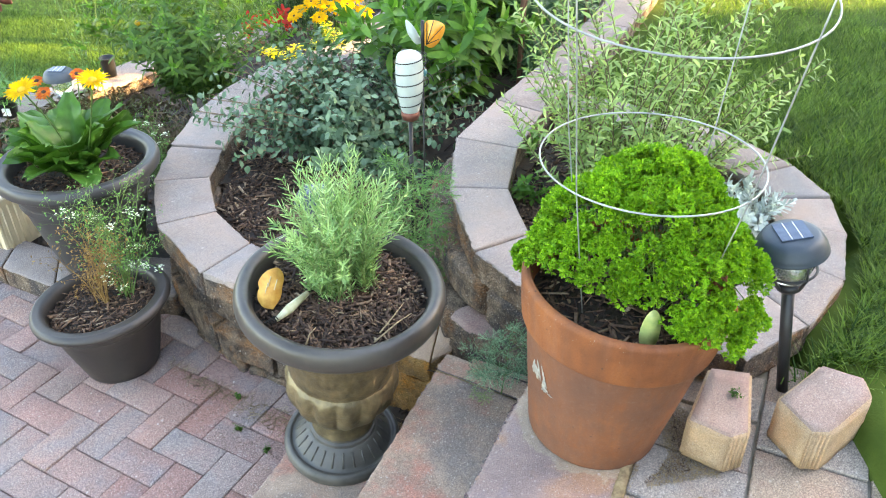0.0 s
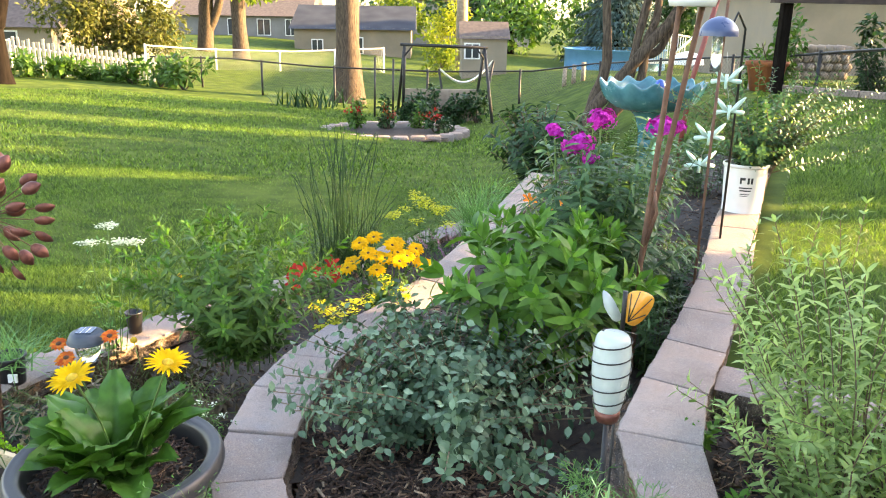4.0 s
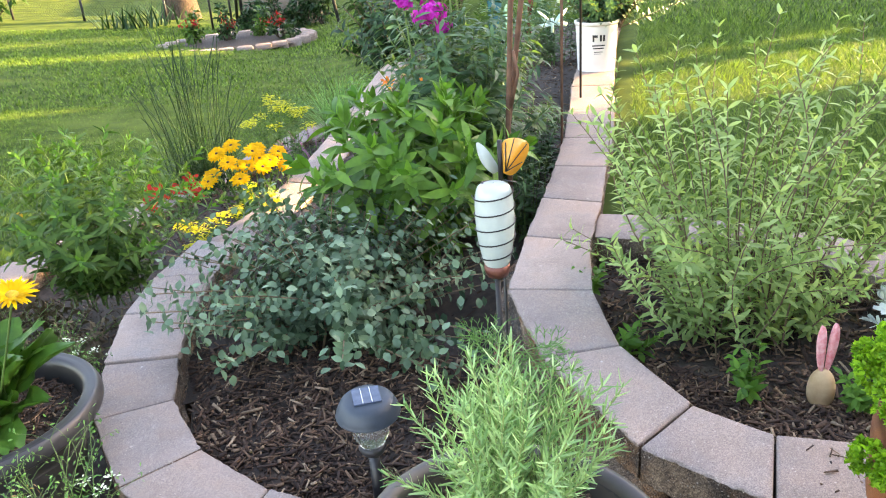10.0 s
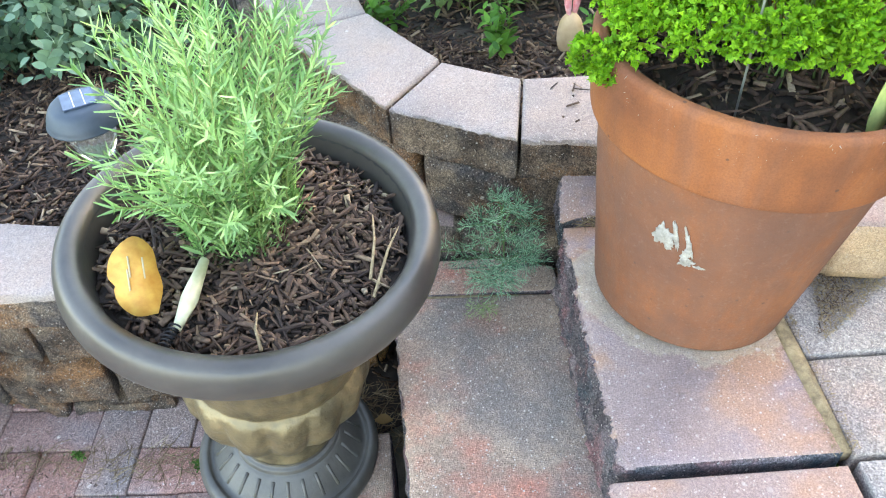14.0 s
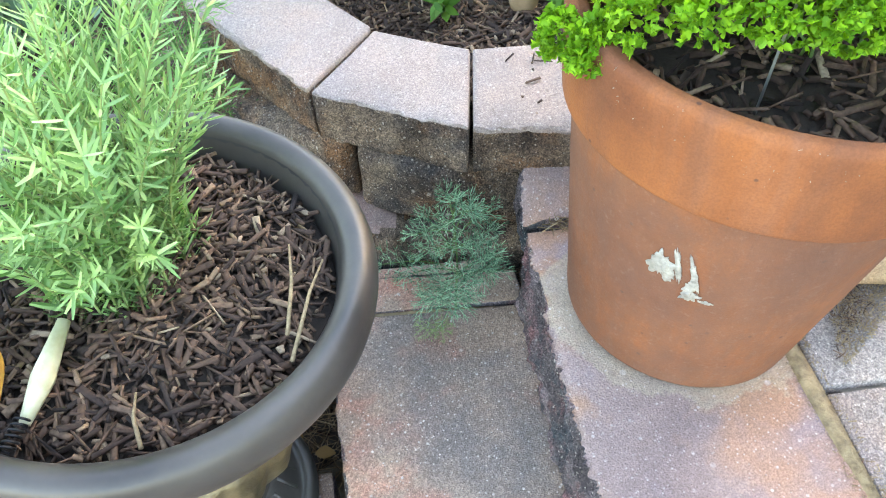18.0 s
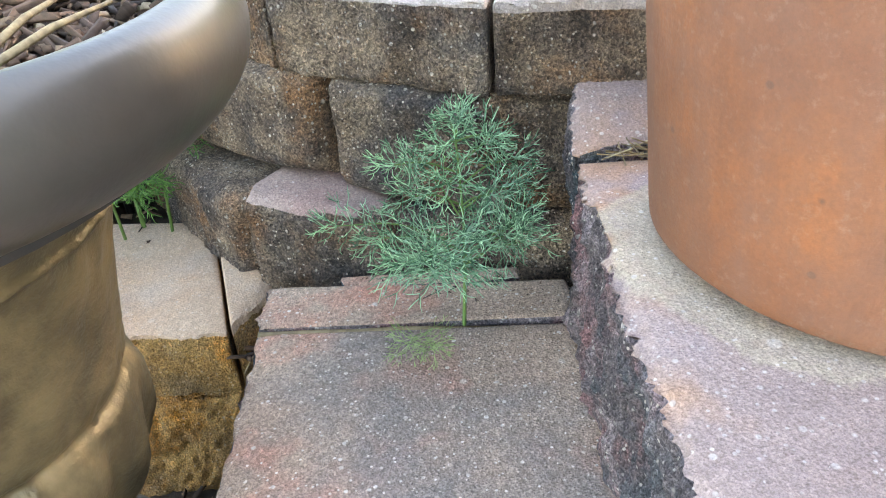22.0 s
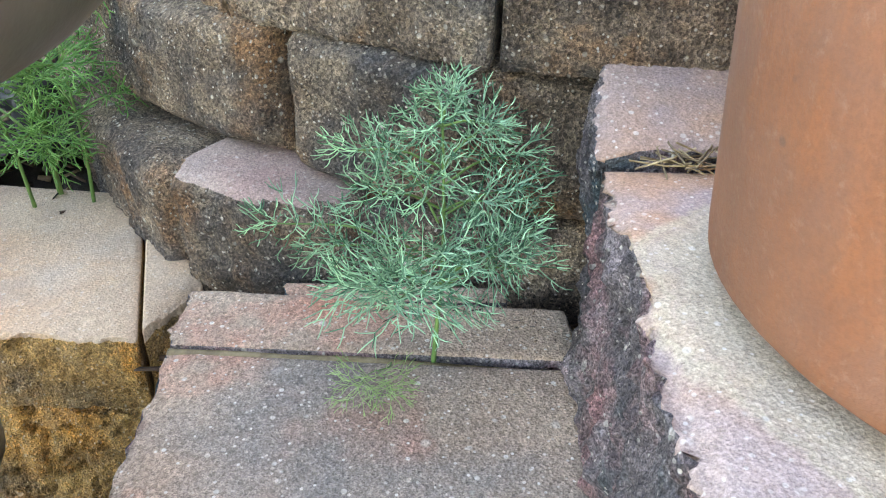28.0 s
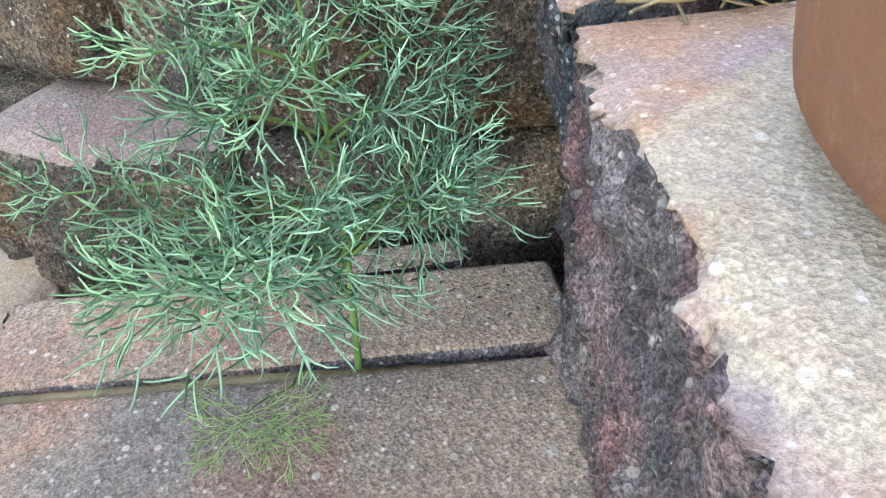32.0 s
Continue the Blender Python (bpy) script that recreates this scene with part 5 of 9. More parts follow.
# hedge of low plants along the far edge
def shrub(label, at, size, n, L, W, mat, seed, cat="shrub", name="shrub", clumps=9, group=""):
    t = thing(name, label, cat, at=at, group=group)
    rng = np.random.default_rng(seed)
    P = np.zeros((7, 4, 3))
    for i in range(7):
        e = rng.normal(0, 0.35, 3) * size
        P[i] = [np.array([0, 0, -0.05]) * (1 - s) + np.array([e[0], e[1], size[2] * 0.9]) * s for s in np.linspace(0, 1, 4)]
    for q in P:
        part("stem", Geo().add(*tubes(q[None], np.array([[0.02, 0.015, 0.01, 0.006]]), 5)), BARK, t)
    crown("foliage", t, (0, 0, size[2] * 0.75), np.array(size), n, L, W, mat, seed, clumps, 0.2)
    return t


hs = [(-12.5, 19.1, 0.15), (-11.9, 20.4, 0.12), (-11.6, 21.6, 0.1), (-11.0, 22.2, 0.1), (-10.3, 22.6, 0.0), (-9.7, 22.8, -0.1), (-9.0, 22.9, -0.15), (-8.35, 22.8, -0.22), (-7.6, 22.5, -0.25), (-6.9, 22.2, -0.28)]
for k, p in enumerate(hs):
    shrub("low leafy perennial in the border along the fence", (*p[:2], lz(*p[:2])), (0.55, 0.4, 0.35 if k < 8 else 0.55), 260, 0.22, 0.09, F_MID, 40 + k, "perennial", "border_plant", 7, "border plants along the fence")
for k, p in enumerate([(-13.0, 30.2), (-11.7, 30.7), (-10.6, 31.2)]):
    shrub("tall sunlit shrub behind the picket fence", (*p, -0.6), (1.5, 1.2, 1.9), 2600, 0.18, 0.10, F_OLIVE, 60 + k, "shrub", "tall_shrub", 16, "tall shrubs behind the fence")
shrub("yellow-leaved shrub beyond the lower lawn", (1.0, 45.6, -1.0), (1.6, 1.2, 2.4), 1500, 0.22, 0.13, F_YEL, 64, name="yellow_shrub")
shrub("pale green bush beside the shed", (0.4, 38, -0.9), (1.1, 0.8, 0.9), 600, 0.18, 0.1, F_SUN, 66, name="bush")
iris = thing("iris_clump", "clump of sword-leaved irises by the tree trunk", "iris", at=(-3.3, 19.8, lz(-3.3, 19.8)))
r_ = np.random.default_rng(70)
a_ = r_.random(90) * 6.28
part("leaves", Geo().add(*blades(np.stack([r_.normal(0, 0.45, 90), r_.normal(0, 0.2, 90), np.zeros(90)], -1), np.stack([0.5 * np.cos(a_), 0.5 * np.sin(a_), np.ones(90)], -1), np.stack([np.sin(a_), -np.cos(a_), 0 * a_], -1), 0.5 + 0.2 * r_.random(90), 0.045, 4, 0.25)), F_DARK, iris)


# buildings
def house(label, lo, hi, ridge, wall_mat, roof_mat, windows=(), axis="x", name="house", over=0.4):
    """A building with a gabled roof; windows: (x, z, w, h) on the near wall."""
    h = thing(name, label, "building")
    (x0, y0, z0), (x1, y1, z1) = lo, hi
    part("wall", box(lo, hi), wall_mat, h, smooth=False)
    bm = bmesh.new()
    if axis == "x":
        ym = (y0 + y1) / 2
        pts = [(x0 - over, y0 - over, z1 - 0.1), (x1 + over, y0 - over, z1 - 0.1), (x1 + over, ym, ridge), (x0 - over, ym, ridge), (x0 - over, y1 + over, z1 - 0.1), (x1 + over, y1 + over, z1 - 0.1)]
        fs = [(0, 1, 2, 3), (3, 2, 5, 4), (0, 3, 4), (1, 5, 2), (0, 4, 5, 1)]
    else:
        xm = (x0 + x1) / 2
        pts = [(x0 - over, y0 - over, z1 - 0.1), (x0 - over, y1 + over, z1 - 0.1), (xm, y1 + over, ridge), (xm, y0 - over, ridge), (x1 + over, y0 - over, z1 - 0.1), (x1 + over, y1 + over, z1 - 0.1)]
        fs = [(0, 1, 2, 3), (3, 2, 5, 4), (0, 3, 4), (1, 5, 2), (0, 4, 5, 1)]
    vs = [bm.verts.new(p) for p in pts]
    for f in fs:
        bm.faces.new([vs[i] for i in f])
    bmesh.ops.recalc_face_normals(bm, faces=bm.faces)
    part("roof", bm, roof_mat, h, smooth=False)
    for x, z, w, hh in windows:
        win = part("window", box((x - w / 2 - 0.06, y0 - 0.05, z - hh / 2 - 0.06), (x + w / 2 + 0.06, y0 + 0.02, z + hh / 2 + 0.06)), WHITEPAINT, h, smooth=False)
        part("pane", box((x - w / 2, y0 - 0.07, z - hh / 2), (x - 0.03, y0 - 0.052, z + hh / 2)), GLASSDARK, win, smooth=False)
        part("pane", box((x + 0.03, y0 - 0.07, z - hh / 2), (x + w / 2, y0 - 0.052, z + hh / 2)), GLASSDARK, win, smooth=False)
    return h


house("small tan garden shed with a dark sloped roof", (1.2, 34.5, -1.2), (3.1, 36.6, 0.75), 1.35, SIDING_TAN, SHINGLE, [(1.62, 0.15, 0.55, 0.55)], "x", "shed", 0.12)
house("long tan garage with a ribbed grey metal roof", (-8.3, 50.2, -1.6), (-1.2, 58.5, 0.75), 2.1, SIDING_TAN, ROOFGREY, [(-6.9, -0.3, 0.6, 0.6), (-4.5, -0.3, 0.7, 0.9)], "x", "garage", 0.3)
house("grey bungalow with a low brown roof", (-19, 62, -1.6), (-9.2, 71, 1.4), 3.6, SIDING, SHINGLE, [(-12.4, 0.5, 0.9, 1.1), (-10.4, 0.5, 0.7, 1.1), (-14.6, 0.5, 0.9, 1.1)], "x", "bungalow")
house("neighbouring house with tan walls and brown shingles", (-30, 36, -1.0), (-16.5, 46, 0.9), 4.6, SIDING_TAN, SHINGLE, [(-18.5, 0.2, 1.0, 0.8)], "x", "neighbour_house")
house("pale house behind the trees", (-4, 78, -1.5), (10, 90, 3.0), 5.5, SIDING, SHINGLE, [(-1, 1.2, 1, 1.2), (3, 1.2, 1, 1.2)], "x", "far_house")
house("tan house across the street", (11.5, 27.5, -0.6), (20, 36, 2.6), 4.4, SIDING_TAN, SHINGLE, [], "y", "tan_house")
pool = thing("pool", "round blue above-ground swimming pool", "pool", at=(10.8, 47.5, -1.3))
part("wall", Geo().add(*lathe([(2.9, 0), (2.9, 1.1), (2.98, 1.12), (2.98, 1.16), (2.85, 1.16), (2.8, 1.0)], 40)), plain("pool_blue", (0.08, 0.25, 0.42), (0.12, 0.32, 0.5), 2, 0.4), pool)
part("water", Geo().add(*lathe([(1e-3, 1.0), (2.82, 1.0)], 40)), plain("pool_water", (0.06, 0.30, 0.45), (0.09, 0.38, 0.55), 2, 0.05), pool)
deck = thing("pool_deck", "white railed deck stairs beside the pool", "deck")
for k in range(14):
    part("baluster", Geo().add(*rod([(11.9 + 0.13 * k, 43.5, -0.6), (11.9 + 0.13 * k, 43.5, 0.9 - 0.02 * k)], 0.02, 6)), WHITEPAINT, deck)
part("handrail", Geo().add(*rod([(11.8, 43.5, 0.95), (13.8, 43.5, 0.68)], 0.045, 6)), WHITEPAINT, deck)
part("platform", box((11.7, 43.4, -0.75), (13.8, 45, -0.6)), WHITEPAINT, deck, smooth=False)
part("stringer", Geo().add(*rod([(12.8, 43.3, -0.4), (14.2, 43.3, 0.95)], 0.06, 4)), WHITEPAINT, deck)
sp = tree("blue-green spruce behind the shed", (12.0, 52, -1.5), 0.3, 9, mat=BARKSHADE, name="spruce")
rg = np.random.default_rng(80)
n = 9000
hh = rg.random(n) ** 1.4
aa = rg.random(n) * 6.28
tier = 1 - 0.35 * ((hh * 16) % 1)
rr = (1 - hh) * 3.9 * tier * np.sqrt(0.25 + 0.75 * rg.random(n))
B = np.stack([rr * np.cos(aa), rr * np.sin(aa), 0.6 + hh * 8.6], -1)
part("needles", Geo().add(*leaves(B, np.stack([np.cos(aa), np.sin(aa), -0.35 + 0 * aa], -1) + rg.normal(0, .3, (n, 3)), np.tile([0, 0, 1.0], (n, 1)), 0.38, 0.14, (0.4, 1, 0.1), 0.3)), F_SPRUCE, sp)
for k, (x, y, s, m) in enumerate([(6, 60, 3.0, F_MID), (17, 56, 3.4, F_DARK), (20, 48, 3.0, F_MID), (24, 40, 3.2, F_SUN), (-24, 60, 3.2, F_MID), (4, 66, 3.0, F_DARK), (13, 62, 3.6, F_MID), (-2, 70, 3.0, F_SUN), (-34, 52, 4, F_MID), (28, 30, 3.0, F_MID), (-5, 95, 5.5, F_DARK), (8, 96, 6.0, F_MID), (20, 92, 6.0, F_DARK), (34, 85, 6.0, F_DARK), (-18, 90, 5.5, F_DARK), (44, 78, 6.0, F_MID)]):
    q = tree("broad tree in the distance", (x, y, -1.5), 0.3, 3.6, mat=BARKSHADE, name="far_tree")
    tagged(q, group="far trees")
    crown("crown", q, (0, 0, 3.2), (s, s, 2.3), 1700, 0.42, 0.28, m, 90 + k, 18)

# swing frame, hammock, posts, round bed
sw = thing("swing_frame", "black metal swing frame standing on the lawn", "swing frame")
for pts in [[(-0.86, 18.2, 0.95), (-0.90, 18.5, -0.75)], [(-0.86, 18.2, 0.95), (-1.05, 19.2, -0.7)], [(0.88, 18.1, 0.92), (1.06, 17.45, -0.75)], [(0.88, 18.1, 0.92), (0.72, 18.9, -0.75)]]:
    part("leg", Geo().add(*rod(pts, 0.035, 8)), IRON, sw)
part("beam", Geo().add(*rod([(-0.95, 18.2, 0.96), (0.95, 18.1, 0.92)], 0.035, 8)), IRON, sw)
for a, b in (((-0.86, 18.2, 0.72), (-0.68, 18.2, 0.94)), ((0.88, 18.1, 0.68), (0.70, 18.1, 0.91))):
    part("brace", Geo().add(*rod([a, b], 0.022, 6)), IRON, sw)
hm = thing("hammock", "white cloth hammock on a dark stand", "hammock")
s_ = np.linspace(0, 1, 13)
u_ = np.linspace(-1, 1, 5)
V = np.array([(-0.05 + 1.25 * s, 19.6 + 0.18 * u * math.sin(math.pi * min(1, max(0, s))), 0.33 + 0.2 * s - 0.42 * math.sin(math.pi * s) + 0.06 * u * u) for s in s_ for u in u_])
Fq = [[i * 5 + j, (i + 1) * 5 + j, (i + 1) * 5 + j + 1, i * 5 + j + 1] for i in range(12) for j in range(4)]
part("cloth", Geo().add(V, Fq), WHITEPAINT, hm)
for pts in [[(-0.08, 19.6, 0.36), (0.1, 19.6, -0.7)], [(1.22, 19.6, 0.56), (1.0, 19.6, -0.7)], [(0.0, 19.6, -0.68), (1.1, 19.6, -0.68)]]:
    part("stand_bar", Geo().add(*rod(pts, 0.03, 6)), IRON, hm)
rb = thing("round_bed", "round flower bed ringed with pale edging stones", "garden bed", kind="structure", at=(-1.0, 15.4, lz(-1.0, 15.2)))
part("soil", Geo().add(*lathe([(1e-3, 0.10), (0.9, 0.06), (1.25, 0.02)], 30)), SOIL, rb)
for k in range(26):
    a = k / 26 * 2 * math.pi
    part("edging_stone", block_mesh("edging_stone", [(1.3 * math.cos(a) - 0.14, 1.0 * math.sin(a) - 0.08), (1.3 * math.cos(a) + 0.14, 1.0 * math.sin(a) - 0.08), (1.3 * math.cos(a) + 0.12, 1.0 * math.sin(a) + 0.08), (1.3 * math.cos(a) - 0.12, 1.0 * math.sin(a) + 0.08)], -0.08, 0.09, 2, 2, 2, rough=0.02, faces="fklr", seed=k, bevel=0.02), CAPSTONE, rb)
F_RED = leafy("red_petals", (0.30, 0.012, 0.015), (0.55, 0.04, 0.03), 0.5, 0.2)
for k, (x, y) in enumerate([(-1.7, 15.5), (-1.1, 15.3), (-0.5, 15.6), (-0.2, 15.2)]):
    q = shrub("red-flowered perennial in the round bed", (x, y, lz(x, y) + 0.05), (0.22, 0.2, 0.3), 260, 0.09, 0.05, F_DARK if k % 2 else F_MID, 110 + k, "perennial", "red_perennial", 6, "plants in the round bed")
    crown("flowers", q, (0, 0, 0.36), (0.15, 0.12, 0.15), 70, 0.06, 0.04, F_RED, 115 + k, 5)
for x, y, z in ((-1.55, 18.6, 0.66), (-1.12, 18.1, 0.65)):
    t = thing("stake_post", "thin black garden post beside the far bed", "post", group="black garden posts", at=(x, y, 0))
    part("post", Geo().add(*rod([(0, 0, -0.8), (0.02, 0, z)], 0.024, 8)), IRON, t)
fb = thing("far_raised_bed", "timber-edged raised bed under the swing frame", "garden bed", kind="structure")
part("board", box((-0.85, 18.55, -0.75), (0.85, 18.62, -0.02)), WOODGREY, fb, smooth=False)
for k in range(5):
    x = -0.7 + 0.36 * k
    shrub("dark green leafy plant in the far raised bed", (x, 17.95, lz(x, 17.95)), (0.32, 0.3, 0.42), 420, 0.10, 0.06, F_DARK, 120 + k, "perennial", "leafy_plant", 8, "plants in the far bed")
for k, x in enumerate((3.4, 3.65, 3.9)):
    t = thing("bollard", "short timber bollard by the drive", "bollard", group="timber bollards", at=(x, 22.2, lz(x, 22.2)))
    part("bollard", Geo().add(*rod([(0, 0, -0.1), (0, 0, 0.5)], 0.06, 8)), WOODGREY, t)
um = thing("fire_bowl_cover", "white domed cover over a round table", "cover", at=(5.85, 19.6, 0.55))
part("dome", Geo().add(*lathe(rounded([(0.40, 0.0), (0.36, 0.14), (0.24, 0.24), (0.06, 0.30), (0.01, 0.30)], 4), 24)), WHITEPAINT, um)
part("stand", Geo().add(*rod([(0, 0, -1.0), (0, 0, 0.1)], 0.06, 8)), IRON, um)

# right-hand yard: edging, shrubs, wood stack, pergola
ed = thing("edging_far", "long pale concrete edging across the high lawn", "edging", kind="structure")
for k in range(12):
    a, b = k / 12, (k + 0.97) / 12
    p, q = np.array([4.9, 13.6]) * (1 - a) + np.array([9.5, 8.2]) * a, np.array([4.9, 13.6]) * (1 - b) + np.array([9.5, 8.2]) * b
    part("edging_block", block_mesh("edging_block", [p, q, q + (0.1, 0.13), p + (0.1, 0.13)], 0.42, 0.60, 2, 1, 1, bevel=0.01, seed=k), CAPSTONE, ed)
for k, (x, y, s) in enumerate([(5.5, 13.9, 0.8), (6.6, 12.9, 0.55), (7.4, 12.2, 0.6), (8.3, 11.4, 0.75), (9.2, 10.3, 0.8)]):
    shrub("leafy green shrub behind the edging", (x, y, 0.5), (s * 0.7, s * 0.6, s), 900, 0.12, 0.06, F_DARK if k % 2 else F_MID, 130 + k, "shrub", "border_shrub", 10, "shrubs behind the edging")
pg = thing("pergola", "dark brown timber pergola over the patio", "pergola")
part("beam", box((4.7, 12.5, 1.84), (9.5, 12.66, 2.02)), plain("dark_timber", (0.035, 0.022, 0.018), (0.07, 0.045, 0.035), 8, 0.8), pg, smooth=False)
for x in (4.9, 7.0, 9.3):
    part("post", box((x, 12.62, 0.4), (x + 0.14, 12.76, 1.84)), BARKSHADE, pg, smooth=False)
ws = thing("wood_stack", "stack of split firewood by the pergola", "firewood", at=(6.6, 14.9, 0.5))
for r in range(4):
    for c in range(7):
        part("log", Geo().add(*rod([(-0.55 + 0.17 * c + 0.06 * (r % 2), -0.2, 0.15 + 0.15 * r), (-0.55 + 0.17 * c + 0.05 * (r % 2), 0.25, 0.16 + 0.15 * r)], 0.078, 7)), WOODGREY, ws)
tp = thing("terracotta_planter", "wide terracotta planter by the pergola", "planter", at=(5.05, 13.3, 0.5))
part("body", Geo().add(*lathe([(0.01, 0), (0.22, 0), (0.30, 0.38), (0.33, 0.40), (0.33, 0.46), (0.29, 0.46), (0.28, 0.40)], 28)), TERRACOTTA, tp)

# ---- unseen house and trees added to shade the garden, to the side and behind ----
# out of view, there only to keep the low sun off the patio
hw = house("unseen house beside the patio, added to shade the garden", (9.5, -9.0, 0.3), (18, 3.55, 3.6), 6.5, SIDING_TAN, SHINGLE, name="house")
# invented wing out of view: cuts the sky on this side for more contrast
house("unseen wing behind the steps, added to block sky light", (3.0, -9.0, 0.3), (9.45, -1.5, 3.4), 5.6, SIDING_TAN, SHINGLE, name="shade_wing")
# invented crowns out of view, spaced to let sun patches onto lawn and walls
for k, (x, y, z, s, m) in enumerate([(12.0, 4.6, 2.7, (1.6, 0.7, 1.7), 2700), (12.0, 6.2, 4.3, (1.6, 0.7, 0.9), 1500), (12.2, 7.2, 1.5, (1.6, 0.9, 1.0), 2200), (12.5, 8.1, 2.4, (1.8, 1.1, 1.6), 4300), (13.5, 9.9, 2.5, (1.8, 1.3, 1.5), 4500), (15, 12.4, 2.9, (2.2, 1.3, 1.8), 3600), (17, 15.2, 3.6, (2.4, 0.9, 1.9), 1800), (20, 18.5, 4.4, (2.6, 1.1, 2.4), 1900), (24, 22.0, 4.6, (2.6, 1.1, 2.4), 1800)]):
    q = tree("unseen tree beside the house, added to dapple the sun", (x, y, 0.4), 0.2, z, mat=BARKSHADE, name="shade_tree")
    tagged(q, group="trees beside the house")
    crown("crown", q, (0, 0, z), s, m, 0.28, 0.2, F_MID, 150 + k, 26)


# ---- plants in the beds ----
F_LAV = leafy("rosemary_leaves", (0.12, 0.25, 0.085), (0.44, 0.63, 0.30), 0.42, 0.2, scale=25)
F_PARS = leafy("parsley_leaves", (0.10, 0.27, 0.014), (0.31, 0.55, 0.036), 0.45, 0.3, scale=16)
F_DILL = leafy("dill_threads", (0.03, 0.115, 0.062), (0.44, 0.70, 0.48), 0.5, 0.2, scale=28)
F_FENN = leafy("fennel_threads", (0.07, 0.20, 0.05), (0.22, 0.42, 0.13), 0.5, 0.2)
F_ROSE = leafy("rose_leaves", (0.026, 0.066, 0.034), (0.20, 0.31, 0.20), 0.5, 0.15, tip=None)
F_LIME = leafy("fresh_green_leaves", (0.035, 0.115, 0.016), (0.14, 0.28, 0.045), 0.45, 0.2)
F_TIP = leafy("yellow_green_tips", (0.05, 0.15, 0.022), (0.125, 0.28, 0.045), 0.45, 0.35)
F_PHLOX = leafy("phlox_leaves", (0.022, 0.07, 0.025), (0.10, 0.19, 0.08), 0.4, 0.2)
F_HERB = leafy("pale_herb_leaves", (0.15, 0.25, 0.085), (0.43, 0.56, 0.25), 0.5, 0.35, tip=(0.33, 0.42, 0.14), scale=12)
F_SILVER = leafy("silver_leaves", (0.42, 0.48, 0.48), (0.70, 0.74, 0.74), 0.6, 0.1)
F_GERB = leafy("gerbera_leaves", (0.016, 0.066, 0.010), (0.085, 0.21, 0.03), 0.35, 0.2, scale=34)
F_DRY = leafy("dry_stalks", (0.20, 0.11, 0.04), (0.42, 0.27, 0.11), 0.8, 0.1)
F_BROWN = leafy("bronze_leaves", (0.07, 0.05, 0.035), (0.16, 0.13, 0.08), 0.5, 0.15)
P_MAG = leafy("magenta_petals", (0.40, 0.008, 0.30), (0.72, 0.05, 0.58), 0.7, 0.2)
P_YEL = leafy("yellow_petals", (0.68, 0.40, 0.003), (0.82, 0.54, 0.008), 0.8, 0.2)
P_GOLD = leafy("golden_petals", (0.72, 0.36, 0.002), (0.86, 0.50, 0.004), 0.8, 0.2)
P_LIME = leafy("lime_flowers", (0.42, 0.42, 0.02), (0.66, 0.62, 0.06), 0.6, 0.3)
P_WHITE = leafy("white_petals", (0.62, 0.66, 0.58), (0.82, 0.84, 0.78), 0.6, 0.3)
P_ORANGE = leafy("orange_petals", (0.60, 0.10, 0.02), (0.80, 0.28, 0.03), 0.5, 0.3)
P_PURPLE = leafy("mauve_spikes", (0.24, 0.10, 0.20), (0.42, 0.22, 0.36), 0.6, 0.2)
C_EYE = plain("flower_eye", (0.05, 0.02, 0.01), (0.12, 0.06, 0.02), 60, 0.9, bump=0.8, bscale=400)
C_YEYE = plain("yellow_eye", (0.45, 0.28, 0.01), (0.65, 0.42, 0.03), 90, 0.9, bump=0.8, bscale=400)
STEM = plain("green_stem", (0.06, 0.13, 0.025), (0.13, 0.22, 0.05), 30, 0.6)
STEMW = plain("woody_stem", (0.10, 0.07, 0.04), (0.20, 0.14, 0.08), 30, 0.8)


def stalks(n, base_r, spread, height, rng, k=7, sway=0.1, vary=0.25, ellipse=(1, 1)):
    """Stems that rise from a small base and lean out; paths (n, k, 3)."""
    a = rng.random(n) * 2 * np.pi
    q = np.sqrt(rng.random(n))
    d = np.stack([np.cos(a) * ellipse[0], np.sin(a) * ellipse[1], 0 * a], -1)
    B = d * (q * base_r)[:, None]
    T = d * (q * spread)[:, None] + np.stack([0 * a, 0 * a, height * (1 - vary * rng.random(n) - 0.25 * q ** 2)], -1)
    s = np.linspace(0, 1, k)[None, :, None]
    bow = d * (q * spread)[:, None]
    P = B[:, None] * (1 - s) + T[:, None] * s + bow[:, None] * (-0.25 * np.sin(np.pi * s))
    P += rng.normal(0, sway * 0.2, (n, 1, 3)) * np.sin(np.pi * s) * height * (1, 1, 0.2)
    return P


def along(P, per, rng, start=0.15, end=1.0, whorl=2, turn=1.57):
    """Places along stems with ways out: base points, tangents, side ways, and how far up each lies."""
    n, k, _ = P.shape
    T = unit(np.gradient(P, axis=1))
    steps = per // whorl
    s = np.linspace(start, end, steps)
    out = []
    ph = rng.random(n) * 6.28
    for j, q in enumerate(s):
        x = q * (k - 1)
        i = min(int(x), k - 2)
        fr = x - i
        c = P[:, i] * (1 - fr) + P[:, i + 1] * fr
        t = unit(T[:, i] * (1 - fr) + T[:, i + 1] * fr)
        ref = np.where(np.abs(t[:, 2:3]) > 0.95, [[1.0, 0, 0]], [[0, 0, 1.0]])
        A = unit(np.cross(t, ref))
        C = np.cross(t, A)
        for w in range(whorl):
            g = ph + j * turn + w * 2 * np.pi / whorl + rng.normal(0, 0.25, n)
            o = A * np.cos(g)[:, None] + C * np.sin(g)[:, None]
            out.append((c, t, o, np.full(n, q)))
    return [np.concatenate(z) for z in zip(*out)]


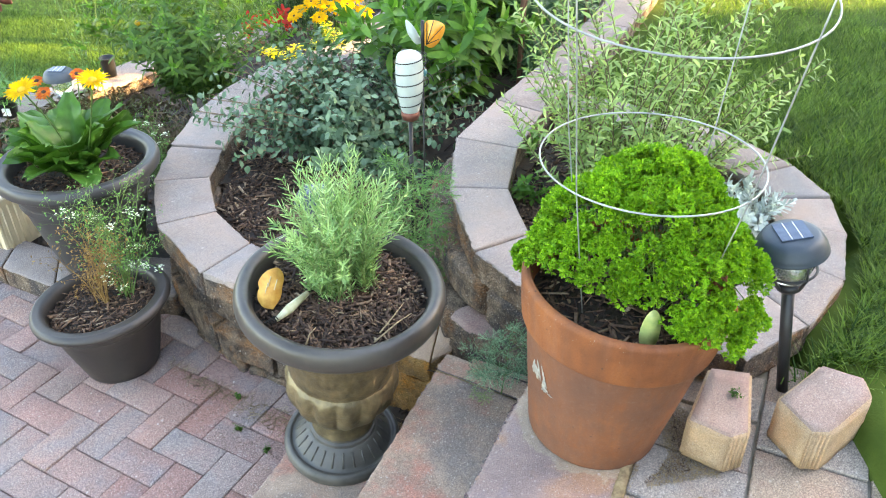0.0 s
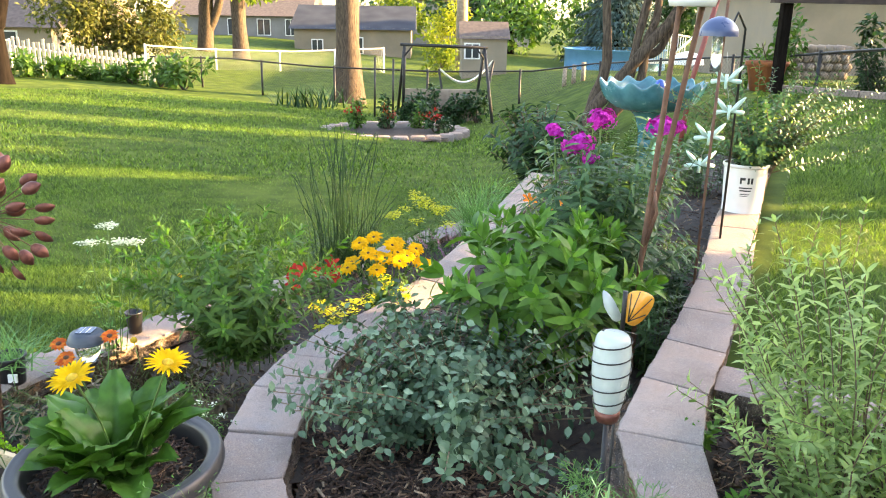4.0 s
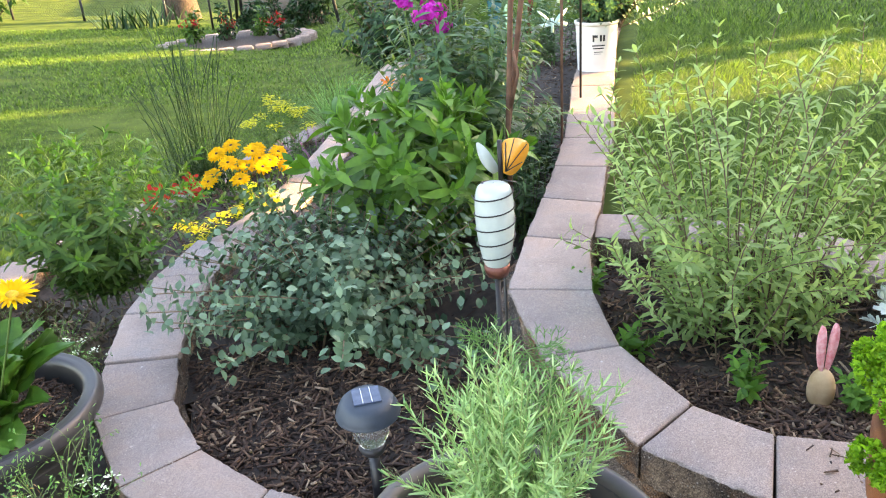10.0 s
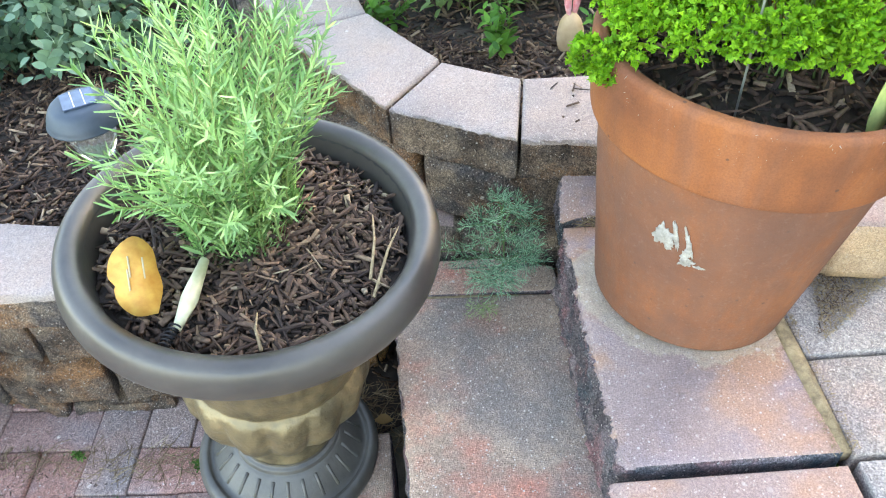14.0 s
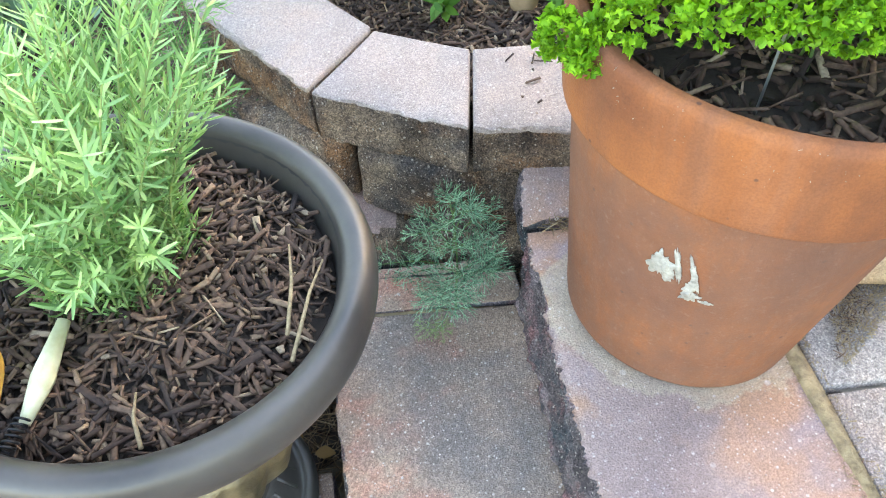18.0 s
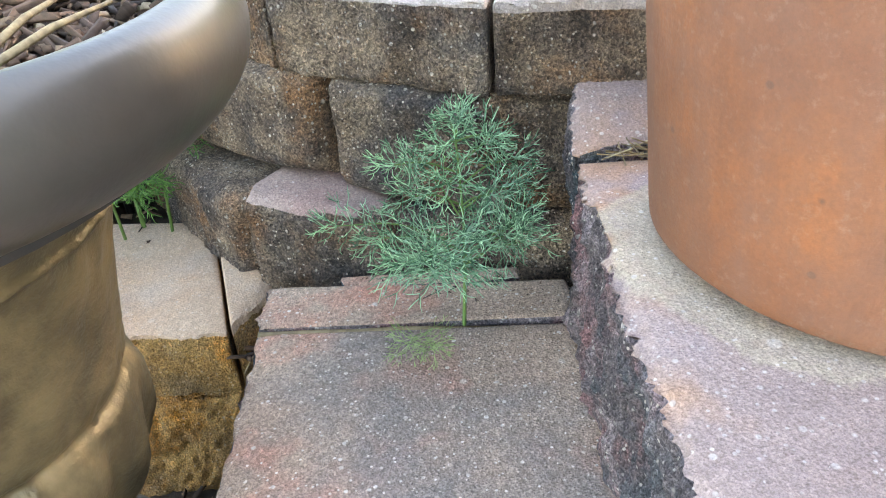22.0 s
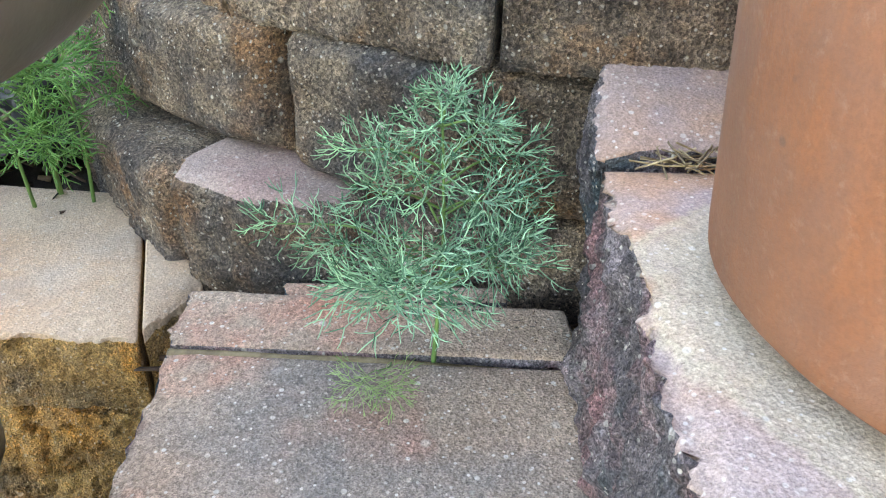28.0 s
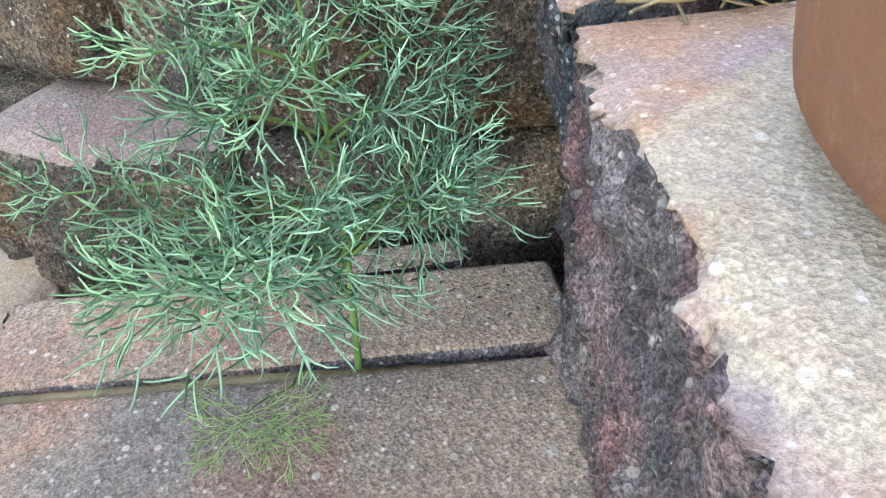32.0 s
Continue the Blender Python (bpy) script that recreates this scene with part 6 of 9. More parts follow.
def leaf_part(P, per, L, W, rng, lift=0.6, start=0.15, whorl=2, turn=1.57, prof=(0.15, 0.8, 1.0, 0.7, 0.08), bend=0.3, fold=0.2, taper=0.45, wave=0.0):
    B, T, O, q = along(P, per, rng, start, 1.0, whorl, turn)
    D = unit(T * lift + O + rng.normal(0, 0.18, B.shape))
    size = (1 - taper * q) * (0.7 + 0.5 * rng.random(len(B)))
    N = unit(T + 0.25 * rng.normal(0, 1, B.shape))
    return leaves(B, D, N, L * size, W * size, prof, bend, fold, wave, rng)


def leafy_plant(name, label, at, n, base_r, spread, height, per, L, W, mat, seed, cat="perennial", lift=0.6, whorl=2, turn=1.57, stem_r=0.003, start=0.15, bend=0.3, prof=(0.15, 0.8, 1.0, 0.7, 0.08), stem_mat=None, ellipse=(1, 1), vary=0.25, taper=0.45, tips=None, group="", sway=0.1):
    t = thing(name, label, cat, at=at, group=group)
    rng = np.random.default_rng(seed)
    P = stalks(n, base_r, spread, height, rng, ellipse=ellipse, vary=vary, sway=sway)
    for q in P:
        part("stem", Geo().add(*tubes(q[None], np.linspace(stem_r, stem_r * 0.4, P.shape[1])[None], 5)), stem_mat or STEM, t)
    part("foliage", Geo().add(*leaf_part(P, per, L, W, rng, lift, start, whorl, turn, prof, bend, taper=taper)), mat, t)
    if tips:
        Q = np.stack([P[:, -2] + (P[:, -1] - P[:, -2]) * s for s in np.linspace(0.4, 1.15, 4)], 1)
        for q in Q:
            part("shoot", Geo().add(*leaf_part(q[None], 8, L * 0.6, W * 0.8, rng, 1.6, 0.2, 2, 1.57, prof, 0.1)), tips, t)
    return t, P, rng


def daisy(parent, at, up, r, petals, mat, eye_mat, eye_r, seed, rows=1, name="flower", width=0.3, cup=0.15, stem_from=None):
    """A flower head: petals round an eye, one part with its eye as a sub-part."""
    rng = np.random.default_rng(seed)
    up = unit(up)
    ref = np.array([1.0, 0, 0]) if abs(up[0]) < 0.8 else np.array([0, 1.0, 0])
    A = unit(np.cross(up, ref))
    C = np.cross(up, A)
    g = Geo()
    for q in range(rows):
        a = (np.arange(petals) + 0.5 * q) * 2 * np.pi / petals + rng.normal(0, 0.06, petals)
        o = A * np.cos(a)[:, None] + C * np.sin(a)[:, None]
        g.add(*leaves(np.array(at) + o * eye_r * 0.6, o + up * (cup + 0.25 * q) + rng.normal(0, .06, o.shape), np.tile(up, (petals, 1)), (r - eye_r * 0.6) * (1 - 0.22 * q) * (0.9 + 0.2 * rng.random(petals)), r * width, (0.35, 0.9, 1.0, 0.85, 0.3), 0.18, 0.25))
    f = part(name, g, mat, parent)
    V, F = lathe([(1e-4, eye_r * 0.5), (eye_r * 0.6, eye_r * 0.42), (eye_r, 0.0), (eye_r * 0.8, -eye_r * 0.4)], 12)
    V = np.array(at) + V[:, :1] * A + V[:, 1:2] * C + V[:, 2:3] * up
    part("eye", Geo().add(V, F), eye_mat, f)
    if stem_from is not None:
        p = rounded([stem_from, (np.array(stem_from) + at) / 2 + (0.01, 0, 0.02), np.array(at) - up * eye_r * 0.3], 4)
        part("flower_stem", Geo().add(*tubes(p[None], 0.0025, 6)), STEM, parent)
    return f


# rosemary in the urn
STEMPALE = plain("pale_green_stem", (0.20, 0.27, 0.09), (0.32, 0.38, 0.14), 30, 0.6)
leafy_plant("rosemary", "bushy upright grey-green rosemary growing in the urn", (-0.238, 1.468, 0.612), 78, 0.082, 0.164, 0.362, 88, 0.030, 0.0037, F_LAV, 21, "herb", 0.95, 4, 0.8, 0.0017, 0.04, -0.10, (0.55, 1.0, 0.95, 0.45), STEMPALE, (1, 1), 0.42, 0.25, sway=0.12)


# parsley in the terracotta pot: sprays of small ruffled leaflets on stalks
def parsley(name, label, at, n, spread, height, seed, leaf=0.012, per=46, crown_r=0.05, droop=0.12, mat=None, ellipse=(1, 1), spill=(0, 0), bare=None):
    """bare: the side left open, where the soil shows; spill: the side over which the outer sprays hang."""
    t = thing(name, label, "herb", at=at)
    rng = np.random.default_rng(seed)
    a = np.arange(n) * 2.39996 + rng.normal(0, 0.12, n)
    q = np.clip(np.sqrt((np.arange(n) + 0.5) / n) + rng.normal(0, 0.035, n), 0.03, 1.08)
    d = np.stack([np.cos(a) * ellipse[0], np.sin(a) * ellipse[1], 0 * a], -1)
    if bare:
        keep = (d[:, 0] * bare[0] + d[:, 1] * bare[1]) * q < 0.93
        a, q, d = a[keep], q[keep], d[keep]
        a, q = np.append(a, [3.05, 3.35, -1.45]), np.append(q, [1.12, 1.0, 0.95])
        d = np.stack([np.cos(a), np.sin(a), 0 * a], -1)
        n = len(a)
    q = np.minimum(q, 1.12 if bare is None else np.where(d[:, 0] > 0.5, 0.97, 1.12))
    hang = np.clip(d[:, 0] * spill[0] + d[:, 1] * spill[1], 0, None) * q ** 3
    top = d * (q * spread)[:, None] + np.stack([0 * a, 0 * a, height * (1 - 0.62 * q ** 2) - droop * q ** 3 - hang + rng.normal(0, 0.014, n)], -1)
    s = np.linspace(0, 1, 6)[None, :, None]
    B = np.stack([0.10 * np.sqrt(rng.random(n)) * np.cos(a * 3.7), 0.10 * np.sqrt(rng.random(n)) * np.sin(a * 3.7), 0 * a], -1)
    P = B[:, None] * (1 - s) + top[:, None] * s + np.array([0, 0, 1.0]) * (np.sin(np.pi * s) * 0.05)
    for p in P:
        part("stalk", Geo().add(*tubes(p[None], np.linspace(0.0017, 0.0009, 6)[None], 5)), STEM, t)
    g = Geo()
    up = unit(d * (0.3 + q)[:, None] + np.array([0, 0, 0.75]))
    k = n * per
    idx = np.repeat(np.arange(n), per)
    # each spray is a ruffled dome of three to five knots, open underneath
    knots = 5
    kn = unit(rng.normal(0, 1, (n, knots, 3)) * (1, 1, 0.35))
    kn = kn - up[:, None] * (kn * up[:, None]).sum(-1, keepdims=True) * 0.8
    size = crown_r * (0.75 + 0.5 * rng.random(n))
    which = rng.integers(0, knots, k)
    u = unit(unit(rng.normal(0, 1, (k, 3))) + up[idx] * 0.75)
    C = top[idx] + kn[idx, which] * (size[idx] * 0.62)[:, None] + u * (size[idx] * 0.52 * (0.70 + 0.30 * rng.random(k)))[:, None]
    for lobe in (-1, 0, 1):
        D = unit(u + rng.normal(0, 0.45, (k, 3)) + lobe * 0.8 * unit(np.cross(u, rng.normal(0, 1, (k, 3)))))
        N = unit(rng.normal(0, 1.0, (k, 3)) + up[idx] * 0.5)
        g.add(*leaves(C, D, N, leaf * (0.7 + 0.6 * rng.random(k)), leaf * 0.9, (0.3, 1.0, 0.75, 0.9), -0.45, 0.9, 1.1, rng))
    part("foliage", g, mat or F_PARS, t)
    return t


parsley("curly_parsley", "bright green curly parsley spilling over the terracotta pot", (0.405, 1.240, 0.80), 74, 0.215, 0.235, 31, 0.0062, 215, 0.043, 0.0, None, (1, 1), (0.16, -0.02), (-0.62, -0.78))


# feathery herbs
def feathery(name, label, at, top, fronds, seed, mat, r=0.0004, stem_r=0.0018, cat="herb"):
    """A plant of finely cut leaves. fronds: (height on the stem, end of the leaf, size): each leaf is a stalk whose end bears
    pairs of side ribs, and every rib splits twice into fine threads."""
    t = thing(name, label, cat, at=at)
    rng = np.random.default_rng(seed)
    at, top = np.array(at), np.array(top, float) - at
    part("stem", Geo().add(*tubes(rounded([(0, 0, 0), top * 0.5 + (0.003, -0.002, 0), top], 6)[None], np.linspace(stem_r, stem_r * 0.45, 13)[None], 6)), STEM, t)
    for h, end, size in fronds:
        p0, p1 = top * h, np.array(end, float) - at
        way = unit(p1 - p0)
        reach = np.linalg.norm(p1 - p0)
        stalk = rounded([p0, p0 + (p1 - p0) * 0.5 + (0, 0, 0.10 * reach), p1], 5)
        part("leaf_stalk", Geo().add(*tubes(stalk[None], np.linspace(stem_r * 0.55, stem_r * 0.3, len(stalk))[None], 5)), STEM, t)
        paths, radii = [], []

        def split(c, d, length, level, wide):
            e = c + d * length + rng.normal(0, 0.04, 3) * length
            bow = rng.normal(0, 0.07, 3) * length + (0, 0, -0.05 * length)
            paths.append(np.array([c, c * 0.65 + e * 0.35 + bow * 0.9, c * 0.3 + e * 0.7 + bow, e]))
            radii.append(r * np.array([1.25, 1.1, 1.0, 0.9 if level else 0.5]))
            if level:
                axis = unit(np.cross(d, rng.normal(0, 1, 3)))
                for sg in (-1, 1) if rng.random() < 0.75 else (-1, 0, 1):
                    split(e, unit(d + axis * sg * wide + rng.normal(0, 0.16, 3)), length * (0.62 + 0.4 * rng.random()), level - 1, wide * 0.9)

        side = unit(np.cross(way, (0, 0, 1.0)) + rng.normal(0, 0.05, 3))
        up = np.cross(side, way)
        pairs = 4
        for k in range(pairs):
            q = 0.62 + 0.38 * k / (pairs - 1)
            c = p0 + (p1 - p0) * q + (0, 0, 0.10 * reach * math.sin(math.pi * q))
            for sg in (-1, 1):
                for lift in (-0.35, 0.6):
                    split(c, unit(way * (0.15 + 0.5 * k / pairs) + side * sg * (1.0 - 0.2 * k / pairs) + up * lift + rng.normal(0, 0.22, 3)), size * (0.38 + 0.20 * rng.random()) * (1 - 0.10 * k), 2, 0.55)
        for lift in (-0.6, -0.2, 0.2, 0.7):
            split(p1, unit(way + up * lift + rng.normal(0, 0.25, 3)), size * 0.42, 2, 0.55)
        part("foliage", Geo().add(*tubes(np.array(paths), np.array(radii), 3)), mat, t)
    return t


DILL_FRONDS = [
    (1.0, (0.17, 1.468, 0.487), 0.02), (0.97, (0.146, 1.454, 0.471), 0.024), (0.97, (0.193, 1.461, 0.466), 0.025), (0.95, (0.178, 1.506, 0.469), 0.022),
    (0.82, (0.11, 1.474, 0.458), 0.026), (0.8, (0.2, 1.484, 0.451), 0.028), (0.8, (0.138, 1.431, 0.449), 0.028), (0.74, (0.224, 1.476, 0.433), 0.029),
    (0.66, (0.118, 1.456, 0.435), 0.03), (0.64, (0.176, 1.434, 0.429), 0.03), (0.62, (0.216, 1.458, 0.416), 0.03), (0.6, (0.148, 1.506, 0.433), 0.03),
    (0.45, (0.062, 1.496, 0.406), 0.028), (0.42, (0.088, 1.461, 0.403), 0.03), (0.36, (0.092, 1.39, 0.416), 0.038), (0.34, (0.11, 1.402, 0.412), 0.036),
    (0.36, (0.188, 1.426, 0.398), 0.036), (0.34, (0.176, 1.411, 0.402), 0.034), (0.33, (0.1, 1.384, 0.41), 0.036), (0.33, (0.084, 1.406, 0.408), 0.034),
    (0.3, (0.116, 1.39, 0.402), 0.034), (0.33, (0.2, 1.438, 0.395), 0.034), (0.32, (0.188, 1.408, 0.393), 0.03), (0.45, (0.136, 1.404, 0.42), 0.03)]
DILL_LIGHT = leafy("young_dill_threads", (0.20, 0.30, 0.10), (0.42, 0.53, 0.24), 0.5, 0.2, scale=28)
feathery("dill", "small feathery blue-green dill plant growing from a crack in the step", (0.148, 1.443, 0.302), (0.164, 1.468, 0.472), DILL_FRONDS, 41, F_DILL, 0.00038)
feathery("dill_seedling", "wilted yellow-green dill seedling lying on the step", (0.120, 1.452, 0.304), (0.104, 1.440, 0.312), [(0.9, (0.086, 1.422, 0.320), 0.024), (0.9, (0.104, 1.414, 0.316), 0.022)], 44, DILL_LIGHT, 0.00022, 0.0008)
FENN_FRONDS = [(0.10 + 0.037 * k, (-0.085 + (0.085 + 0.02 * math.sin(k)) * math.cos(k * 2.3), 1.915 + 0.085 * math.sin(k * 2.3), 0.32 + 0.0155 * k + 0.02 * math.sin(k * 1.7)), 0.050) for k in range(25)]
feathery("fennel", "feathery green fennel at the corner of the raised bed", (-0.08, 1.90, 0.245), (-0.085, 1.92, 0.70), FENN_FRONDS, 43, F_FENN, 0.0007, 0.0035)
for dx, dy in ((-0.035, -0.02), (0.02, -0.03)):
    feathery("fennel", "young feathery fennel shoot beside the wall end", (-0.07 + dx, 1.90 + dy, 0.245), (-0.072 + 1.3 * dx, 1.90 + 1.3 * dy, 0.40), [(0.4 + 0.1 * k, (-0.072 + 1.3 * dx + 0.05 * math.cos(k * 2.1), 1.90 + 1.3 * dy + 0.05 * math.sin(k * 2.1), 0.31 + 0.02 * k), 0.032) for k in range(6)], 46 + int(dx * 100), F_FENN, 0.0006, 0.0024)

# rose bush
rose, P, rg = leafy_plant("rose_bush", "spreading rose bush with blue-green leaves over the mulch", (-0.36, 2.86, 0.27), 110, 0.18, 0.62, 0.44, 46, 0.038, 0.021, F_ROSE, 51, "rose bush", 0.35, 3, 2.1, 0.004, 0.2, 0.25, (0.2, 0.9, 1.0, 0.75, 0.12), STEMW, (0.95, 1.15), 0.5, 0.25, sway=0.35)
B, T, O, q = along(P, 24, rg, 0.25, 1.0, 3, 2.0)
part("foliage", Geo().add(*leaves(B + O * 0.035 + rg.normal(0, 0.02, B.shape), O + rg.normal(0, 0.5, B.shape), np.tile([0, 0, 1.0], (len(B), 1)) + rg.normal(0, .35, B.shape), 0.030, 0.021, (0.2, 1.0, 0.9, 0.1), 0.2, 0.15)), F_ROSE, rose)
# bushy perennial with fresh tips
leafy_plant("tall_perennial", "bushy perennial with broad fresh green pointed leaves", (-0.02, 3.34, 0.28), 44, 0.16, 0.43, 0.62, 26, 0.165, 0.046, F_LIME, 53, "perennial", 0.55, 2, 1.57, 0.004, 0.15, 0.35, tips=F_TIP, vary=0.2, taper=0.3)
leafy_plant("lysimachia", "leafy green perennial bush with upright pointed shoots", (-1.28, 3.85, 0.08), 66, 0.16, 0.56, 0.70, 40, 0.09, 0.022, F_MID, 55, "perennial", 0.6, 3, 1.0, 0.0035, 0.12, 0.3, tips=F_TIP, vary=0.35, taper=0.3)
# phlox
phlox, P, rg = leafy_plant("phlox", "tall phlox with narrow dark leaves and magenta flower heads", (0.30, 3.85, 0.26), 84, 0.28, 0.46, 0.98, 60, 0.10, 0.024, F_PHLOX, 57, "phlox", 0.35, 2, 1.57, 0.004, 0.08, 0.35, vary=0.35, taper=0.3, ellipse=(1, 1))
rgp = np.random.default_rng(58)
for k, (x, y, z, r) in enumerate([(0.16, 3.7, 1.10, 0.062), (0.25, 3.72, 1.20, 0.058), (0.06, 3.7, 1.155, 0.036), (0.50, 3.72, 1.17, 0.058), (0.58, 3.8, 1.16, 0.040), (0.20, 3.66, 1.05, 0.03)]):
    n = int(1050 * r)
    u = unit(rgp.normal(0, 1, (n, 3)) + (0, -0.2, 0.35))
    C = np.array([x, y, z]) - (0.30, 3.85, 0.26) + u * (r * (0.45 + 0.65 * rgp.random(n)))[:, None] * (1.1, 1.1, 0.7)
    g = Geo()
    for j in range(5):
        A = unit(np.cross(u, (0, 0.3, 1.0)))
        Cc = np.cross(u, A)
        an = j * 1.2566
        o = A * math.cos(an) + Cc * math.sin(an)
        g.add(*leaves(C, o + u * 0.25 + rgp.normal(0, 0.2, u.shape), u, 0.015, 0.0135, (0.3, 1.0, 0.9, 0.4), 0.1, 0.1))
    f = part("flower_head", g, P_MAG, phlox)
    part("flower_stem", Geo().add(*rod([np.array([x, y, z]) - (0.30, 3.85, 0.26), np.array([x * 0.8 + 0.06, y + 0.08, 0.75]) - (0.30, 3.85, 0.26)], 0.004, 6)), STEM, phlox)
leafy_plant("pale_phlox", "upright perennial with narrow leaves along the block wall", (0.62, 3.95, 0.28), 26, 0.2, 0.26, 0.42, 36, 0.075, 0.016, F_PHLOX, 59, "perennial", 0.3, 2, 1.57, 0.003, 0.1, 0.3)
leafy_plant("pale_phlox", "upright perennial with narrow leaves along the block wall", (0.42, 3.35, 0.28), 18, 0.12, 0.18, 0.36, 30, 0.075, 0.016, F_PHLOX, 60, "perennial", 0.3, 2, 1.57, 0.003, 0.1, 0.3)
leafy_plant("leafy_perennial", "mid green perennial behind the straight wall", (0.58, 5.15, 0.22), 34, 0.3, 0.42, 0.55, 30, 0.09, 0.02, F_MID, 61, "perennial", 0.4, 2, 1.57, 0.003, 0.1, 0.3)
leafy_plant("leafy_perennial", "mid green perennial beside the bird bath", (0.9, 5.7, 0.2), 34, 0.3, 0.45, 0.62, 30, 0.09, 0.02, F_PHLOX, 62, "perennial", 0.4, 2, 1.57, 0.003, 0.1, 0.3)
t, P, rg = leafy_plant("lily", "orange lily beside the straight wall", (0.16, 4.55, 0.24), 7, 0.06, 0.14, 0.52, 26, 0.08, 0.012, F_MID, 63, "lily", 0.4, 2, 1.2, 0.003, 0.1, 0.4)
for k, c in enumerate(P[:3, -1]):
    daisy(t, c, (0.1, -0.7, 0.6), 0.045, 6, P_ORANGE, C_YEYE, 0.006, 630 + k, width=0.4, cup=0.5)
# pale herb
hb, P, rg = leafy_plant("pale_herb", "tall airy herb with pale green narrow leaves", (0.60, 2.20, 0.44), 84, 0.18, 0.46, 0.80, 78, 0.042, 0.011, F_HERB, 65, "herb", 0.9, 3, 1.1, 0.0025, 0.06, 0.25, (0.3, 1.0, 0.9, 0.1), F_HERB and STEMW, (1.1, 0.9), 0.5, 0.25, sway=0.35)
for k, (x, y) in enumerate([(0.26, 2.12), (0.44, 1.90), (0.30, 2.45), (0.62, 1.78)]):
    leafy_plant("herb_shoot", "low shoot of broad light green leaves in the herb bed", (x, y, 0.46), 5, 0.02, 0.07, 0.12, 14, 0.05, 0.02, F_TIP, 66 + k, "herb", 0.6, 2, 1.57, 0.002, 0.3, 0.2, group="herb shoots")


# dusty miller: silver leaves cut into lobes
def dusty():
    t = thing("dusty_miller", "silver-white dusty miller in the herb bed", "plant", at=(0.88, 1.93, 0.46))
    rng = np.random.default_rng(71)
    P = stalks(30, 0.03, 0.13, 0.17, rng, vary=0.4)
    for q in P:
        part("stem", Geo().add(*tubes(q[None], 0.002, 5)), F_SILVER, t)
    part("foliage", Geo().add(*leaf_part(P, 30, 0.035, 0.012, rng, 0.9, 0.3, 2, 0.4, (0.5, 0.8, 1.0, 0.7), 0.1, 0.1, 0.2)), F_SILVER, t)


dusty()


def crinkled_leaf(base, way, up, length, width, rng):
    """A broad blade puckered between its side veins, with a lobed, wavy margin."""
    rows, half = 22, 4
    way = unit(way)
    side = unit(np.cross(way, up))
    up = np.cross(side, way)
    ph, droop, roll = rng.random() * 6.3, 0.20 + 0.35 * rng.random(), rng.normal(0, 0.5)
    V = []
    for i in range(rows):
        s = i / (rows - 1)
        w = width * 0.5 * (0.12 + 0.95 * max(0.0, math.sin(math.pi * min(1.0, max(0.0, (s - 0.16) / 0.86)) ** 1.25)) ** 0.7)
        w *= 1 + 0.10 * math.sin(s * 34 + ph) * (s > 0.2)
        for j in range(-half, half + 1):
            u = j / half
            vein = abs(math.sin(math.pi * (s * 7.0 - abs(u) * 0.9)))
            z = 0.30 * abs(u) * w + 0.0085 * vein * (1 - 0.3 * abs(u)) * (abs(u) > 0.1) * (s > 0.2)
            z += 0.22 * width * u * abs(u) * math.sin(s * 11 + ph + (2.0 if u > 0 else 0.0)) + roll * u * w * s
            V.append(base + way * length * (s - 0.22 * droop * s * s) - up * droop * length * s * s + side * u * w + up * z)
    m = 2 * half + 1
    F = [[i * m + j, i * m + j + 1, (i + 1) * m + j + 1, (i + 1) * m + j] for i in range(rows - 1) for j in range(m - 1)]
    return Geo().add(np.array(V), F)


# gerbera: big leaves and two yellow flowers
def gerbera():
    at = np.array([-1.240, 2.365, 0.425])
    t = thing("gerbera", "yellow gerbera daisies above broad crinkled green leaves", "gerbera", at=tuple(at))
    rng = np.random.default_rng(72)
    n = 34
    for k in range(n):
        out = (0.08 + 0.40 * (k / n) ** 0.8) * (0.8 + 0.4 * rng.random())
        o = np.array([math.cos(k * 2.4), math.sin(k * 2.4), 0.0])
        part("leaf", crinkled_leaf(o * 0.02, o * out + (0, 0, 1.0 - 0.75 * out), np.array([0, 0, 1.0]) - o * 0.7, 0.20 + 0.09 * rng.random(), 0.082 + 0.022 * rng.random(), rng), F_GERB, t)
    for k, (p, up) in enumerate([((-1.184, 2.070, 0.862), (-0.1, -0.35, 0.9)), ((-1.011, 2.140, 0.864), (0.2, -0.2, 0.95))]):
        daisy(t, np.array(p) - at, up, 0.050, 24, P_YEL, C_YEYE, 0.015, 73 + k, rows=3, width=0.15, cup=0.3, stem_from=(0.02 * k, 0, 0.02))


gerbera()


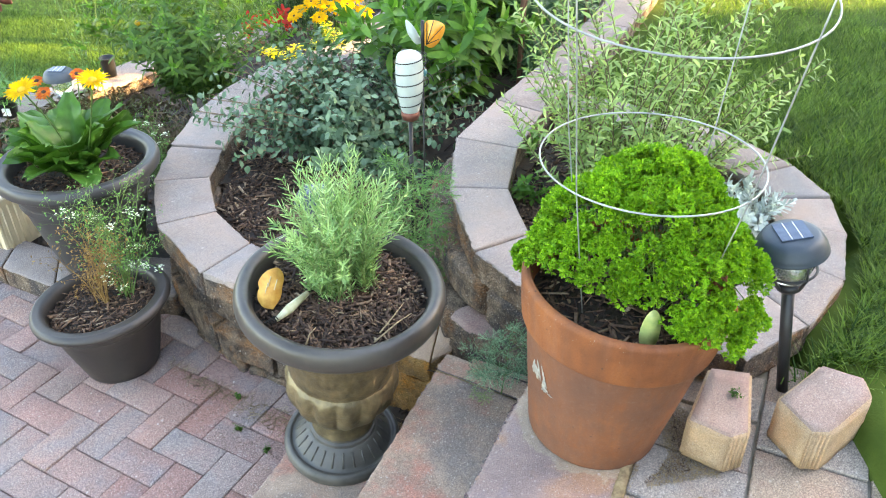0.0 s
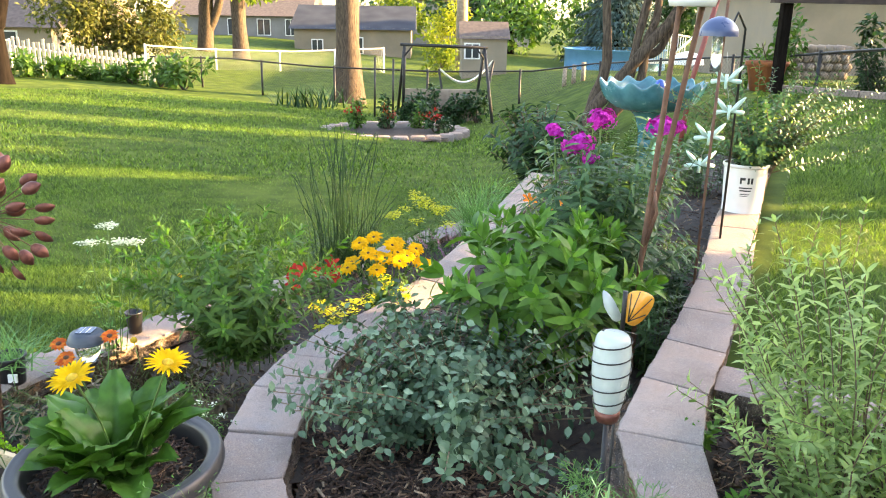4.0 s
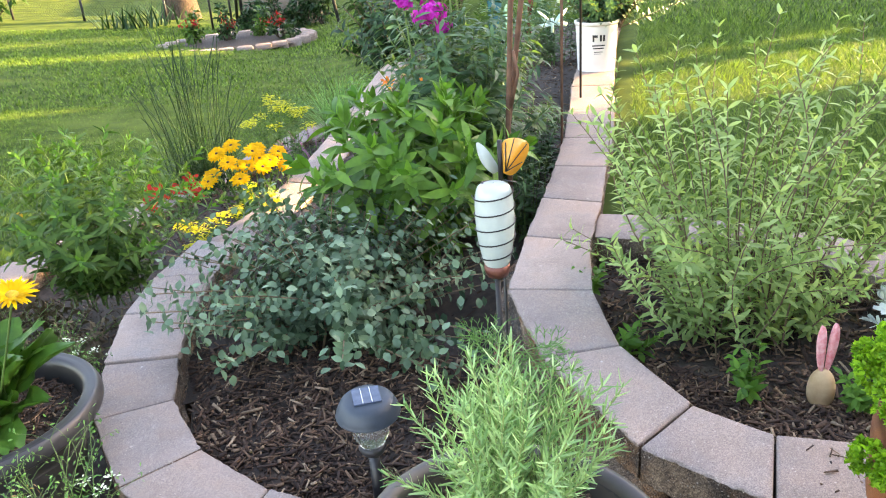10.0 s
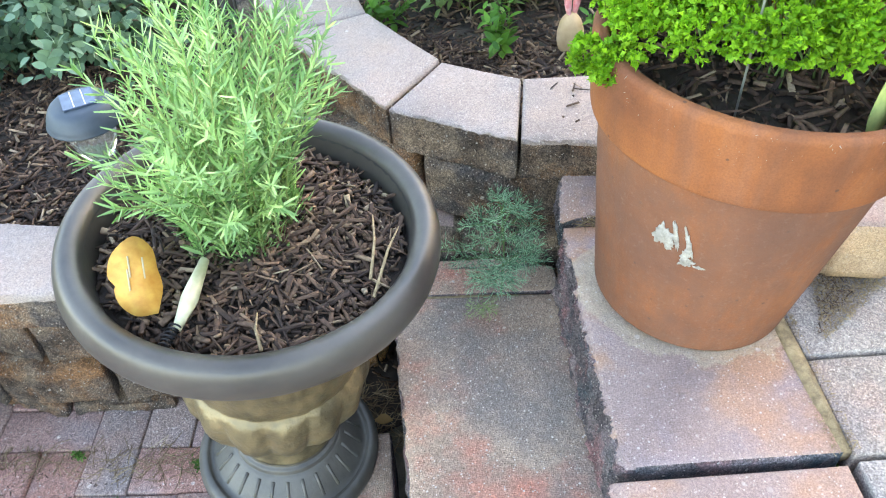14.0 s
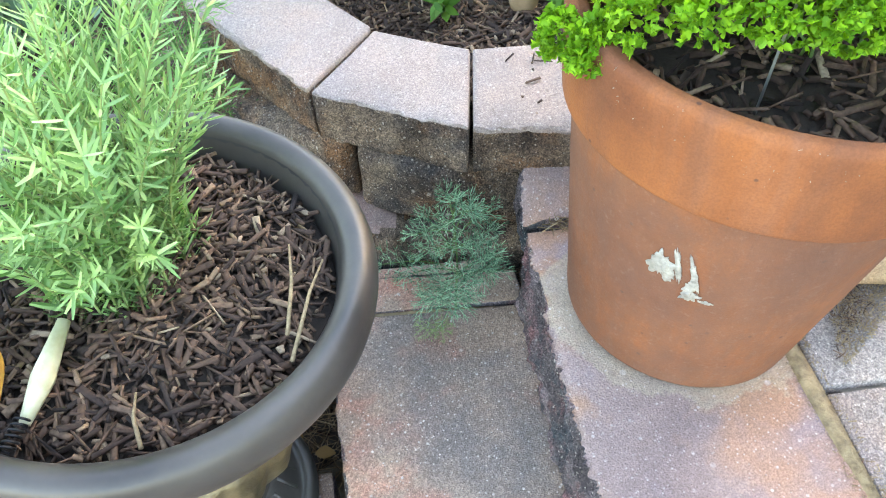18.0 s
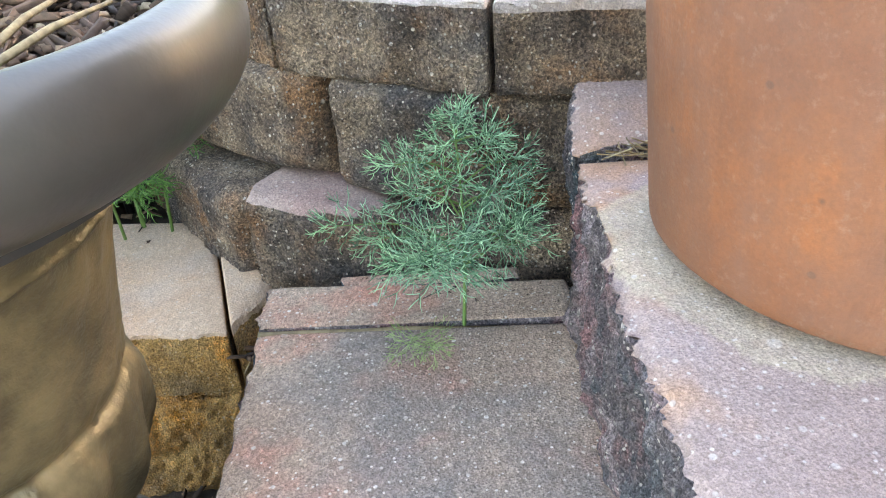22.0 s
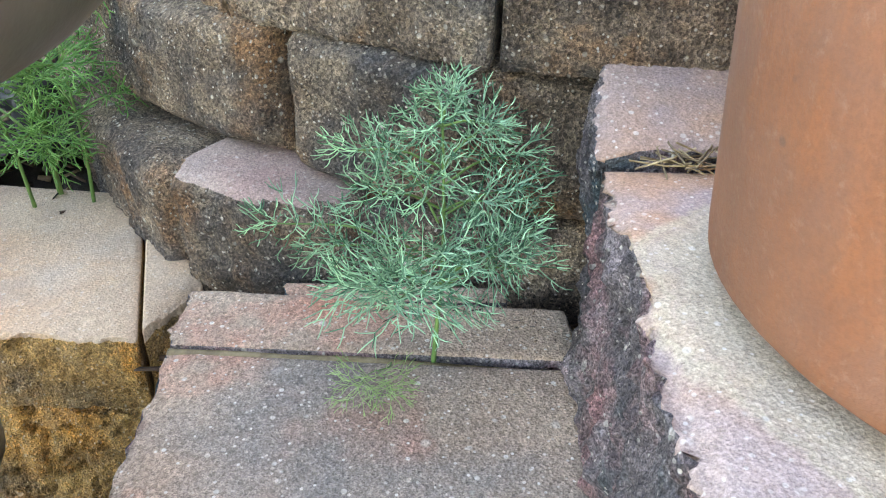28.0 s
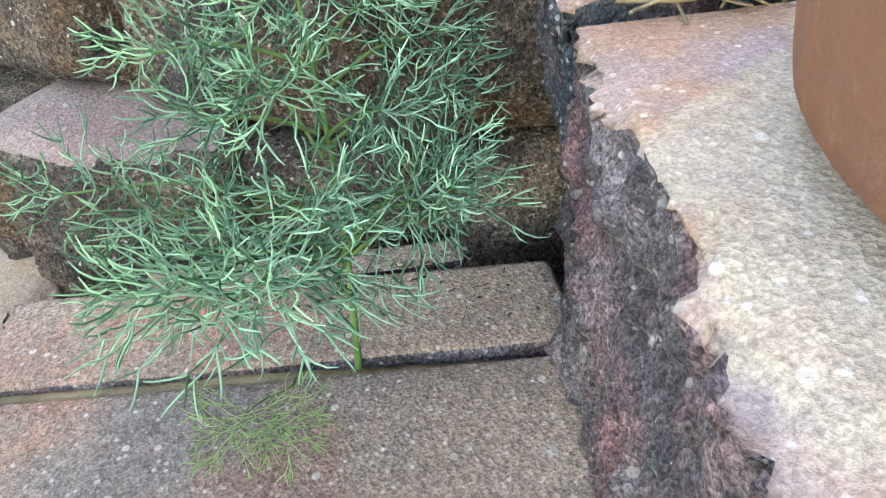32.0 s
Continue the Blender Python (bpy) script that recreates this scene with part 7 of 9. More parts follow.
# wiry white-flowered herb and dry stalks in the small pot
def wiry(name, label, at, n, spread, height, seed, green, dry, flowers=40):
    t = thing(name, label, "herb", at=at)
    rng = np.random.default_rng(seed)
    P = stalks(n, 0.02, spread, height, rng, k=8, sway=0.4)
    for q in P:
        part("stem", Geo().add(*tubes(q[None], np.linspace(0.002, 0.0008, 8)[None], 5)), dry if dry else STEM, t)
    B, T, O, q = along(P, 14, rng, 0.3, 1.0, 2, 2.4)
    L = 0.05 * (0.5 + rng.random(len(B)))
    E = B + unit(O + T * 0.8) * L[:, None]
    part("twigs", Geo().add(*tubes(np.stack([B, (B + E) / 2 + T * 0.005, E], 1), 0.0006, 3)), dry if dry else STEM, t)
    idx = np.repeat(np.arange(len(E)), 4)
    part("foliage", Geo().add(*leaves(E[idx] + rng.normal(0, 0.008, (len(idx), 3)), rng.normal(0, 1, (len(idx), 3)), rng.normal(0, 1, (len(idx), 3)), 0.010, 0.004, (0.3, 1, 0.2), 0.2)), green, t)
    if flowers:
        sel = rng.choice(len(E), flowers, replace=False)
        for s in sel:
            n2 = 14
            u = rng.normal(0, 1, (n2, 3)) * (1, 1, 0.3)
            part("flower", Geo().add(*leaves(E[s] + u * 0.006, u + (0, 0, 0.3), np.tile([0, 0, 1.0], (n2, 1)), 0.006, 0.005, (0.4, 1, 0.5), 0.1)), P_WHITE, t)
    return t


wiry("flowering_cilantro", "wiry flowering cilantro with tiny white flowers", (-0.99, 1.95, 0.215), 22, 0.19, 0.42, 81, F_FENN, None, 20)
wiry("dry_cilantro", "dry brown cilantro stalks standing in the pot", (-1.045, 1.91, 0.215), 14, 0.12, 0.29, 82, F_DRY, F_DRY, 0)
wiry("white_alyssum", "loose white-flowered herb behind the large pot", (-1.14, 2.78, 0.12), 18, 0.16, 0.34, 83, F_FENN, None, 28)

# low border: flowers along the lawn
t, P, rg = leafy_plant("gaillardia", "bronze-leaved gaillardia with red and yellow flowers", (-1.62, 3.20, 0.04), 95, 0.18, 0.38, 0.30, 34, 0.06, 0.020, F_BROWN, 84, "gaillardia", 0.6, 2, 1.57, 0.0025, 0.1, 0.3)
for k, (x, y, z) in enumerate([(-1.80, 3.3, 0.37), (-1.77, 3.26, 0.40), (-1.62, 3.3, 0.47), (-1.83, 3.34, 0.42)]):
    daisy(t, np.array([x, y, z]) - (-1.62, 3.20, 0.08), (0.1, -0.4, 0.9), 0.034, 14, P_ORANGE, C_EYE, 0.012, 840 + k, 2, width=0.34, stem_from=(-0.05, 0.05, 0.05))
for k, (x, y, z) in enumerate([(-1.72, 3.4, 0.44), (-1.58, 3.42, 0.40), (-1.54, 3.9, 0.50)]):
    f = part("bud", Geo().add(*lathe([(1e-4, -0.012), (0.012, -0.006), (0.014, 0.004), (0.006, 0.014), (1e-4, 0.015)], 10)), C_YEYE, t)
    f.location = np.array([x, y, z]) - (-1.62, 3.20, 0.08)
    part("flower_stem", Geo().add(*rod([np.array([x, y, z]) - (-1.62, 3.20, 0.08), np.array([x + 0.05, y - 0.03, 0.15]) - (-1.62, 3.20, 0.08)], 0.002, 5)), STEM, t)
leafy_plant("low_perennial", "low dark-leaved perennial at the corner of the bed", (-1.95, 3.25, 0.05), 22, 0.06, 0.16, 0.15, 12, 0.07, 0.014, F_DARK, 86, "perennial", 0.5, 2, 1.57, 0.002, 0.1, 0.4)
leafy_plant("bronze_perennial", "low bronze-green leafy perennial in the mulched bed", (-1.38, 3.32, 0.06), 60, 0.16, 0.30, 0.20, 22, 0.06, 0.02, F_BROWN, 85, "perennial", 0.6, 2, 1.57, 0.0025, 0.1, 0.3)
# yarrow
t, P, rg = leafy_plant("yarrow", "white yarrow on thin stems", (-1.88, 3.95, 0.06), 10, 0.05, 0.14, 0.58, 12, 0.06, 0.012, F_FENN, 87, "yarrow", 0.8, 2, 1.57, 0.0018, 0.05, 0.2, vary=0.3)
for k, (x, y, z) in enumerate([(-1.85, 3.95, 0.68), (-1.94, 3.95, 0.60), (-1.80, 3.93, 0.61), (-1.75, 3.97, 0.60)]):
    n = 150
    c = np.array([x, y, z]) - (-1.88, 3.95, 0.06)
    d = rg.normal(0, 1, (n, 3)) * (0.022, 0.022, 0.005)
    part("flower_head", Geo().add(*leaves(c + d, rg.normal(0, 1, (n, 3)) * (1, 1, 0.2), np.tile([0, 0, 1.0], (n, 1)), 0.010, 0.009, (0.4, 1, 0.5), 0.1)), P_WHITE, t)
    part("flower_stem", Geo().add(*rod([c, (c[0] * 0.4, c[1] * 0.4, 0.02)], 0.002, 5)), STEM, t)


def tufts(name, label, at, n, spread, height, W, mat, seed, cat="grass", bend=0.35):
    t = thing(name, label, cat, at=at)
    rng = np.random.default_rng(seed)
    a = rng.random(n) * 6.28
    q = rng.random(n)
    part("foliage", Geo().add(*blades(np.stack([0.06 * rng.normal(0, 1, n), 0.06 * rng.normal(0, 1, n), 0 * a], -1), np.stack([spread * q * np.cos(a), spread * q * np.sin(a), 0 * a + height], -1), np.stack([np.sin(a), -np.cos(a), 0 * a], -1), height * (0.6 + 0.5 * rng.random(n)), W, 6, bend)), mat, t)
    return t, rng


t, rg = tufts("liatris", "tall thin liatris stems rising from grassy leaves", (-0.95, 5.35, 0.0), 160, 0.30, 0.42, 0.008, F_DARK, 88, "liatris", 0.5)
P = stalks(58, 0.22, 0.36, 1.02, rg, k=8, sway=0.15, vary=0.4)
for q in P:
    part("stem", Geo().add(*tubes(q[None], np.linspace(0.0034, 0.0022, 8)[None], 5)), F_DARK, t)
part("stem_leaves", Geo().add(*leaf_part(P, 90, 0.045, 0.0042, rg, 0.8, 0.1, 2, 2.4, (0.6, 1.0, 0.2), 0.2, 0.1, 0.7)), F_DARK, t)
# rudbeckia
t, P, rg = leafy_plant("rudbeckia", "golden black-eyed daisies in a clump by the block wall", (-0.66, 4.48, 0.06), 26, 0.12, 0.24, 0.34, 16, 0.075, 0.026, F_MID, 89, "rudbeckia", 0.5, 2, 1.57, 0.003, 0.1, 0.3)
for k in range(17):
    a, q = k * 2.4, math.sqrt((k + 0.5) / 17)
    c = np.array([0.25 * q * math.cos(a), 0.15 * q * math.sin(a), 0.40 - 0.10 * q + 0.05 * math.sin(k * 1.9)])
    daisy(t, c, (0.25 * math.cos(a), -0.45, 0.85), 0.050, 16, P_GOLD, C_EYE, 0.009, 890 + k, 2, width=0.32, cup=0.05, stem_from=(c[0] * 0.5, c[1] * 0.5, 0.02))


def heads(parent, centres, r, n, mat, seed, name="flower_head", flat=0.35, L=0.014):
    rng = np.random.default_rng(seed)
    for c in centres:
        d = rng.normal(0, 0.5, (n, 3)) * (r, r, r * flat)
        part(name, Geo().add(*leaves(np.array(c) + d, rng.normal(0, 1, (n, 3)) * (1, 1, 0.3), np.tile([0, 0, 1.0], (n, 1)), L, L * 0.8, (0.4, 1, 0.5), 0.1)), mat, parent)


t, P, rg = leafy_plant("sedum", "low sedum with lime yellow flower heads", (-0.82, 4.08, 0.06), 30, 0.1, 0.2, 0.22, 14, 0.04, 0.016, F_MID, 90, "sedum", 0.5, 2, 1.57, 0.0025, 0.1, 0.2)
heads(t, P[:18, -1], 0.032, 40, P_LIME, 901)
t, P, rg = leafy_plant("sedum", "low sedum with lime yellow flower heads", (-0.62, 4.22, 0.06), 18, 0.08, 0.14, 0.30, 14, 0.04, 0.016, F_MID, 91, "sedum", 0.5, 2, 1.57, 0.0025, 0.1, 0.2)
heads(t, P[:10, -1], 0.03, 40, P_LIME, 911)
t, P, rg = leafy_plant("red_lily", "deep red flowers on leafy stems in the low bed", (-1.05, 4.62, 0.03), 12, 0.1, 0.16, 0.30, 14, 0.07, 0.018, F_MID, 92, "flowers", 0.5, 2, 1.57, 0.003, 0.1, 0.3)
for k, c in enumerate(P[:9, -1]):
    daisy(t, c, (0.2, -0.7, 0.4), 0.05, 6, F_RED, C_EYE, 0.006, 920 + k, width=0.45, cup=0.3)
t, P, rg = leafy_plant("salvia", "mauve salvia spikes beside the block wall", (-0.28, 5.3, -0.02), 24, 0.16, 0.24, 0.32, 14, 0.045, 0.016, F_MID, 93, "salvia", 0.5, 2, 1.57, 0.002, 0.05, 0.3)
Q = np.stack([P[:, -2] + (P[:, -1] - P[:, -2]) * s for s in np.linspace(0.0, 1.5, 5)], 1)
part("blossom", Geo().add(*leaf_part(Q, 48, 0.012, 0.008, rg, 0.6, 0.0, 4, 0.7, (0.4, 1, 0.5), 0.1)), P_PURPLE, t)
t, P, rg = leafy_plant("goldenrod", "yellow-topped perennial in the low bed", (-0.46, 6.1, -0.1), 26, 0.16, 0.26, 0.46, 16, 0.06, 0.02, F_MID, 94, "perennial", 0.5, 2, 1.57, 0.0025, 0.1, 0.3)
heads(t, P[:16, -1], 0.05, 60, P_LIME, 941, L=0.018)
t, rg = tufts("feathery_perennial", "fine brownish green feathery perennial", (-0.02, 6.6, -0.14), 420, 0.55, 0.58, 0.005, F_FENN, 95, "perennial", 0.3)
leafy_plant("leafy_perennial", "broad-leaved perennial with pink buds by the wall end", (0.30, 7.2, -0.12), 20, 0.1, 0.22, 0.35, 14, 0.11, 0.05, F_LIME, 96, "perennial", 0.5, 2, 1.57, 0.003, 0.1, 0.3)
# dark shrub at the end of the bed
ds = thing("peony_shrub", "large dark glossy-leaved shrub at the end of the bed", "shrub", at=(0.80, 8.9, -0.25))
rg = np.random.default_rng(97)
P = stalks(60, 0.15, 0.62, 1.0, rg, vary=0.4)
for q in P:
    part("stem", Geo().add(*tubes(q[None], 0.006, 5)), STEMW, ds)
part("foliage", Geo().add(*leaf_part(P, 44, 0.15, 0.042, rg, 0.5, 0.15, 3, 1.2, bend=0.35, taper=0.2)), F_DARK, ds)
leafy_plant("leafy_perennial", "mid green perennial under the small tree", (1.55, 8.6, 0.05), 40, 0.3, 0.6, 0.65, 30, 0.10, 0.025, F_MID, 98, "perennial", 0.4, 2, 1.57, 0.003, 0.1, 0.3)
leafy_plant("leafy_perennial", "dark green perennial beyond the bird bath", (1.9, 6.9, 0.2), 36, 0.3, 0.5, 0.6, 30, 0.10, 0.025, F_PHLOX, 99, "perennial", 0.4, 2, 1.57, 0.003, 0.1, 0.3)

# ---- ornaments, lamps, feeders ----
GLASSW = plain("milky_glass", (0.36, 0.42, 0.39), (0.48, 0.54, 0.50), 12, 0.15)
AMBER = plain("amber_glass", (0.80, 0.30, 0.03), (0.92, 0.46, 0.08), 30, 0.2)
SOLARLID = plain("grey_blue_lid", (0.022, 0.034, 0.046), (0.048, 0.064, 0.08), 15, 0.5)
PANEL = plain("solar_panel", (0.05, 0.07, 0.11), (0.08, 0.11, 0.16), 60, 0.15)
TEAL = plain("teal_glaze", (0.018, 0.095, 0.115), (0.065, 0.21, 0.24), 6, 0.25, bump=0.15, bscale=12)
CLEAR = bpy.data.materials.new("clear_glass")
CLEAR.use_nodes = True
cb = CLEAR.node_tree.nodes["Principled BSDF"]
cb.inputs["Transmission Weight"].default_value = 0.9
cb.inputs["Base Color"].default_value = (0.93, 0.95, 0.92, 1)
cb.inputs["Roughness"].default_value = 0.12
PALEGLASS = plain("pale_green_glass", (0.45, 0.66, 0.56), (0.62, 0.80, 0.72), 20, 0.15)
PINK = plain("pink_paint", (0.70, 0.18, 0.20), (0.82, 0.45, 0.45), 90, 0.6)
TANSTONE = plain("painted_stone", (0.42, 0.26, 0.12), (0.58, 0.40, 0.22), 30, 0.8)
PRINT = plain("dark_print", (0.02, 0.02, 0.02), (0.04, 0.04, 0.04), 20, 0.6)
LIMEWASH = plain("mineral_crust", (0.24, 0.215, 0.18), (0.46, 0.425, 0.36), 120, 0.95, bump=0.6, bscale=300)


def spiral(r, z0, z1, turns, n=120):
    s = np.linspace(0, 1, n)
    rr = np.array([r(q) for q in s])
    return np.stack([rr * np.cos(s * turns * 2 * np.pi), rr * np.sin(s * turns * 2 * np.pi), z0 + (z1 - z0) * s], -1)


def bottle():
    t = thing("bottle_lantern", "milky glass bottle lantern wound with black wire on a stake", "lantern", at=(-0.09, 2.0, 0.26))
    prof = rounded([(0.001, 0.74), (0.028, 0.735), (0.036, 0.715), (0.038, 0.68), (0.036, 0.635), (0.028, 0.585), (0.023, 0.57)], 5)
    part("glass", Geo().add(*lathe(prof, 32)), GLASSW, t)
    part("collar", Geo().add(*lathe([(0.001, 0.572), (0.025, 0.572), (0.026, 0.560), (0.022, 0.548), (0.001, 0.546)], 24)), COPPER, t)
    rad = lambda q: float(np.interp(q, [0, 0.1, 0.35, 0.6, 0.9, 1.0], [0.027, 0.031, 0.0385, 0.040, 0.038, 0.020]))
    part("wire", Geo().add(*tubes(spiral(rad, 0.572, 0.742, 5.5)[None], 0.0014, 6)), IRON, t)
    part("loop", Geo().add(*rod([(0.02, 0, 0.742), (0.045, 0, 0.735), (0.052, 0, 0.715), (0.04, 0, 0.70)], 0.0014, 6)), IRON, t)
    part("stake", Geo().add(*rod([(0, 0, -0.05), (0, 0, 0.548)], 0.006, 8)), IRON, t)
    part("holder", box((-0.03, -0.012, 0.06), (0.035, 0.012, 0.085), 0.004), BLACK, t)
    part("spike", Geo().add(*rod([(0.0, 0.0, 0.0), (-0.01, 0.0, 0.11)], [0.022, 0.014], 8)), BLACK, t)


bottle()


def wing(pts, thick=0.002, n=8):
    """A flat wing outlined by points in x, z, with rounded thickness."""
    p = rounded(list(pts) + [pts[0]], 4)[:-1]
    bm = bmesh.new()
    f = bm.faces.new([bm.verts.new((x, -thick / 2, z)) for x, z in p])
    r = bmesh.ops.extrude_face_region(bm, geom=[f])
    bmesh.ops.translate(bm, verts=[v for v in r["geom"] if isinstance(v, bmesh.types.BMVert)], vec=(0, thick, 0))
    bmesh.ops.recalc_face_normals(bm, faces=bm.faces)
    return bm


def butterfly_stake():
    t = thing("butterfly_stake", "butterfly stake with a white and an amber wing", "garden ornament", at=(-0.055, 2.07, 0.26))
    a = part("wing", wing([(0, 0.74), (-0.025, 0.785), (-0.045, 0.80), (-0.040, 0.765), (-0.018, 0.735)], 0.004), GLASSW, t, "white wing")
    b = part("wing", wing([(0, 0.735), (0.005, 0.79), (0.03, 0.80), (0.06, 0.785), (0.05, 0.75), (0.025, 0.725)], 0.004), AMBER, t, "amber wing with black veins")
    for x, z in ((0.03, 0.80), (0.055, 0.785), (0.045, 0.75), (0.012, 0.795)):
        part("vein", Geo().add(*rod([(0.01, -0.004, 0.735), (x, -0.004, z)], 0.0011, 5)), IRON, b)
    part("body", Geo().add(*rod([(0, -0.002, 0.71), (0, -0.002, 0.80)], 0.005, 8)), IRON, t)
    part("spring", Geo().add(*tubes(spiral(lambda q: 0.008, 0.66, 0.71, 6, 80)[None], 0.0012, 5)), IRON, t)
    s = np.linspace(0, 1, 40)
    part("scroll", Geo().add(*tubes(np.stack([0.028 * (1 - 0.7 * s) * np.cos(s * 9), 0 * s, 0.63 + 0.028 * (1 - 0.7 * s) * np.sin(s * 9)], -1)[None], 0.002, 5)), IRON, t)
    part("bead", Geo().add(*lathe([(1e-4, 0.672), (0.010, 0.664), (0.012, 0.655), (0.008, 0.645), (1e-4, 0.642)], 14)), TEAL, t)
    part("rod", Geo().add(*rod([(0, 0, -0.05), (0, 0, 0.66)], 0.003, 6)), IRON, t)


butterfly_stake()


STRAWVEIN = plain("pale_vein", (0.46, 0.36, 0.20), (0.60, 0.48, 0.30), 60, 0.6)


def fallen_butterfly():
    """Two wings of a broken ornament lying on the mulch of the urn."""
    t = thing("fallen_butterfly", "broken butterfly ornament with an orange wing on the mulch", "garden ornament", at=(-0.370, 1.340, 0.636), turn=(0, 0, 20))
    a = part("wing", wing([(0, 0), (-0.022, 0.006), (-0.034, 0.024), (-0.034, 0.042), (-0.031, 0.048), (-0.034, 0.062), (-0.020, 0.084), (0.008, 0.094), (0.022, 0.074), (0.019, 0.050), (0.016, 0.026)], 0.003), plain("orange_glass", (0.50, 0.20, 0.025), (0.66, 0.36, 0.07), 60, 0.6), t, "orange wing with pale veins")
    a.matrix_local = pose(0, 0.012, 0.012, -48, 0, -18)
    for k, (x, z) in enumerate([(-0.012, 0.062), (0.002, 0.055), (-0.018, 0.048)]):
        part("vein", Geo().add(*rod([(x, -0.003, z - 0.012), (x + 0.006, -0.003, z + 0.012)], 0.0011, 6)), STRAWVEIN, a)
    b = part("body", Geo().add(*rod([(0.0, -0.02, 0.006), (0.035, 0.0, 0.014), (0.082, 0.03, 0.024)], [0.005, 0.011, 0.006], 8)), plain("pale_wing", (0.55, 0.50, 0.28), (0.70, 0.66, 0.44), 60, 0.4), t, "pale folded wing")
    p = spiral(lambda q: 0.006, 0, 0.03, 6, 70)
    sp = part("spring", Geo().add(*tubes(p[None], 0.0012, 5)), IRON, t)
    sp.matrix_local = pose(-0.024, -0.03, 0.006, 0, 80, 25)


fallen_butterfly()


def solar_light(label, at, s=1.0, post=0.30, cage=True, turn=0, lean=0):
    t = thing("solar_light", label, "solar lamp", at=at, turn=(0, lean, turn))
    h = post
    part("post", Geo().add(*rod([(0, 0, -0.04), (0, 0, h)], 0.013 * s, 12)), BLACK, t)
    part("cup", Geo().add(*lathe([(0.013 * s, h - 0.01), (0.026 * s, h), (0.032 * s, h + 0.012), (0.026 * s, h + 0.02), (0.001, h + 0.02)], 24)), BLACK, t)
    part("lens", Geo().add(*lathe(rounded([(0.024 * s, h + 0.016), (0.040 * s, h + 0.045), (0.046 * s, h + 0.075), (0.044 * s, h + 0.095)], 4), 24)), CLEAR, t)
    if cage:
        for k in range(5):
            a = k * 1.2566
            c, q = math.cos(a), math.sin(a)
            part("cage_bar", Geo().add(*rod([(0.03 * s * c, 0.03 * s * q, h + 0.01), (0.052 * s * c, 0.052 * s * q, h + 0.05), (0.052 * s * c, 0.052 * s * q, h + 0.10)], 0.0032 * s, 6)), BLACK, t)
        a = np.linspace(0, 2 * np.pi, 33)
        part("cage_ring", Geo().add(*tubes(np.stack([0.052 * s * np.cos(a), 0.052 * s * np.sin(a), 0 * a + h + 0.05], -1)[None], 0.003 * s, 6)), BLACK, t)
    lid = part("lid", Geo().add(*lathe(rounded([(0.001, h + 0.096), (0.066 * s, h + 0.096), (0.070 * s, h + 0.104), (0.066 * s, h + 0.116), (0.056 * s, h + 0.132), (0.040 * s, h + 0.138), (0.001, h + 0.139)], 4), 40)), SOLARLID, t)
    part("panel", box((-0.03 * s, -0.03 * s, h + 0.139), (0.03 * s, 0.03 * s, h + 0.142)), PANEL, lid, smooth=False)
    for x in (-0.01, 0.01):
        part("panel_line", box((x * s - 0.0008, -0.029 * s, h + 0.142), (x * s + 0.0008, 0.029 * s, h + 0.1428)), WHITEPAINT, lid, smooth=False)


solar_light("grey-lidded caged solar path light at the lawn's edge", (0.775, 1.305, 0.46), 1.0, 0.29, lean=-11)
solar_light("grey-lidded solar light low in the mulch", (-0.378, 2.02, 0.27), 0.95, 0.16, False)
solar_light("blue-grey solar light among the gaillardias", (-1.722, 3.34, 0.06), 1.0, 0.235, False)


def cage():
    """A wire plant cage: three rings on four legs."""
    t = thing("plant_cage", "galvanised wire plant cage round the parsley", "plant support", at=(0.368, 1.235, 0.80), turn=(0, 0, 0))
    a = np.linspace(0, 2 * np.pi, 65)
    for k, (z, r, tilt) in enumerate([(0.28, 0.196, 0.0), (0.58, 0.235, 0.03)]):
        part("ring", Geo().add(*tubes(np.stack([r * np.cos(a), r * np.sin(a), z + tilt * np.sin(a)], -1)[None], 0.0017, 8)), GALV, t)
    for k in range(4):
        g = 0.7 + k * 1.5708
        c, s = math.cos(g), math.sin(g)
        part("leg", Geo().add(*rod([(0.13 * c, 0.13 * s, -0.05), (0.196 * c, 0.196 * s, 0.28), (0.235 * c, 0.235 * s, 0.58 + 0.03 * s), (0.25 * c, 0.25 * s, 0.66)], 0.0014, 6)), GALV, t)


cage()
mk = thing("plant_marker", "clear and green plastic plant marker in the parsley", "plant marker", at=(0.36, 1.045, 0.79))
part("blade", wing([(0, -0.01), (-0.018, 0.035), (-0.014, 0.08), (0, 0.10), (0.014, 0.08), (0.016, 0.035)], 0.002), plain("green_plastic", (0.22, 0.30, 0.10), (0.40, 0.42, 0.14), 40, 0.2), mk)


def bunny():
    t = thing("bunny_ornament", "small egg-shaped rabbit ornament with pink patterned ears", "garden ornament", at=(0.56, 1.84, 0.455))
    part("rabbit", Geo().add(*lathe(rounded([(0.001, 0.0), (0.022, 0.008), (0.028, 0.035), (0.024, 0.065), (0.012, 0.085), (0.001, 0.09)], 4), 20)), TANSTONE, t)
    for s in (-1, 1):
        e = part("ear", wing([(0, 0), (s * 0.012, 0.03), (s * 0.020, 0.085), (s * 0.012, 0.12), (s * 0.002, 0.09)], 0.008), PINK, t)
        e.location = (s * 0.004, 0, 0.075)


bunny()


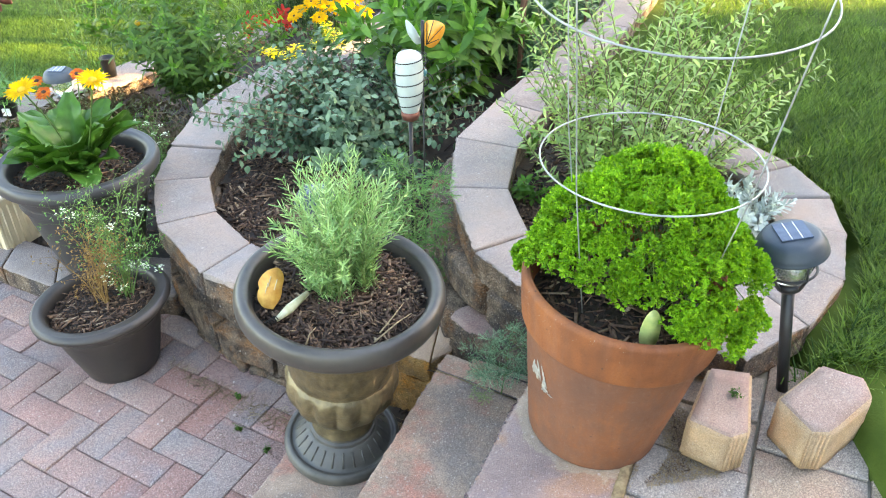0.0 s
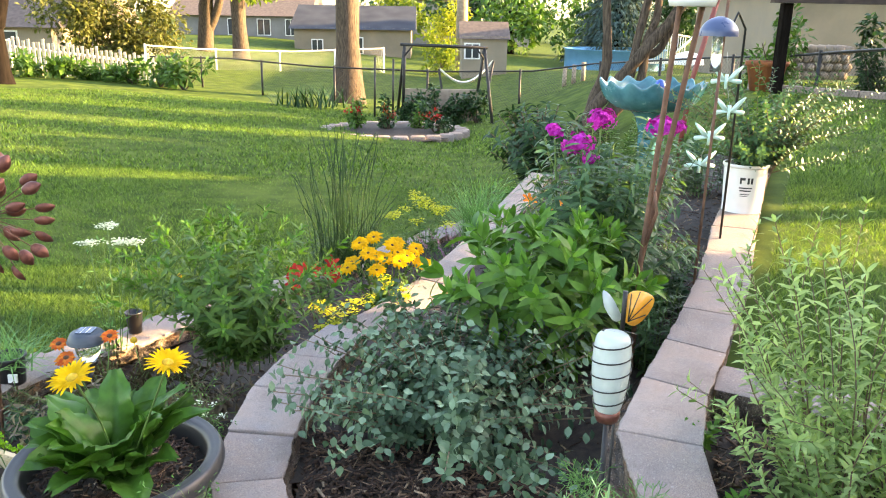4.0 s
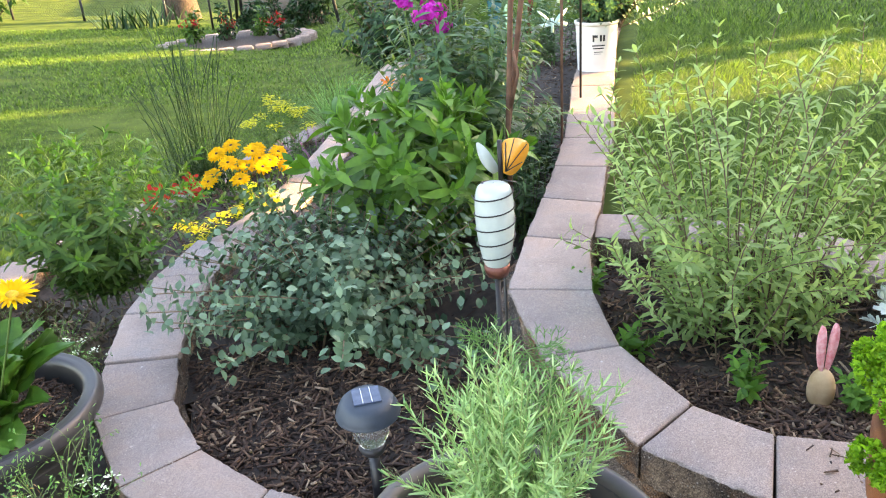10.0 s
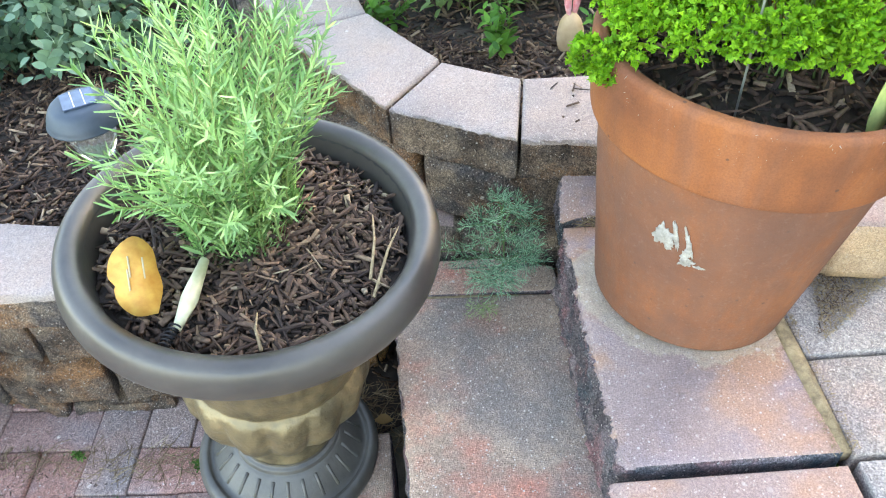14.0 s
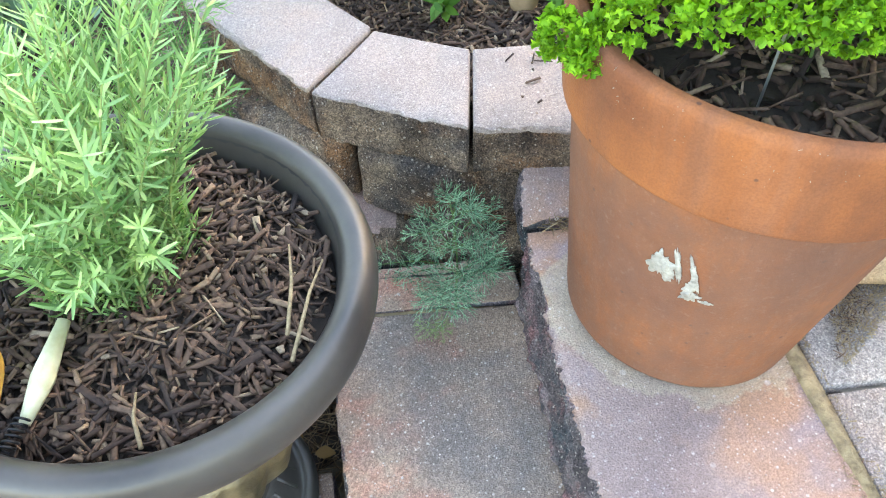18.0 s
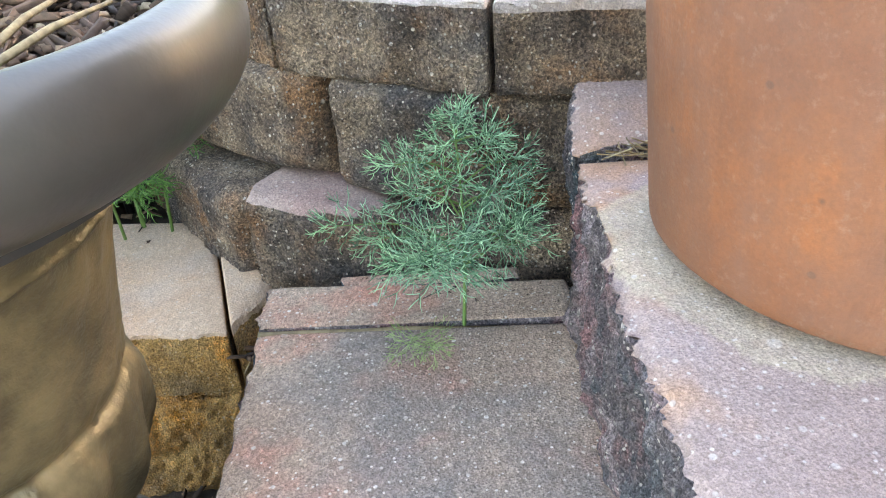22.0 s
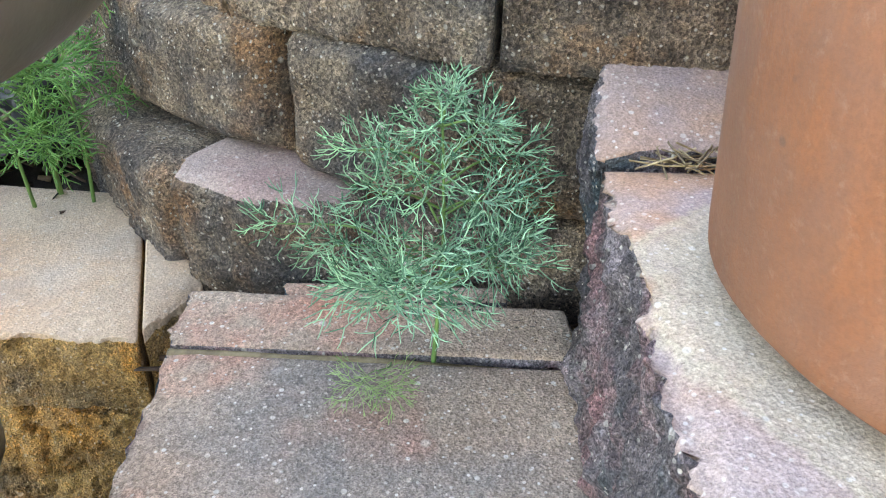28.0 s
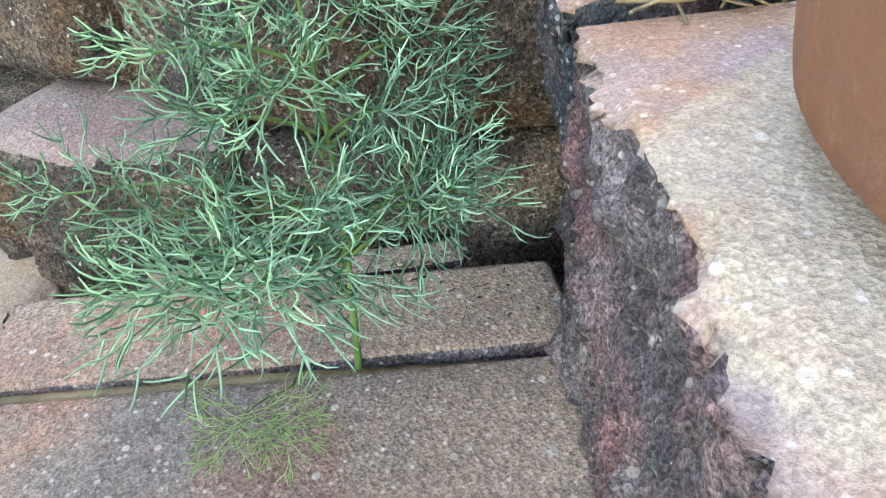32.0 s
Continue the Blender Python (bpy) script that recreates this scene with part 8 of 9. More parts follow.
def stains():
    """White mineral splashes on the terracotta, as thin crusts."""
    rng = np.random.default_rng(17)
    for ang, zc, sx, sz, tilt in [(-159.5, 0.205, 0.012, 0.018, 0.1), (-156.0, 0.196, 0.007, 0.016, -0.2), (-153.8, 0.212, 0.0035, 0.025, -0.25), (-148.2, 0.206, 0.004, 0.025, -0.35), (-148.2, 0.186, 0.0065, 0.016, 0.1), (-147.2, 0.175, 0.010, 0.009, 0.2), (-141.5, 0.172, 0.008, 0.003, 0.1)]:
        bm = bmesh.new()
        r0 = lambda z: 0.138 + (0.180 - 0.138) * z / 0.292 + 0.0012
        vs = []
        for k in range(48):
            a = k / 48 * 6.283
            f = 0.85 + 0.55 * noise.noise(Vector((2.2 * math.cos(a), 2.2 * math.sin(a), ang))) + 0.30 * noise.noise(Vector((7 * math.cos(a), 7 * math.sin(a), ang))) + 0.06 * rng.random()
            dx, dz = sx * f * math.cos(a), sz * f * math.sin(a)
            z = zc + dz
            th = radians(ang) + (dx + tilt * dz) / 0.17
            vs.append(bm.verts.new((r0(z) * math.cos(th), r0(z) * math.sin(th), z)))
        bm.faces.new(vs)
        r = bmesh.ops.extrude_face_region(bm, geom=bm.faces[:])
        for v in r["geom"]:
            if isinstance(v, bmesh.types.BMVert):
                v.co *= Vector((1.003, 1.003, 1))
        bmesh.ops.triangulate(bm, faces=bm.faces)
        part("mineral_stain", bm, LIMEWASH, terracotta_pot, "chalky white mineral stain")
    # fine pale specks along the rim
    a = radians(-185) + radians(95) * rng.random(420)
    z = 0.345 + 0.045 * rng.random(420) ** 0.6
    keep = np.array([noise.noise(Vector((q * 5, h * 40, 3.0))) > 0.02 for q, h in zip(a, z)])
    a, z = a[keep], z[keep]
    r = 0.1975 + 0.10 * (z - 0.345)
    tagged(part("mineral_specks", Geo().add(*chips(np.stack([r * np.cos(a), r * np.sin(a), z], -1), 0.0028, rng, 1.0)), LIMEWASH, terracotta_pot, "pale mineral specks along the rim"), kind="stuff")


stains()


def planter_box():
    t = thing("planter_box", "cream ribbed planter box with parsley seedlings", "planter", at=(-1.74, 2.60, 0.060), turn=(0, 0, -24))
    w, d, h = 0.36, 0.24, 0.21
    for nm, lo, hi in (("front", (-w / 2, -d / 2, 0), (w / 2, -d / 2 + 0.012, h)), ("back", (-w / 2, d / 2 - 0.012, 0), (w / 2, d / 2, h)), ("side", (-w / 2, -d / 2 + 0.012, 0), (-w / 2 + 0.012, d / 2 - 0.012, h)), ("side", (w / 2 - 0.012, -d / 2 + 0.012, 0), (w / 2, d / 2 - 0.012, h))):
        part(nm, box(lo, hi, 0.003), CREAM, t, smooth=False)
    for lo, hi in (((-w / 2 - 0.012, -d / 2 - 0.012, h), (w / 2 + 0.012, -d / 2 + 0.014, h + 0.018)), ((-w / 2 - 0.012, d / 2 - 0.014, h), (w / 2 + 0.012, d / 2 + 0.012, h + 0.018)), ((-w / 2 - 0.012, -d / 2 + 0.014, h), (-w / 2 + 0.014, d / 2 - 0.014, h + 0.018)), ((w / 2 - 0.014, -d / 2 + 0.014, h), (w / 2 + 0.012, d / 2 - 0.014, h + 0.018))):
        part("rim", box(lo, hi, 0.004), CREAM, t, smooth=False)
    for k in range(13):
        part("rib", Geo().add(*rod([(-w / 2 + 0.03 + k * 0.025, -d / 2 - 0.001, 0.02), (-w / 2 + 0.03 + k * 0.025, -d / 2 - 0.001, h - 0.02)], 0.004, 6)), CREAM, t)
    for k in range(8):
        part("rib", Geo().add(*rod([(w / 2 + 0.001, -d / 2 + 0.03 + k * 0.026, 0.02), (w / 2 + 0.001, -d / 2 + 0.03 + k * 0.026, h - 0.02)], 0.004, 6)), CREAM, t)
    part("soil", box((-w / 2 + 0.013, -d / 2 + 0.013, 0.02), (w / 2 - 0.013, d / 2 - 0.013, h - 0.03)), SOIL, t, smooth=False)


planter_box()
parsley("parsley_seedlings", "young parsley plants in the cream planter box", (-1.80, 2.66, 0.245), 12, 0.12, 0.13, 32, 0.010, 14, 0.03, 0.0, F_PARS, (1.2, 0.7))
g_ = thing("gnome_ornament", "small painted stone ornament lying in the planter box", "garden ornament", at=(-1.67, 2.55, 0.246), turn=(10, -20, 0))
part("ornament", Geo().add(*lathe(rounded([(0.001, 0.0), (0.026, 0.006), (0.030, 0.035), (0.020, 0.06), (0.018, 0.10), (0.008, 0.14), (0.001, 0.15)], 4), 18)), TANSTONE, g_)


def nursery_pot(label, at, r=0.065, h=0.13, tag=True):
    t = thing("nursery_pot", label, "plant pot", at=at, group="black nursery pots")
    part("pot", Geo().add(*lathe([(0.001, 0), (r * 0.8, 0), (r, h), (r * 1.06, h), (r * 1.06, h + 0.008), (r * 0.94, h + 0.008), (r * 0.92, h * 0.85), (0.001, h * 0.85)], 24)), BLACK, t)
    if tag:
        part("label_strip", box((r * 0.35, -r * 1.05, h * 0.35), (r * 0.9, -r * 0.9, h * 0.62)), WHITEPAINT, t, smooth=False)
    return t


nursery_pot("black nursery pot with a white label on the edging", (-2.16, 3.58, 0.085))
nursery_pot("small black nursery pot on the lawn edging", (-1.88, 4.22, 0.06), 0.04, 0.10, False)
tufts("potted_fern", "fine green foliage in the black nursery pot", (-2.17, 3.60, 0.19), 140, 0.6, 0.22, 0.006, F_FENN, 201, "plant", 0.5)


def spinner():
    """Copper wind spinner: a glass ball among spoons on wires."""
    t = thing("wind_spinner", "copper wind spinner with petal cups round a glass ball", "wind spinner", at=(-2.01, 3.19, 0.05))
    hub = np.array([0.06, 0.0, 0.86])
    part("pole", Geo().add(*rod([(0, 0, -0.1), (0.045, 0, 0.60), (0.06, 0, 0.84)], 0.006, 8)), RUST, t)
    V, F = lathe(rounded([(0.001, -0.042), (0.028, -0.032), (0.042, 0), (0.028, 0.032), (0.001, 0.042)], 5), 24)
    part("ball", Geo().add(V + hub + (0, -0.01, 0), F), plain("cracked_glass_ball", (0.10, 0.10, 0.09), (0.62, 0.62, 0.56), 45, 0.15), t)
    cup = rounded([(0.001, -0.030), (0.014, -0.023), (0.022, 0.0), (0.017, 0.020), (0.003, 0.036)], 4)
    for ring, (n, r, y) in enumerate([(12, 0.215, -0.03), (11, 0.15, -0.06), (11, 0.185, 0.05), (7, 0.095, 0.03)]):
        for k in range(n):
            a = k / n * 2 * math.pi + ring * 0.35
            o = np.array([math.cos(a), 0, math.sin(a)])
            c = hub + o * r + (0, y, 0)
            part("arm", Geo().add(*rod([hub + o * 0.03 + (0, y * 0.3, 0), c - o * 0.02], 0.0018, 5)), RUST, t)
            up = unit(o + np.array([0.35 * math.sin(a * 3), 0.2, 0.0]))
            A = unit(np.cross(up, (math.sin(k * 2.7 + ring), 1, 0.1 + math.cos(k * 1.9))))
            C = np.cross(up, A)
            shell = Geo()
            for thick in (1.0, 0.90):
                th = np.linspace(-0.12, math.pi + 0.12, 11)
                V = np.array([(r_ * thick * math.cos(q), r_ * thick * math.sin(q), z_) for r_, z_ in cup for q in th])
                F = [[i * 11 + j, i * 11 + j + 1, (i + 1) * 11 + j + 1, (i + 1) * 11 + j] for i in range(len(cup) - 1) for j in range(10)]
                shell.add(c + V[:, :1] * A + V[:, 1:2] * C * 0.8 + V[:, 2:3] * up, F)
            part("cup", shell, COPPER, t)


spinner()


def bird_bath():
    t = thing("bird_bath", "teal glazed bird bath with a scalloped double rim", "bird bath", at=(0.93, 5.40, 0.18))
    prof = rounded([(0.001, 0), (0.17, 0), (0.175, 0.03), (0.12, 0.06), (0.075, 0.14), (0.06, 0.35), (0.06, 0.70), (0.085, 0.82), (0.12, 0.865)], 4)
    part("pedestal", Geo().add(*lathe(prof, 32)), TEAL, t)
    scal = lambda a, i, z: 1 + 0.03 * np.cos(a * 14) * (z > 0.93)
    V, F = lathe(rounded([(0.10, 0.86), (0.21, 0.885), (0.285, 0.945), (0.315, 1.02), (0.30, 1.03), (0.26, 0.965), (0.18, 0.925), (0.001, 0.91)], 5), 112, scal)
    ang = np.arctan2(V[:, 1], V[:, 0])
    rad = np.hypot(V[:, 0], V[:, 1])
    V[:, 2] += np.where(rad > 0.25, 0.018 * np.cos(ang * 14) * (rad - 0.25) / 0.06, 0)
    part("bowl", Geo().add(V, F), TEAL, t)
    part("water", Geo().add(*lathe([(1e-3, 0.955), (0.262, 0.955)], 40)), plain("dark_water", (0.015, 0.02, 0.02), (0.03, 0.035, 0.035), 6, 0.04), t)
    blue = part("bird_figure", Geo().add(*lathe(rounded([(0.001, 0.0), (0.04, 0.02), (0.05, 0.06), (0.03, 0.10), (0.001, 0.115)], 4), 16)), plain("cobalt_glaze", (0.02, 0.06, 0.25), (0.05, 0.12, 0.40), 12, 0.2), t, "cobalt blue glazed ball")
    blue.location, blue.scale = (0.08, 0.10, 0.97), (0.7, 0.7, 0.7)


bird_bath()


def feeder():
    t = thing("bird_feeder", "bird feeder on two slanting brown poles", "bird feeder", at=(0, 0, 0))
    part("pole", Geo().add(*rod([(0.335, 3.30, 0.22), (0.335, 3.30, 0.72), (0.39, 3.30, 1.66), (0.40, 3.30, 1.75)], 0.010, 8)), RUST, t)
    part("pole", Geo().add(*rod([(0.345, 3.33, 0.22), (0.345, 3.33, 0.72), (0.485, 3.33, 1.70), (0.49, 3.33, 1.75)], 0.010, 8)), RUST, t)
    part("clasp", Geo().add(*rod([(0.345, 3.29, 0.80), (0.375, 3.29, 0.92), (0.36, 3.29, 1.0)], 0.006, 6)), RUST, t)
    part("tray", Geo().add(*lathe([(0.001, 1.63), (0.075, 1.63), (0.082, 1.66), (0.072, 1.67), (0.06, 1.72), (0.075, 1.80), (0.001, 1.82)], 28)), WHITEPAINT, t).location = (0.43, 3.30, 0)


feeder()
dm = thing("dome_baffle", "dark blue dome hanging over a tube feeder", "bird feeder", at=(0.64, 3.6, 0))
part("dome", Geo().add(*lathe(rounded([(0.072, 1.53), (0.068, 1.555), (0.045, 1.585), (0.012, 1.60), (0.001, 1.60)], 4), 32)), plain("blue_metal", (0.035, 0.06, 0.13), (0.06, 0.09, 0.18), 9, 0.3), dm)
part("tube", Geo().add(*rod([(0, 0, 1.40), (0, 0, 1.54)], 0.020, 14)), CLEAR, dm)
part("pole", Geo().add(*rod([(0.02, 0.02, 0.25), (0.03, 0.02, 1.75)], 0.006, 8)), RUST, dm)


def glass_mobile():
    """Pale glass figures hanging in a column."""
    t = thing("glass_mobile", "hanging mobile of pale green glass dragonflies", "wind chime", at=(0.90, 4.2, 0))
    part("hook", Geo().add(*rod([(0.10, 0.05, 0.3), (0.10, 0.05, 1.55), (0.04, 0, 1.62), (0, 0, 1.52)], 0.006, 8)), IRON, t)
    for k, (dx, z) in enumerate([(0.02, 1.32), (0.05, 1.18), (-0.03, 1.06), (-0.06, 0.93)]):
        b = part("dragonfly", Geo().add(*rod([(dx, 0, z - 0.035), (dx, 0, z + 0.03)], [0.006, 0.009], 8)), PALEGLASS, t)
        part("line", Geo().add(*rod([(dx, 0, z + 0.03), (dx * 0.5, 0, min(1.52, z + 0.13))], 0.0008, 4)), GALV, t)
        for s in (-1, 1):
            for q in (0.02, -0.012):
                w = part("wing", wing([(0, 0), (s * 0.03, 0.022 + q), (s * 0.07, 0.03 + q * 2), (s * 0.065, 0.012 + q * 2), (s * 0.03, 0.0 + q * 0.5)], 0.003), PALEGLASS, b)
                w.location = (dx, -0.002, z)


glass_mobile()


def bucket():
    t = thing("white_bucket", "white plastic nursery bucket with dark printing on the wall", "plant pot", at=(1.335, 4.84, 0.562))
    prof = rounded([(0.001, 0.0), (0.100, 0.0), (0.104, 0.006), (0.116, 0.25), (0.122, 0.252), (0.123, 0.268), (0.116, 0.27), (0.110, 0.262), (0.108, 0.22)], 3)
    part("pail", Geo().add(*lathe(prof, 48)), WHITEPOT, t)
    part("soil", Geo().add(*lathe([(0.001, 0.225), (0.108, 0.22)], 32)), SOIL, t)
    # printed emblem and lines, as plain bars on the curved side
    cx, cy = -0.30, -0.954
    side = np.array([-cy, cx])
    for dx, z, w, h in [(-0.028, 0.185, 0.010, 0.036), (-0.014, 0.195, 0.018, 0.014), (0.012, 0.185, 0.012, 0.034), (0.030, 0.185, 0.012, 0.034), (0.0, 0.145, 0.07, 0.007), (0.0, 0.130, 0.06, 0.007), (0.0, 0.11, 0.05, 0.004), (-0.005, 0.10, 0.04, 0.003)]:
        r = 0.1045 + 0.0115 * z / 0.25 + 0.0008
        bm = bmesh.new()
        vs = []
        for ux, uz in ((-1, -1), (0, -1), (1, -1), (1, 1), (0, 1), (-1, 1)):
            th = math.atan2(cy, cx) + (dx + ux * w / 2) / r
            rr = r + 0.0115 * uz * h / 0.5
            vs.append(bm.verts.new((rr * math.cos(th), rr * math.sin(th), z + uz * h / 2)))
        bm.faces.new((vs[0], vs[1], vs[4], vs[5]))
        bm.faces.new((vs[1], vs[2], vs[3], vs[4]))
        part("printed_bar", bm, PRINT, t)


bucket()
leafy_plant("blueberry_shrub", "leafy shrub growing in the white bucket", (1.40, 4.85, 0.78), 90, 0.08, 0.58, 0.62, 54, 0.046, 0.021, leafy("blueberry_leaves", (0.03, 0.085, 0.035), (0.12, 0.22, 0.09), 0.35, 0.25, tip=(0.20, 0.27, 0.05)), 210, "shrub", 0.5, 2, 1.8, 0.003, 0.15, 0.25, stem_mat=STEMW, vary=0.5, sway=0.35)
rp = thing("red_pole", "slanting red metal garden pole", "pole", at=(0, 0, 0))
part("pole", Geo().add(*rod([(1.72, 7.25, 0.1), (1.79, 7.22, 1.09), (1.93, 7.2, 1.75)], 0.022, 8)), plain("red_paint", (0.16, 0.03, 0.02), (0.26, 0.06, 0.04), 12, 0.6), rp)


# ---- dirt, litter and weeds ----
STRAW = by_island("dry_straw", [(0, (0.14, 0.09, 0.045)), (0.5, (0.30, 0.21, 0.11)), (1, (0.50, 0.39, 0.23))])


def bits(name, label, poly, z, n, seed, kind=0):
    rng = np.random.default_rng(seed)
    p = scatter(poly, n, rng)
    P = np.stack([p[:, 0], p[:, 1], np.full(n, z) + 0.003 * rng.random(n)], -1)
    if kind == 0:
        V, F = chips(P, 0.006, rng, 0.6)
        mat = MULCH
    else:
        a = rng.random(n) * 6.28
        D = np.stack([np.cos(a), np.sin(a), rng.normal(0.05, 0.12, n)], -1) * (0.02 + 0.05 * rng.random(n))[:, None]
        c = rng.normal(0, 0.006, (n, 3)) * (1, 1, 0.4)
        V, F = tubes(np.stack([P - D / 2, P + c, P + D / 2], 1), 0.0007, 3)
        mat = STRAW
    tagged(part(name, Geo().add(V, F), mat, None, smooth=False), label, "litter", kind="stuff")


bits("soil_crumbs_landing", "loose brown soil crumbs beside the terracotta pot", [(0.40, 1.03), (0.50, 1.06), (0.58, 1.16), (0.50, 1.22), (0.47, 1.1)], 0.462, 900, 601)
rgs = np.random.default_rng(620)
q_ = scatter([(0.40, 1.02), (0.56, 1.05), (0.57, 1.18), (0.50, 1.27), (0.47, 1.22), (0.465, 1.10)], 2600, rgs)
tagged(part("loose_sand", Geo().add(*chips(np.stack([q_[:, 0], q_[:, 1], 0.4605 + 0.004 * rgs.random(len(q_))], -1), 0.006, rgs, 0.6)), DRYSAND, None, smooth=False), "loose tan sand on the landing beside the terracotta pot", "sand", kind="stuff")
part("joint_sand", Geo().add(*rod([(0.292, 0.888, 0.447), (0.35, 1.02, 0.449), (0.40, 1.13, 0.448), (0.474, 1.288, 0.447)], [0.012, 0.015, 0.013, 0.016], 8)), DRYSAND, steps, "tan sand in the joint")
q_ = scatter([(0.275, 0.89), (0.31, 0.88), (0.49, 1.275), (0.455, 1.29)], 1300, rgs)
tagged(part("loose_sand", Geo().add(*chips(np.stack([q_[:, 0], q_[:, 1], 0.4585 + 0.003 * rgs.random(len(q_))], -1), 0.005, rgs, 0.6)), DRYSAND, None, smooth=False), "tan sand spilling from the joint of the step", "sand", kind="stuff")
q_ = scatter([(0.30, 1.49), (0.44, 1.40), (0.47, 1.56), (0.36, 1.62)], 26, rgs)
tagged(part("cap_crumbs", Geo().add(*chips(np.stack([q_[:, 0], q_[:, 1], np.full(len(q_), 0.5635)], -1), 0.017, rgs, 0.1)), MULCH, None, smooth=False), "dark bark crumbs lying on the cap stones", "litter", kind="stuff")
bits("straw_by_pot", "dry straw caught between block and clay pot", [(0.268, 1.395), (0.33, 1.365), (0.325, 1.348), (0.265, 1.375)], 0.462, 26, 606, 1)
bits("straw_litter", "dry straw litter at the foot of the block wall", [(-0.95, 1.95), (-0.72, 1.80), (-0.45, 1.66), (-0.38, 1.56), (-0.5, 1.60), (-0.8, 1.80)], 0.004, 170, 602, 1)
bits("straw_litter_gap", "dry straw and twigs in the gap beside the step", [(-0.12, 1.60), (-0.03, 1.52), (-0.08, 1.40), (-0.14, 1.42)], 0.05, 120, 603, 1)
bits("paver_crumbs", "grey grit and crumbs in front of the wall", [(-0.78, 1.82), (-0.45, 1.62), (-0.42, 1.48), (-0.62, 1.5), (-0.8, 1.7)], 0.003, 700, 604)
bits("step_crumbs", "small dark crumbs at the back of the step", [(0.05, 1.585), (0.25, 1.46), (0.235, 1.41), (0.14, 1.48)], 0.309, 60, 605)
for k, (x, y, z) in enumerate([(-0.60, 1.60, 0.0), (-0.43, 1.60, 0.0), (-0.50, 1.52, 0.0), (-0.63, 1.74, 0.0), (0.60, 1.17, 0.565)]):
    leafy_plant("weed", "tiny green weed sprouting between stones", (x, y, z), 5, 0.004, 0.022, 0.018, 8, 0.012, 0.006, F_MID, 610 + k, "weed", 0.5, 2, 1.57, 0.0006, 0.2, 0.2, group="weeds between stones")
# dry curled leaves
for k, (x, y, z) in enumerate([(0.50, 0.98, 0.462), (0.80, 1.42, 0.53), (-0.09, 1.47, 0.06), (-0.12, 1.52, 0.06), (0.74, 1.37, 0.468)]):
    t = thing("dry_leaf", "curled tan dry leaf lying on the stones", "leaf", at=(x, y, z), turn=(0, 0, 70 * k), group="dry leaves")
    part("leaf_blade", Geo().add(*leaves(np.zeros((1, 3)) - (0.015, 0, -0.003), np.array([[1.0, 0.1, 0.12]]), np.array([[0, 0.2, 1.0]]), 0.036, 0.022, (0.1, 0.7, 1.0, 0.8, 0.1), 0.25, 0.5)), F_DRY, t)
# twigs and long stems lying on the urn's mulch
for k, pts in enumerate([[(-0.136, 1.287, 0.634), (-0.107, 1.335, 0.644), (-0.088, 1.382, 0.643)], [(-0.145, 1.258, 0.634), (-0.097, 1.316, 0.642), (-0.069, 1.344, 0.643)], [(-0.288, 1.249, 0.634), (-0.284, 1.277, 0.64), (-0.274, 1.301, 0.639)]]):
    t = thing("dry_twig", "pale dry twig lying on the mulch of the urn", "twig", group="twigs on the mulch")
    part("twig", Geo().add(*rod(pts, [0.0022, 0.0018, 0.001], 6)), STRAW, t)

# ---- grass ----
def grass(name, label, poly, n, h, seed, w=0.0035, avoid=()):
    rng = np.random.default_rng(seed)
    p = scatter(poly, n, rng)
    keep = np.ones(len(p), bool)
    for q in (LEFT_BED, MID_BED, HERB_BED, PATIO, *avoid):
        keep &= ~inside(q, p[:, 0], p[:, 1])
    p = p[keep]
    for line in WALL_LINES:
        d = np.min(np.linalg.norm(p[:, None] - line[None], axis=2), axis=1)
        p = p[d > 0.155]
    n = len(p)
    z = lawn_z(p[:, 0], p[:, 1])
    a = rng.random(n) * 6.28
    lean = 0.25 + 0.55 * rng.random(n)
    D = np.stack([lean * np.cos(a), lean * np.sin(a), np.ones(n)], -1)
    S = np.stack([np.sin(a), -np.cos(a), 0 * a], -1)
    patch = np.array([noise.noise(Vector((x * 0.9, y * 0.9, 0))) for x, y in p])
    H = h * (0.55 + 0.7 * rng.random(n)) * (1 + 0.35 * patch)
    return tagged(part(name, Geo().add(*blades(np.stack([p[:, 0], p[:, 1], z - 0.01], -1), D, S, H, w * (0.7 + 0.6 * rng.random(n)), 3, 0.35)), GRASS, None), label, "grass", kind="stuff")


def dense(line, step=0.08):
    line = np.asarray(line, float)
    s = np.concatenate([[0], np.cumsum(np.linalg.norm(np.diff(line, axis=0), axis=1))])
    q = np.arange(0, s[-1], step)
    return np.stack([np.interp(q, s, line[:, 0]), np.interp(q, s, line[:, 1])], -1)


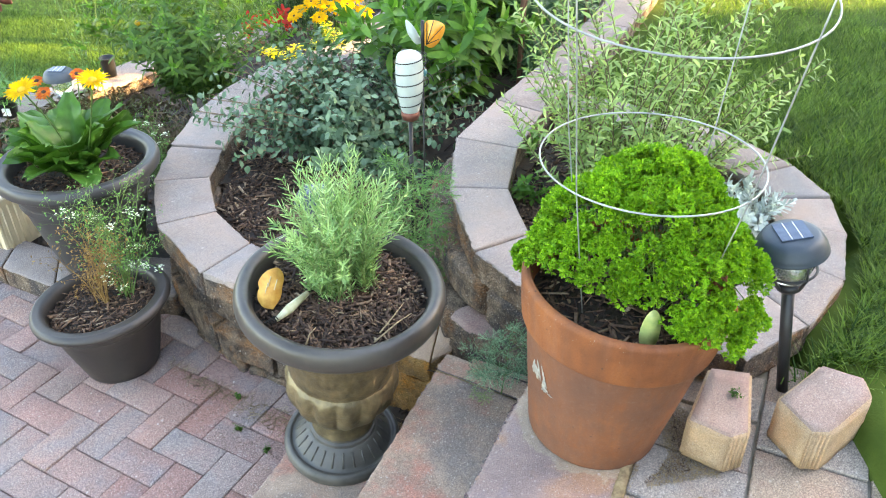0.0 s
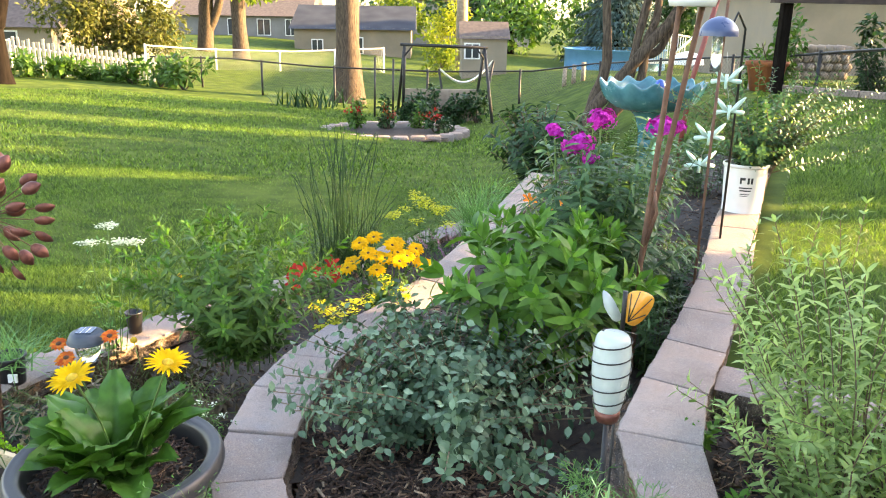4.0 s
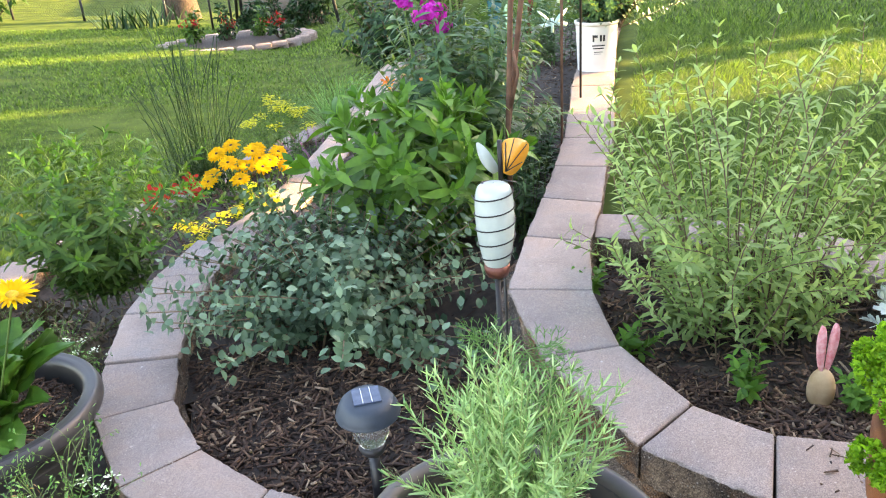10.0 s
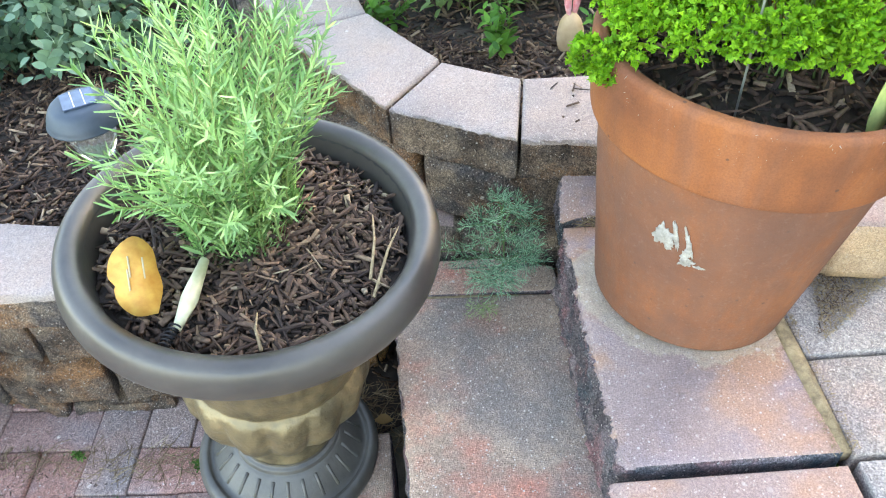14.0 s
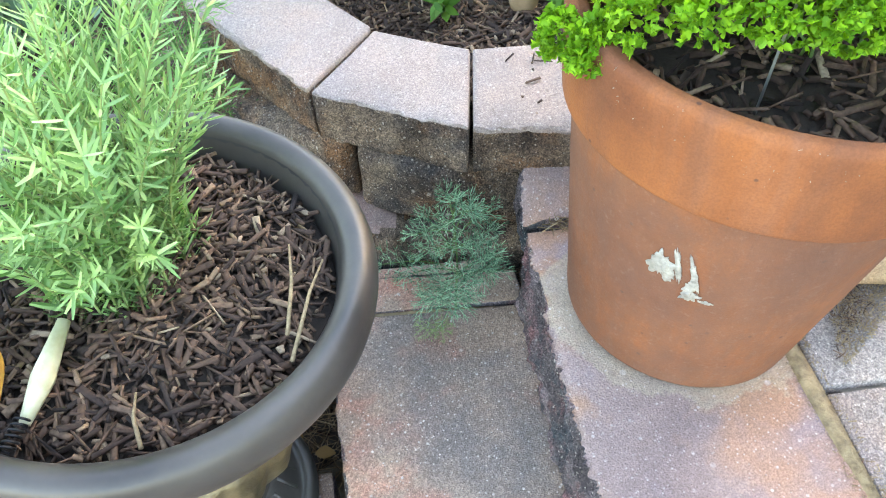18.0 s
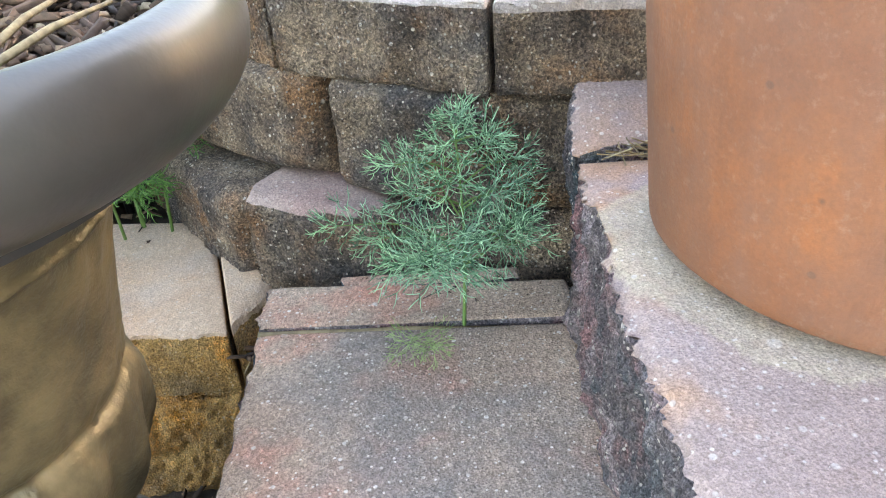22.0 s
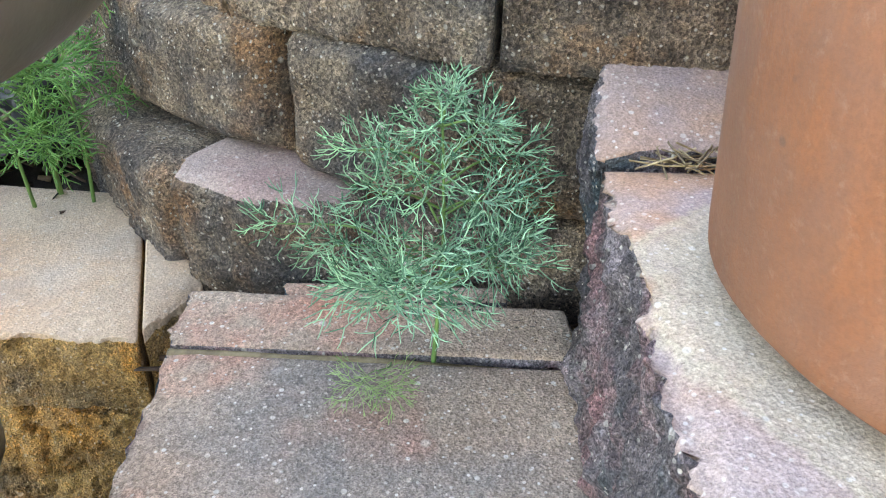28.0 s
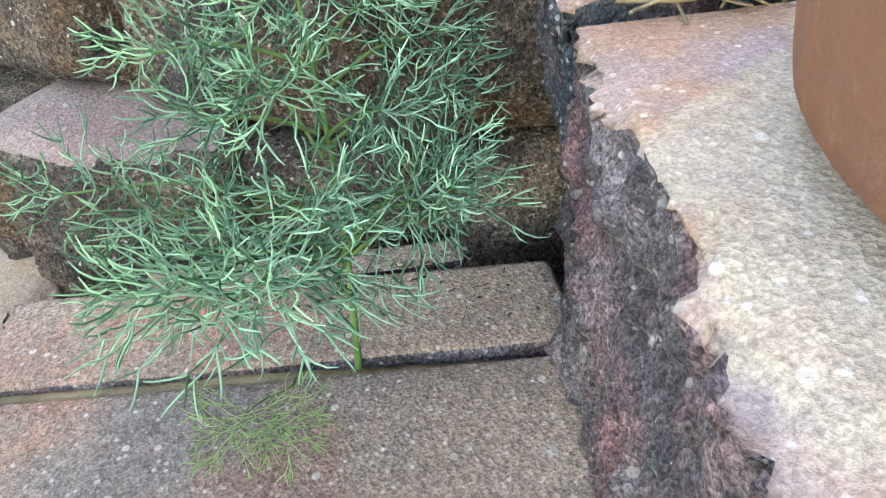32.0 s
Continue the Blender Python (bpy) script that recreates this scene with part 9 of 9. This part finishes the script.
WALL_LINES = [dense((np.array(R_OUT) + np.array(R_IN)) / 2), dense([(-2.05, 2.66), (-2.25, 2.85), (-2.29, 3.1), (-2.30, 3.35), (-2.23, 3.57), (-2.1, 3.84), (-1.75, 4.44), (-1.38, 5.09), (-0.97, 5.79), (-0.55, 6.54), (-0.11, 7.34), (0.35, 8.19), (0.82, 9.14)]), dense([(0.66, 1.42), (0.81, 1.51), (0.94, 1.67), (1.03, 1.85), (1.06, 2.02), (1.03, 2.18), (0.94, 2.33), (0.8, 2.5), (0.62, 2.66), (0.45, 2.76)])]
grass("grass_near", "lush green lawn grass close to the herb bed", [(0.75, 1.28), (2.6, 1.0), (3.2, 3.0), (3.6, 5.5), (2.4, 6.5), (0.6, 2.9), (1.1, 2.3), (1.1, 1.7)], 70000, 0.05, 301)
grass("grass_low_lawn", "mown lawn grass beside the low bed", [(-2.4, 2.7), (-4.5, 3.0), (-5.5, 6), (-4.5, 9.5), (0.2, 9.5), (-1.4, 5.2), (-2.3, 3.7)], 110000, 0.045, 302, 0.005)
grass("grass_far_lawn", "mown lawn grass further down the yard", [(-4.5, 3.0), (-9, 6), (-12, 15), (-8, 20), (2.2, 20), (1.2, 10), (0.2, 9.3), (-4.5, 9.4), (-5.5, 6)], 90000, 0.06, 303, 0.014)
grass("grass_high_lawn", "mown lawn grass on the high side", [(2.4, 6.5), (3.6, 5.5), (3.2, 3.0), (5, 2.5), (9, 8), (5, 13.3), (3, 9)], 60000, 0.055, 304, 0.009)

grass("grass_lawn_edge", "thick mown grass along the low bed's edging", [(-2.3, 2.75), (-3.9, 2.7), (-4.4, 4.2), (-3.2, 5.6), (-1.5, 5.5), (-2.45, 3.6)], 110000, 0.05, 305, 0.005)
grass("grass_herb_ring", "thick lawn grass round the herb bed", [(0.8, 1.35), (1.9, 1.2), (2.3, 2.6), (2.0, 3.8), (1.0, 3.2), (0.6, 2.9), (1.1, 2.3), (1.1, 1.7)], 80000, 0.064, 306, 0.0048)
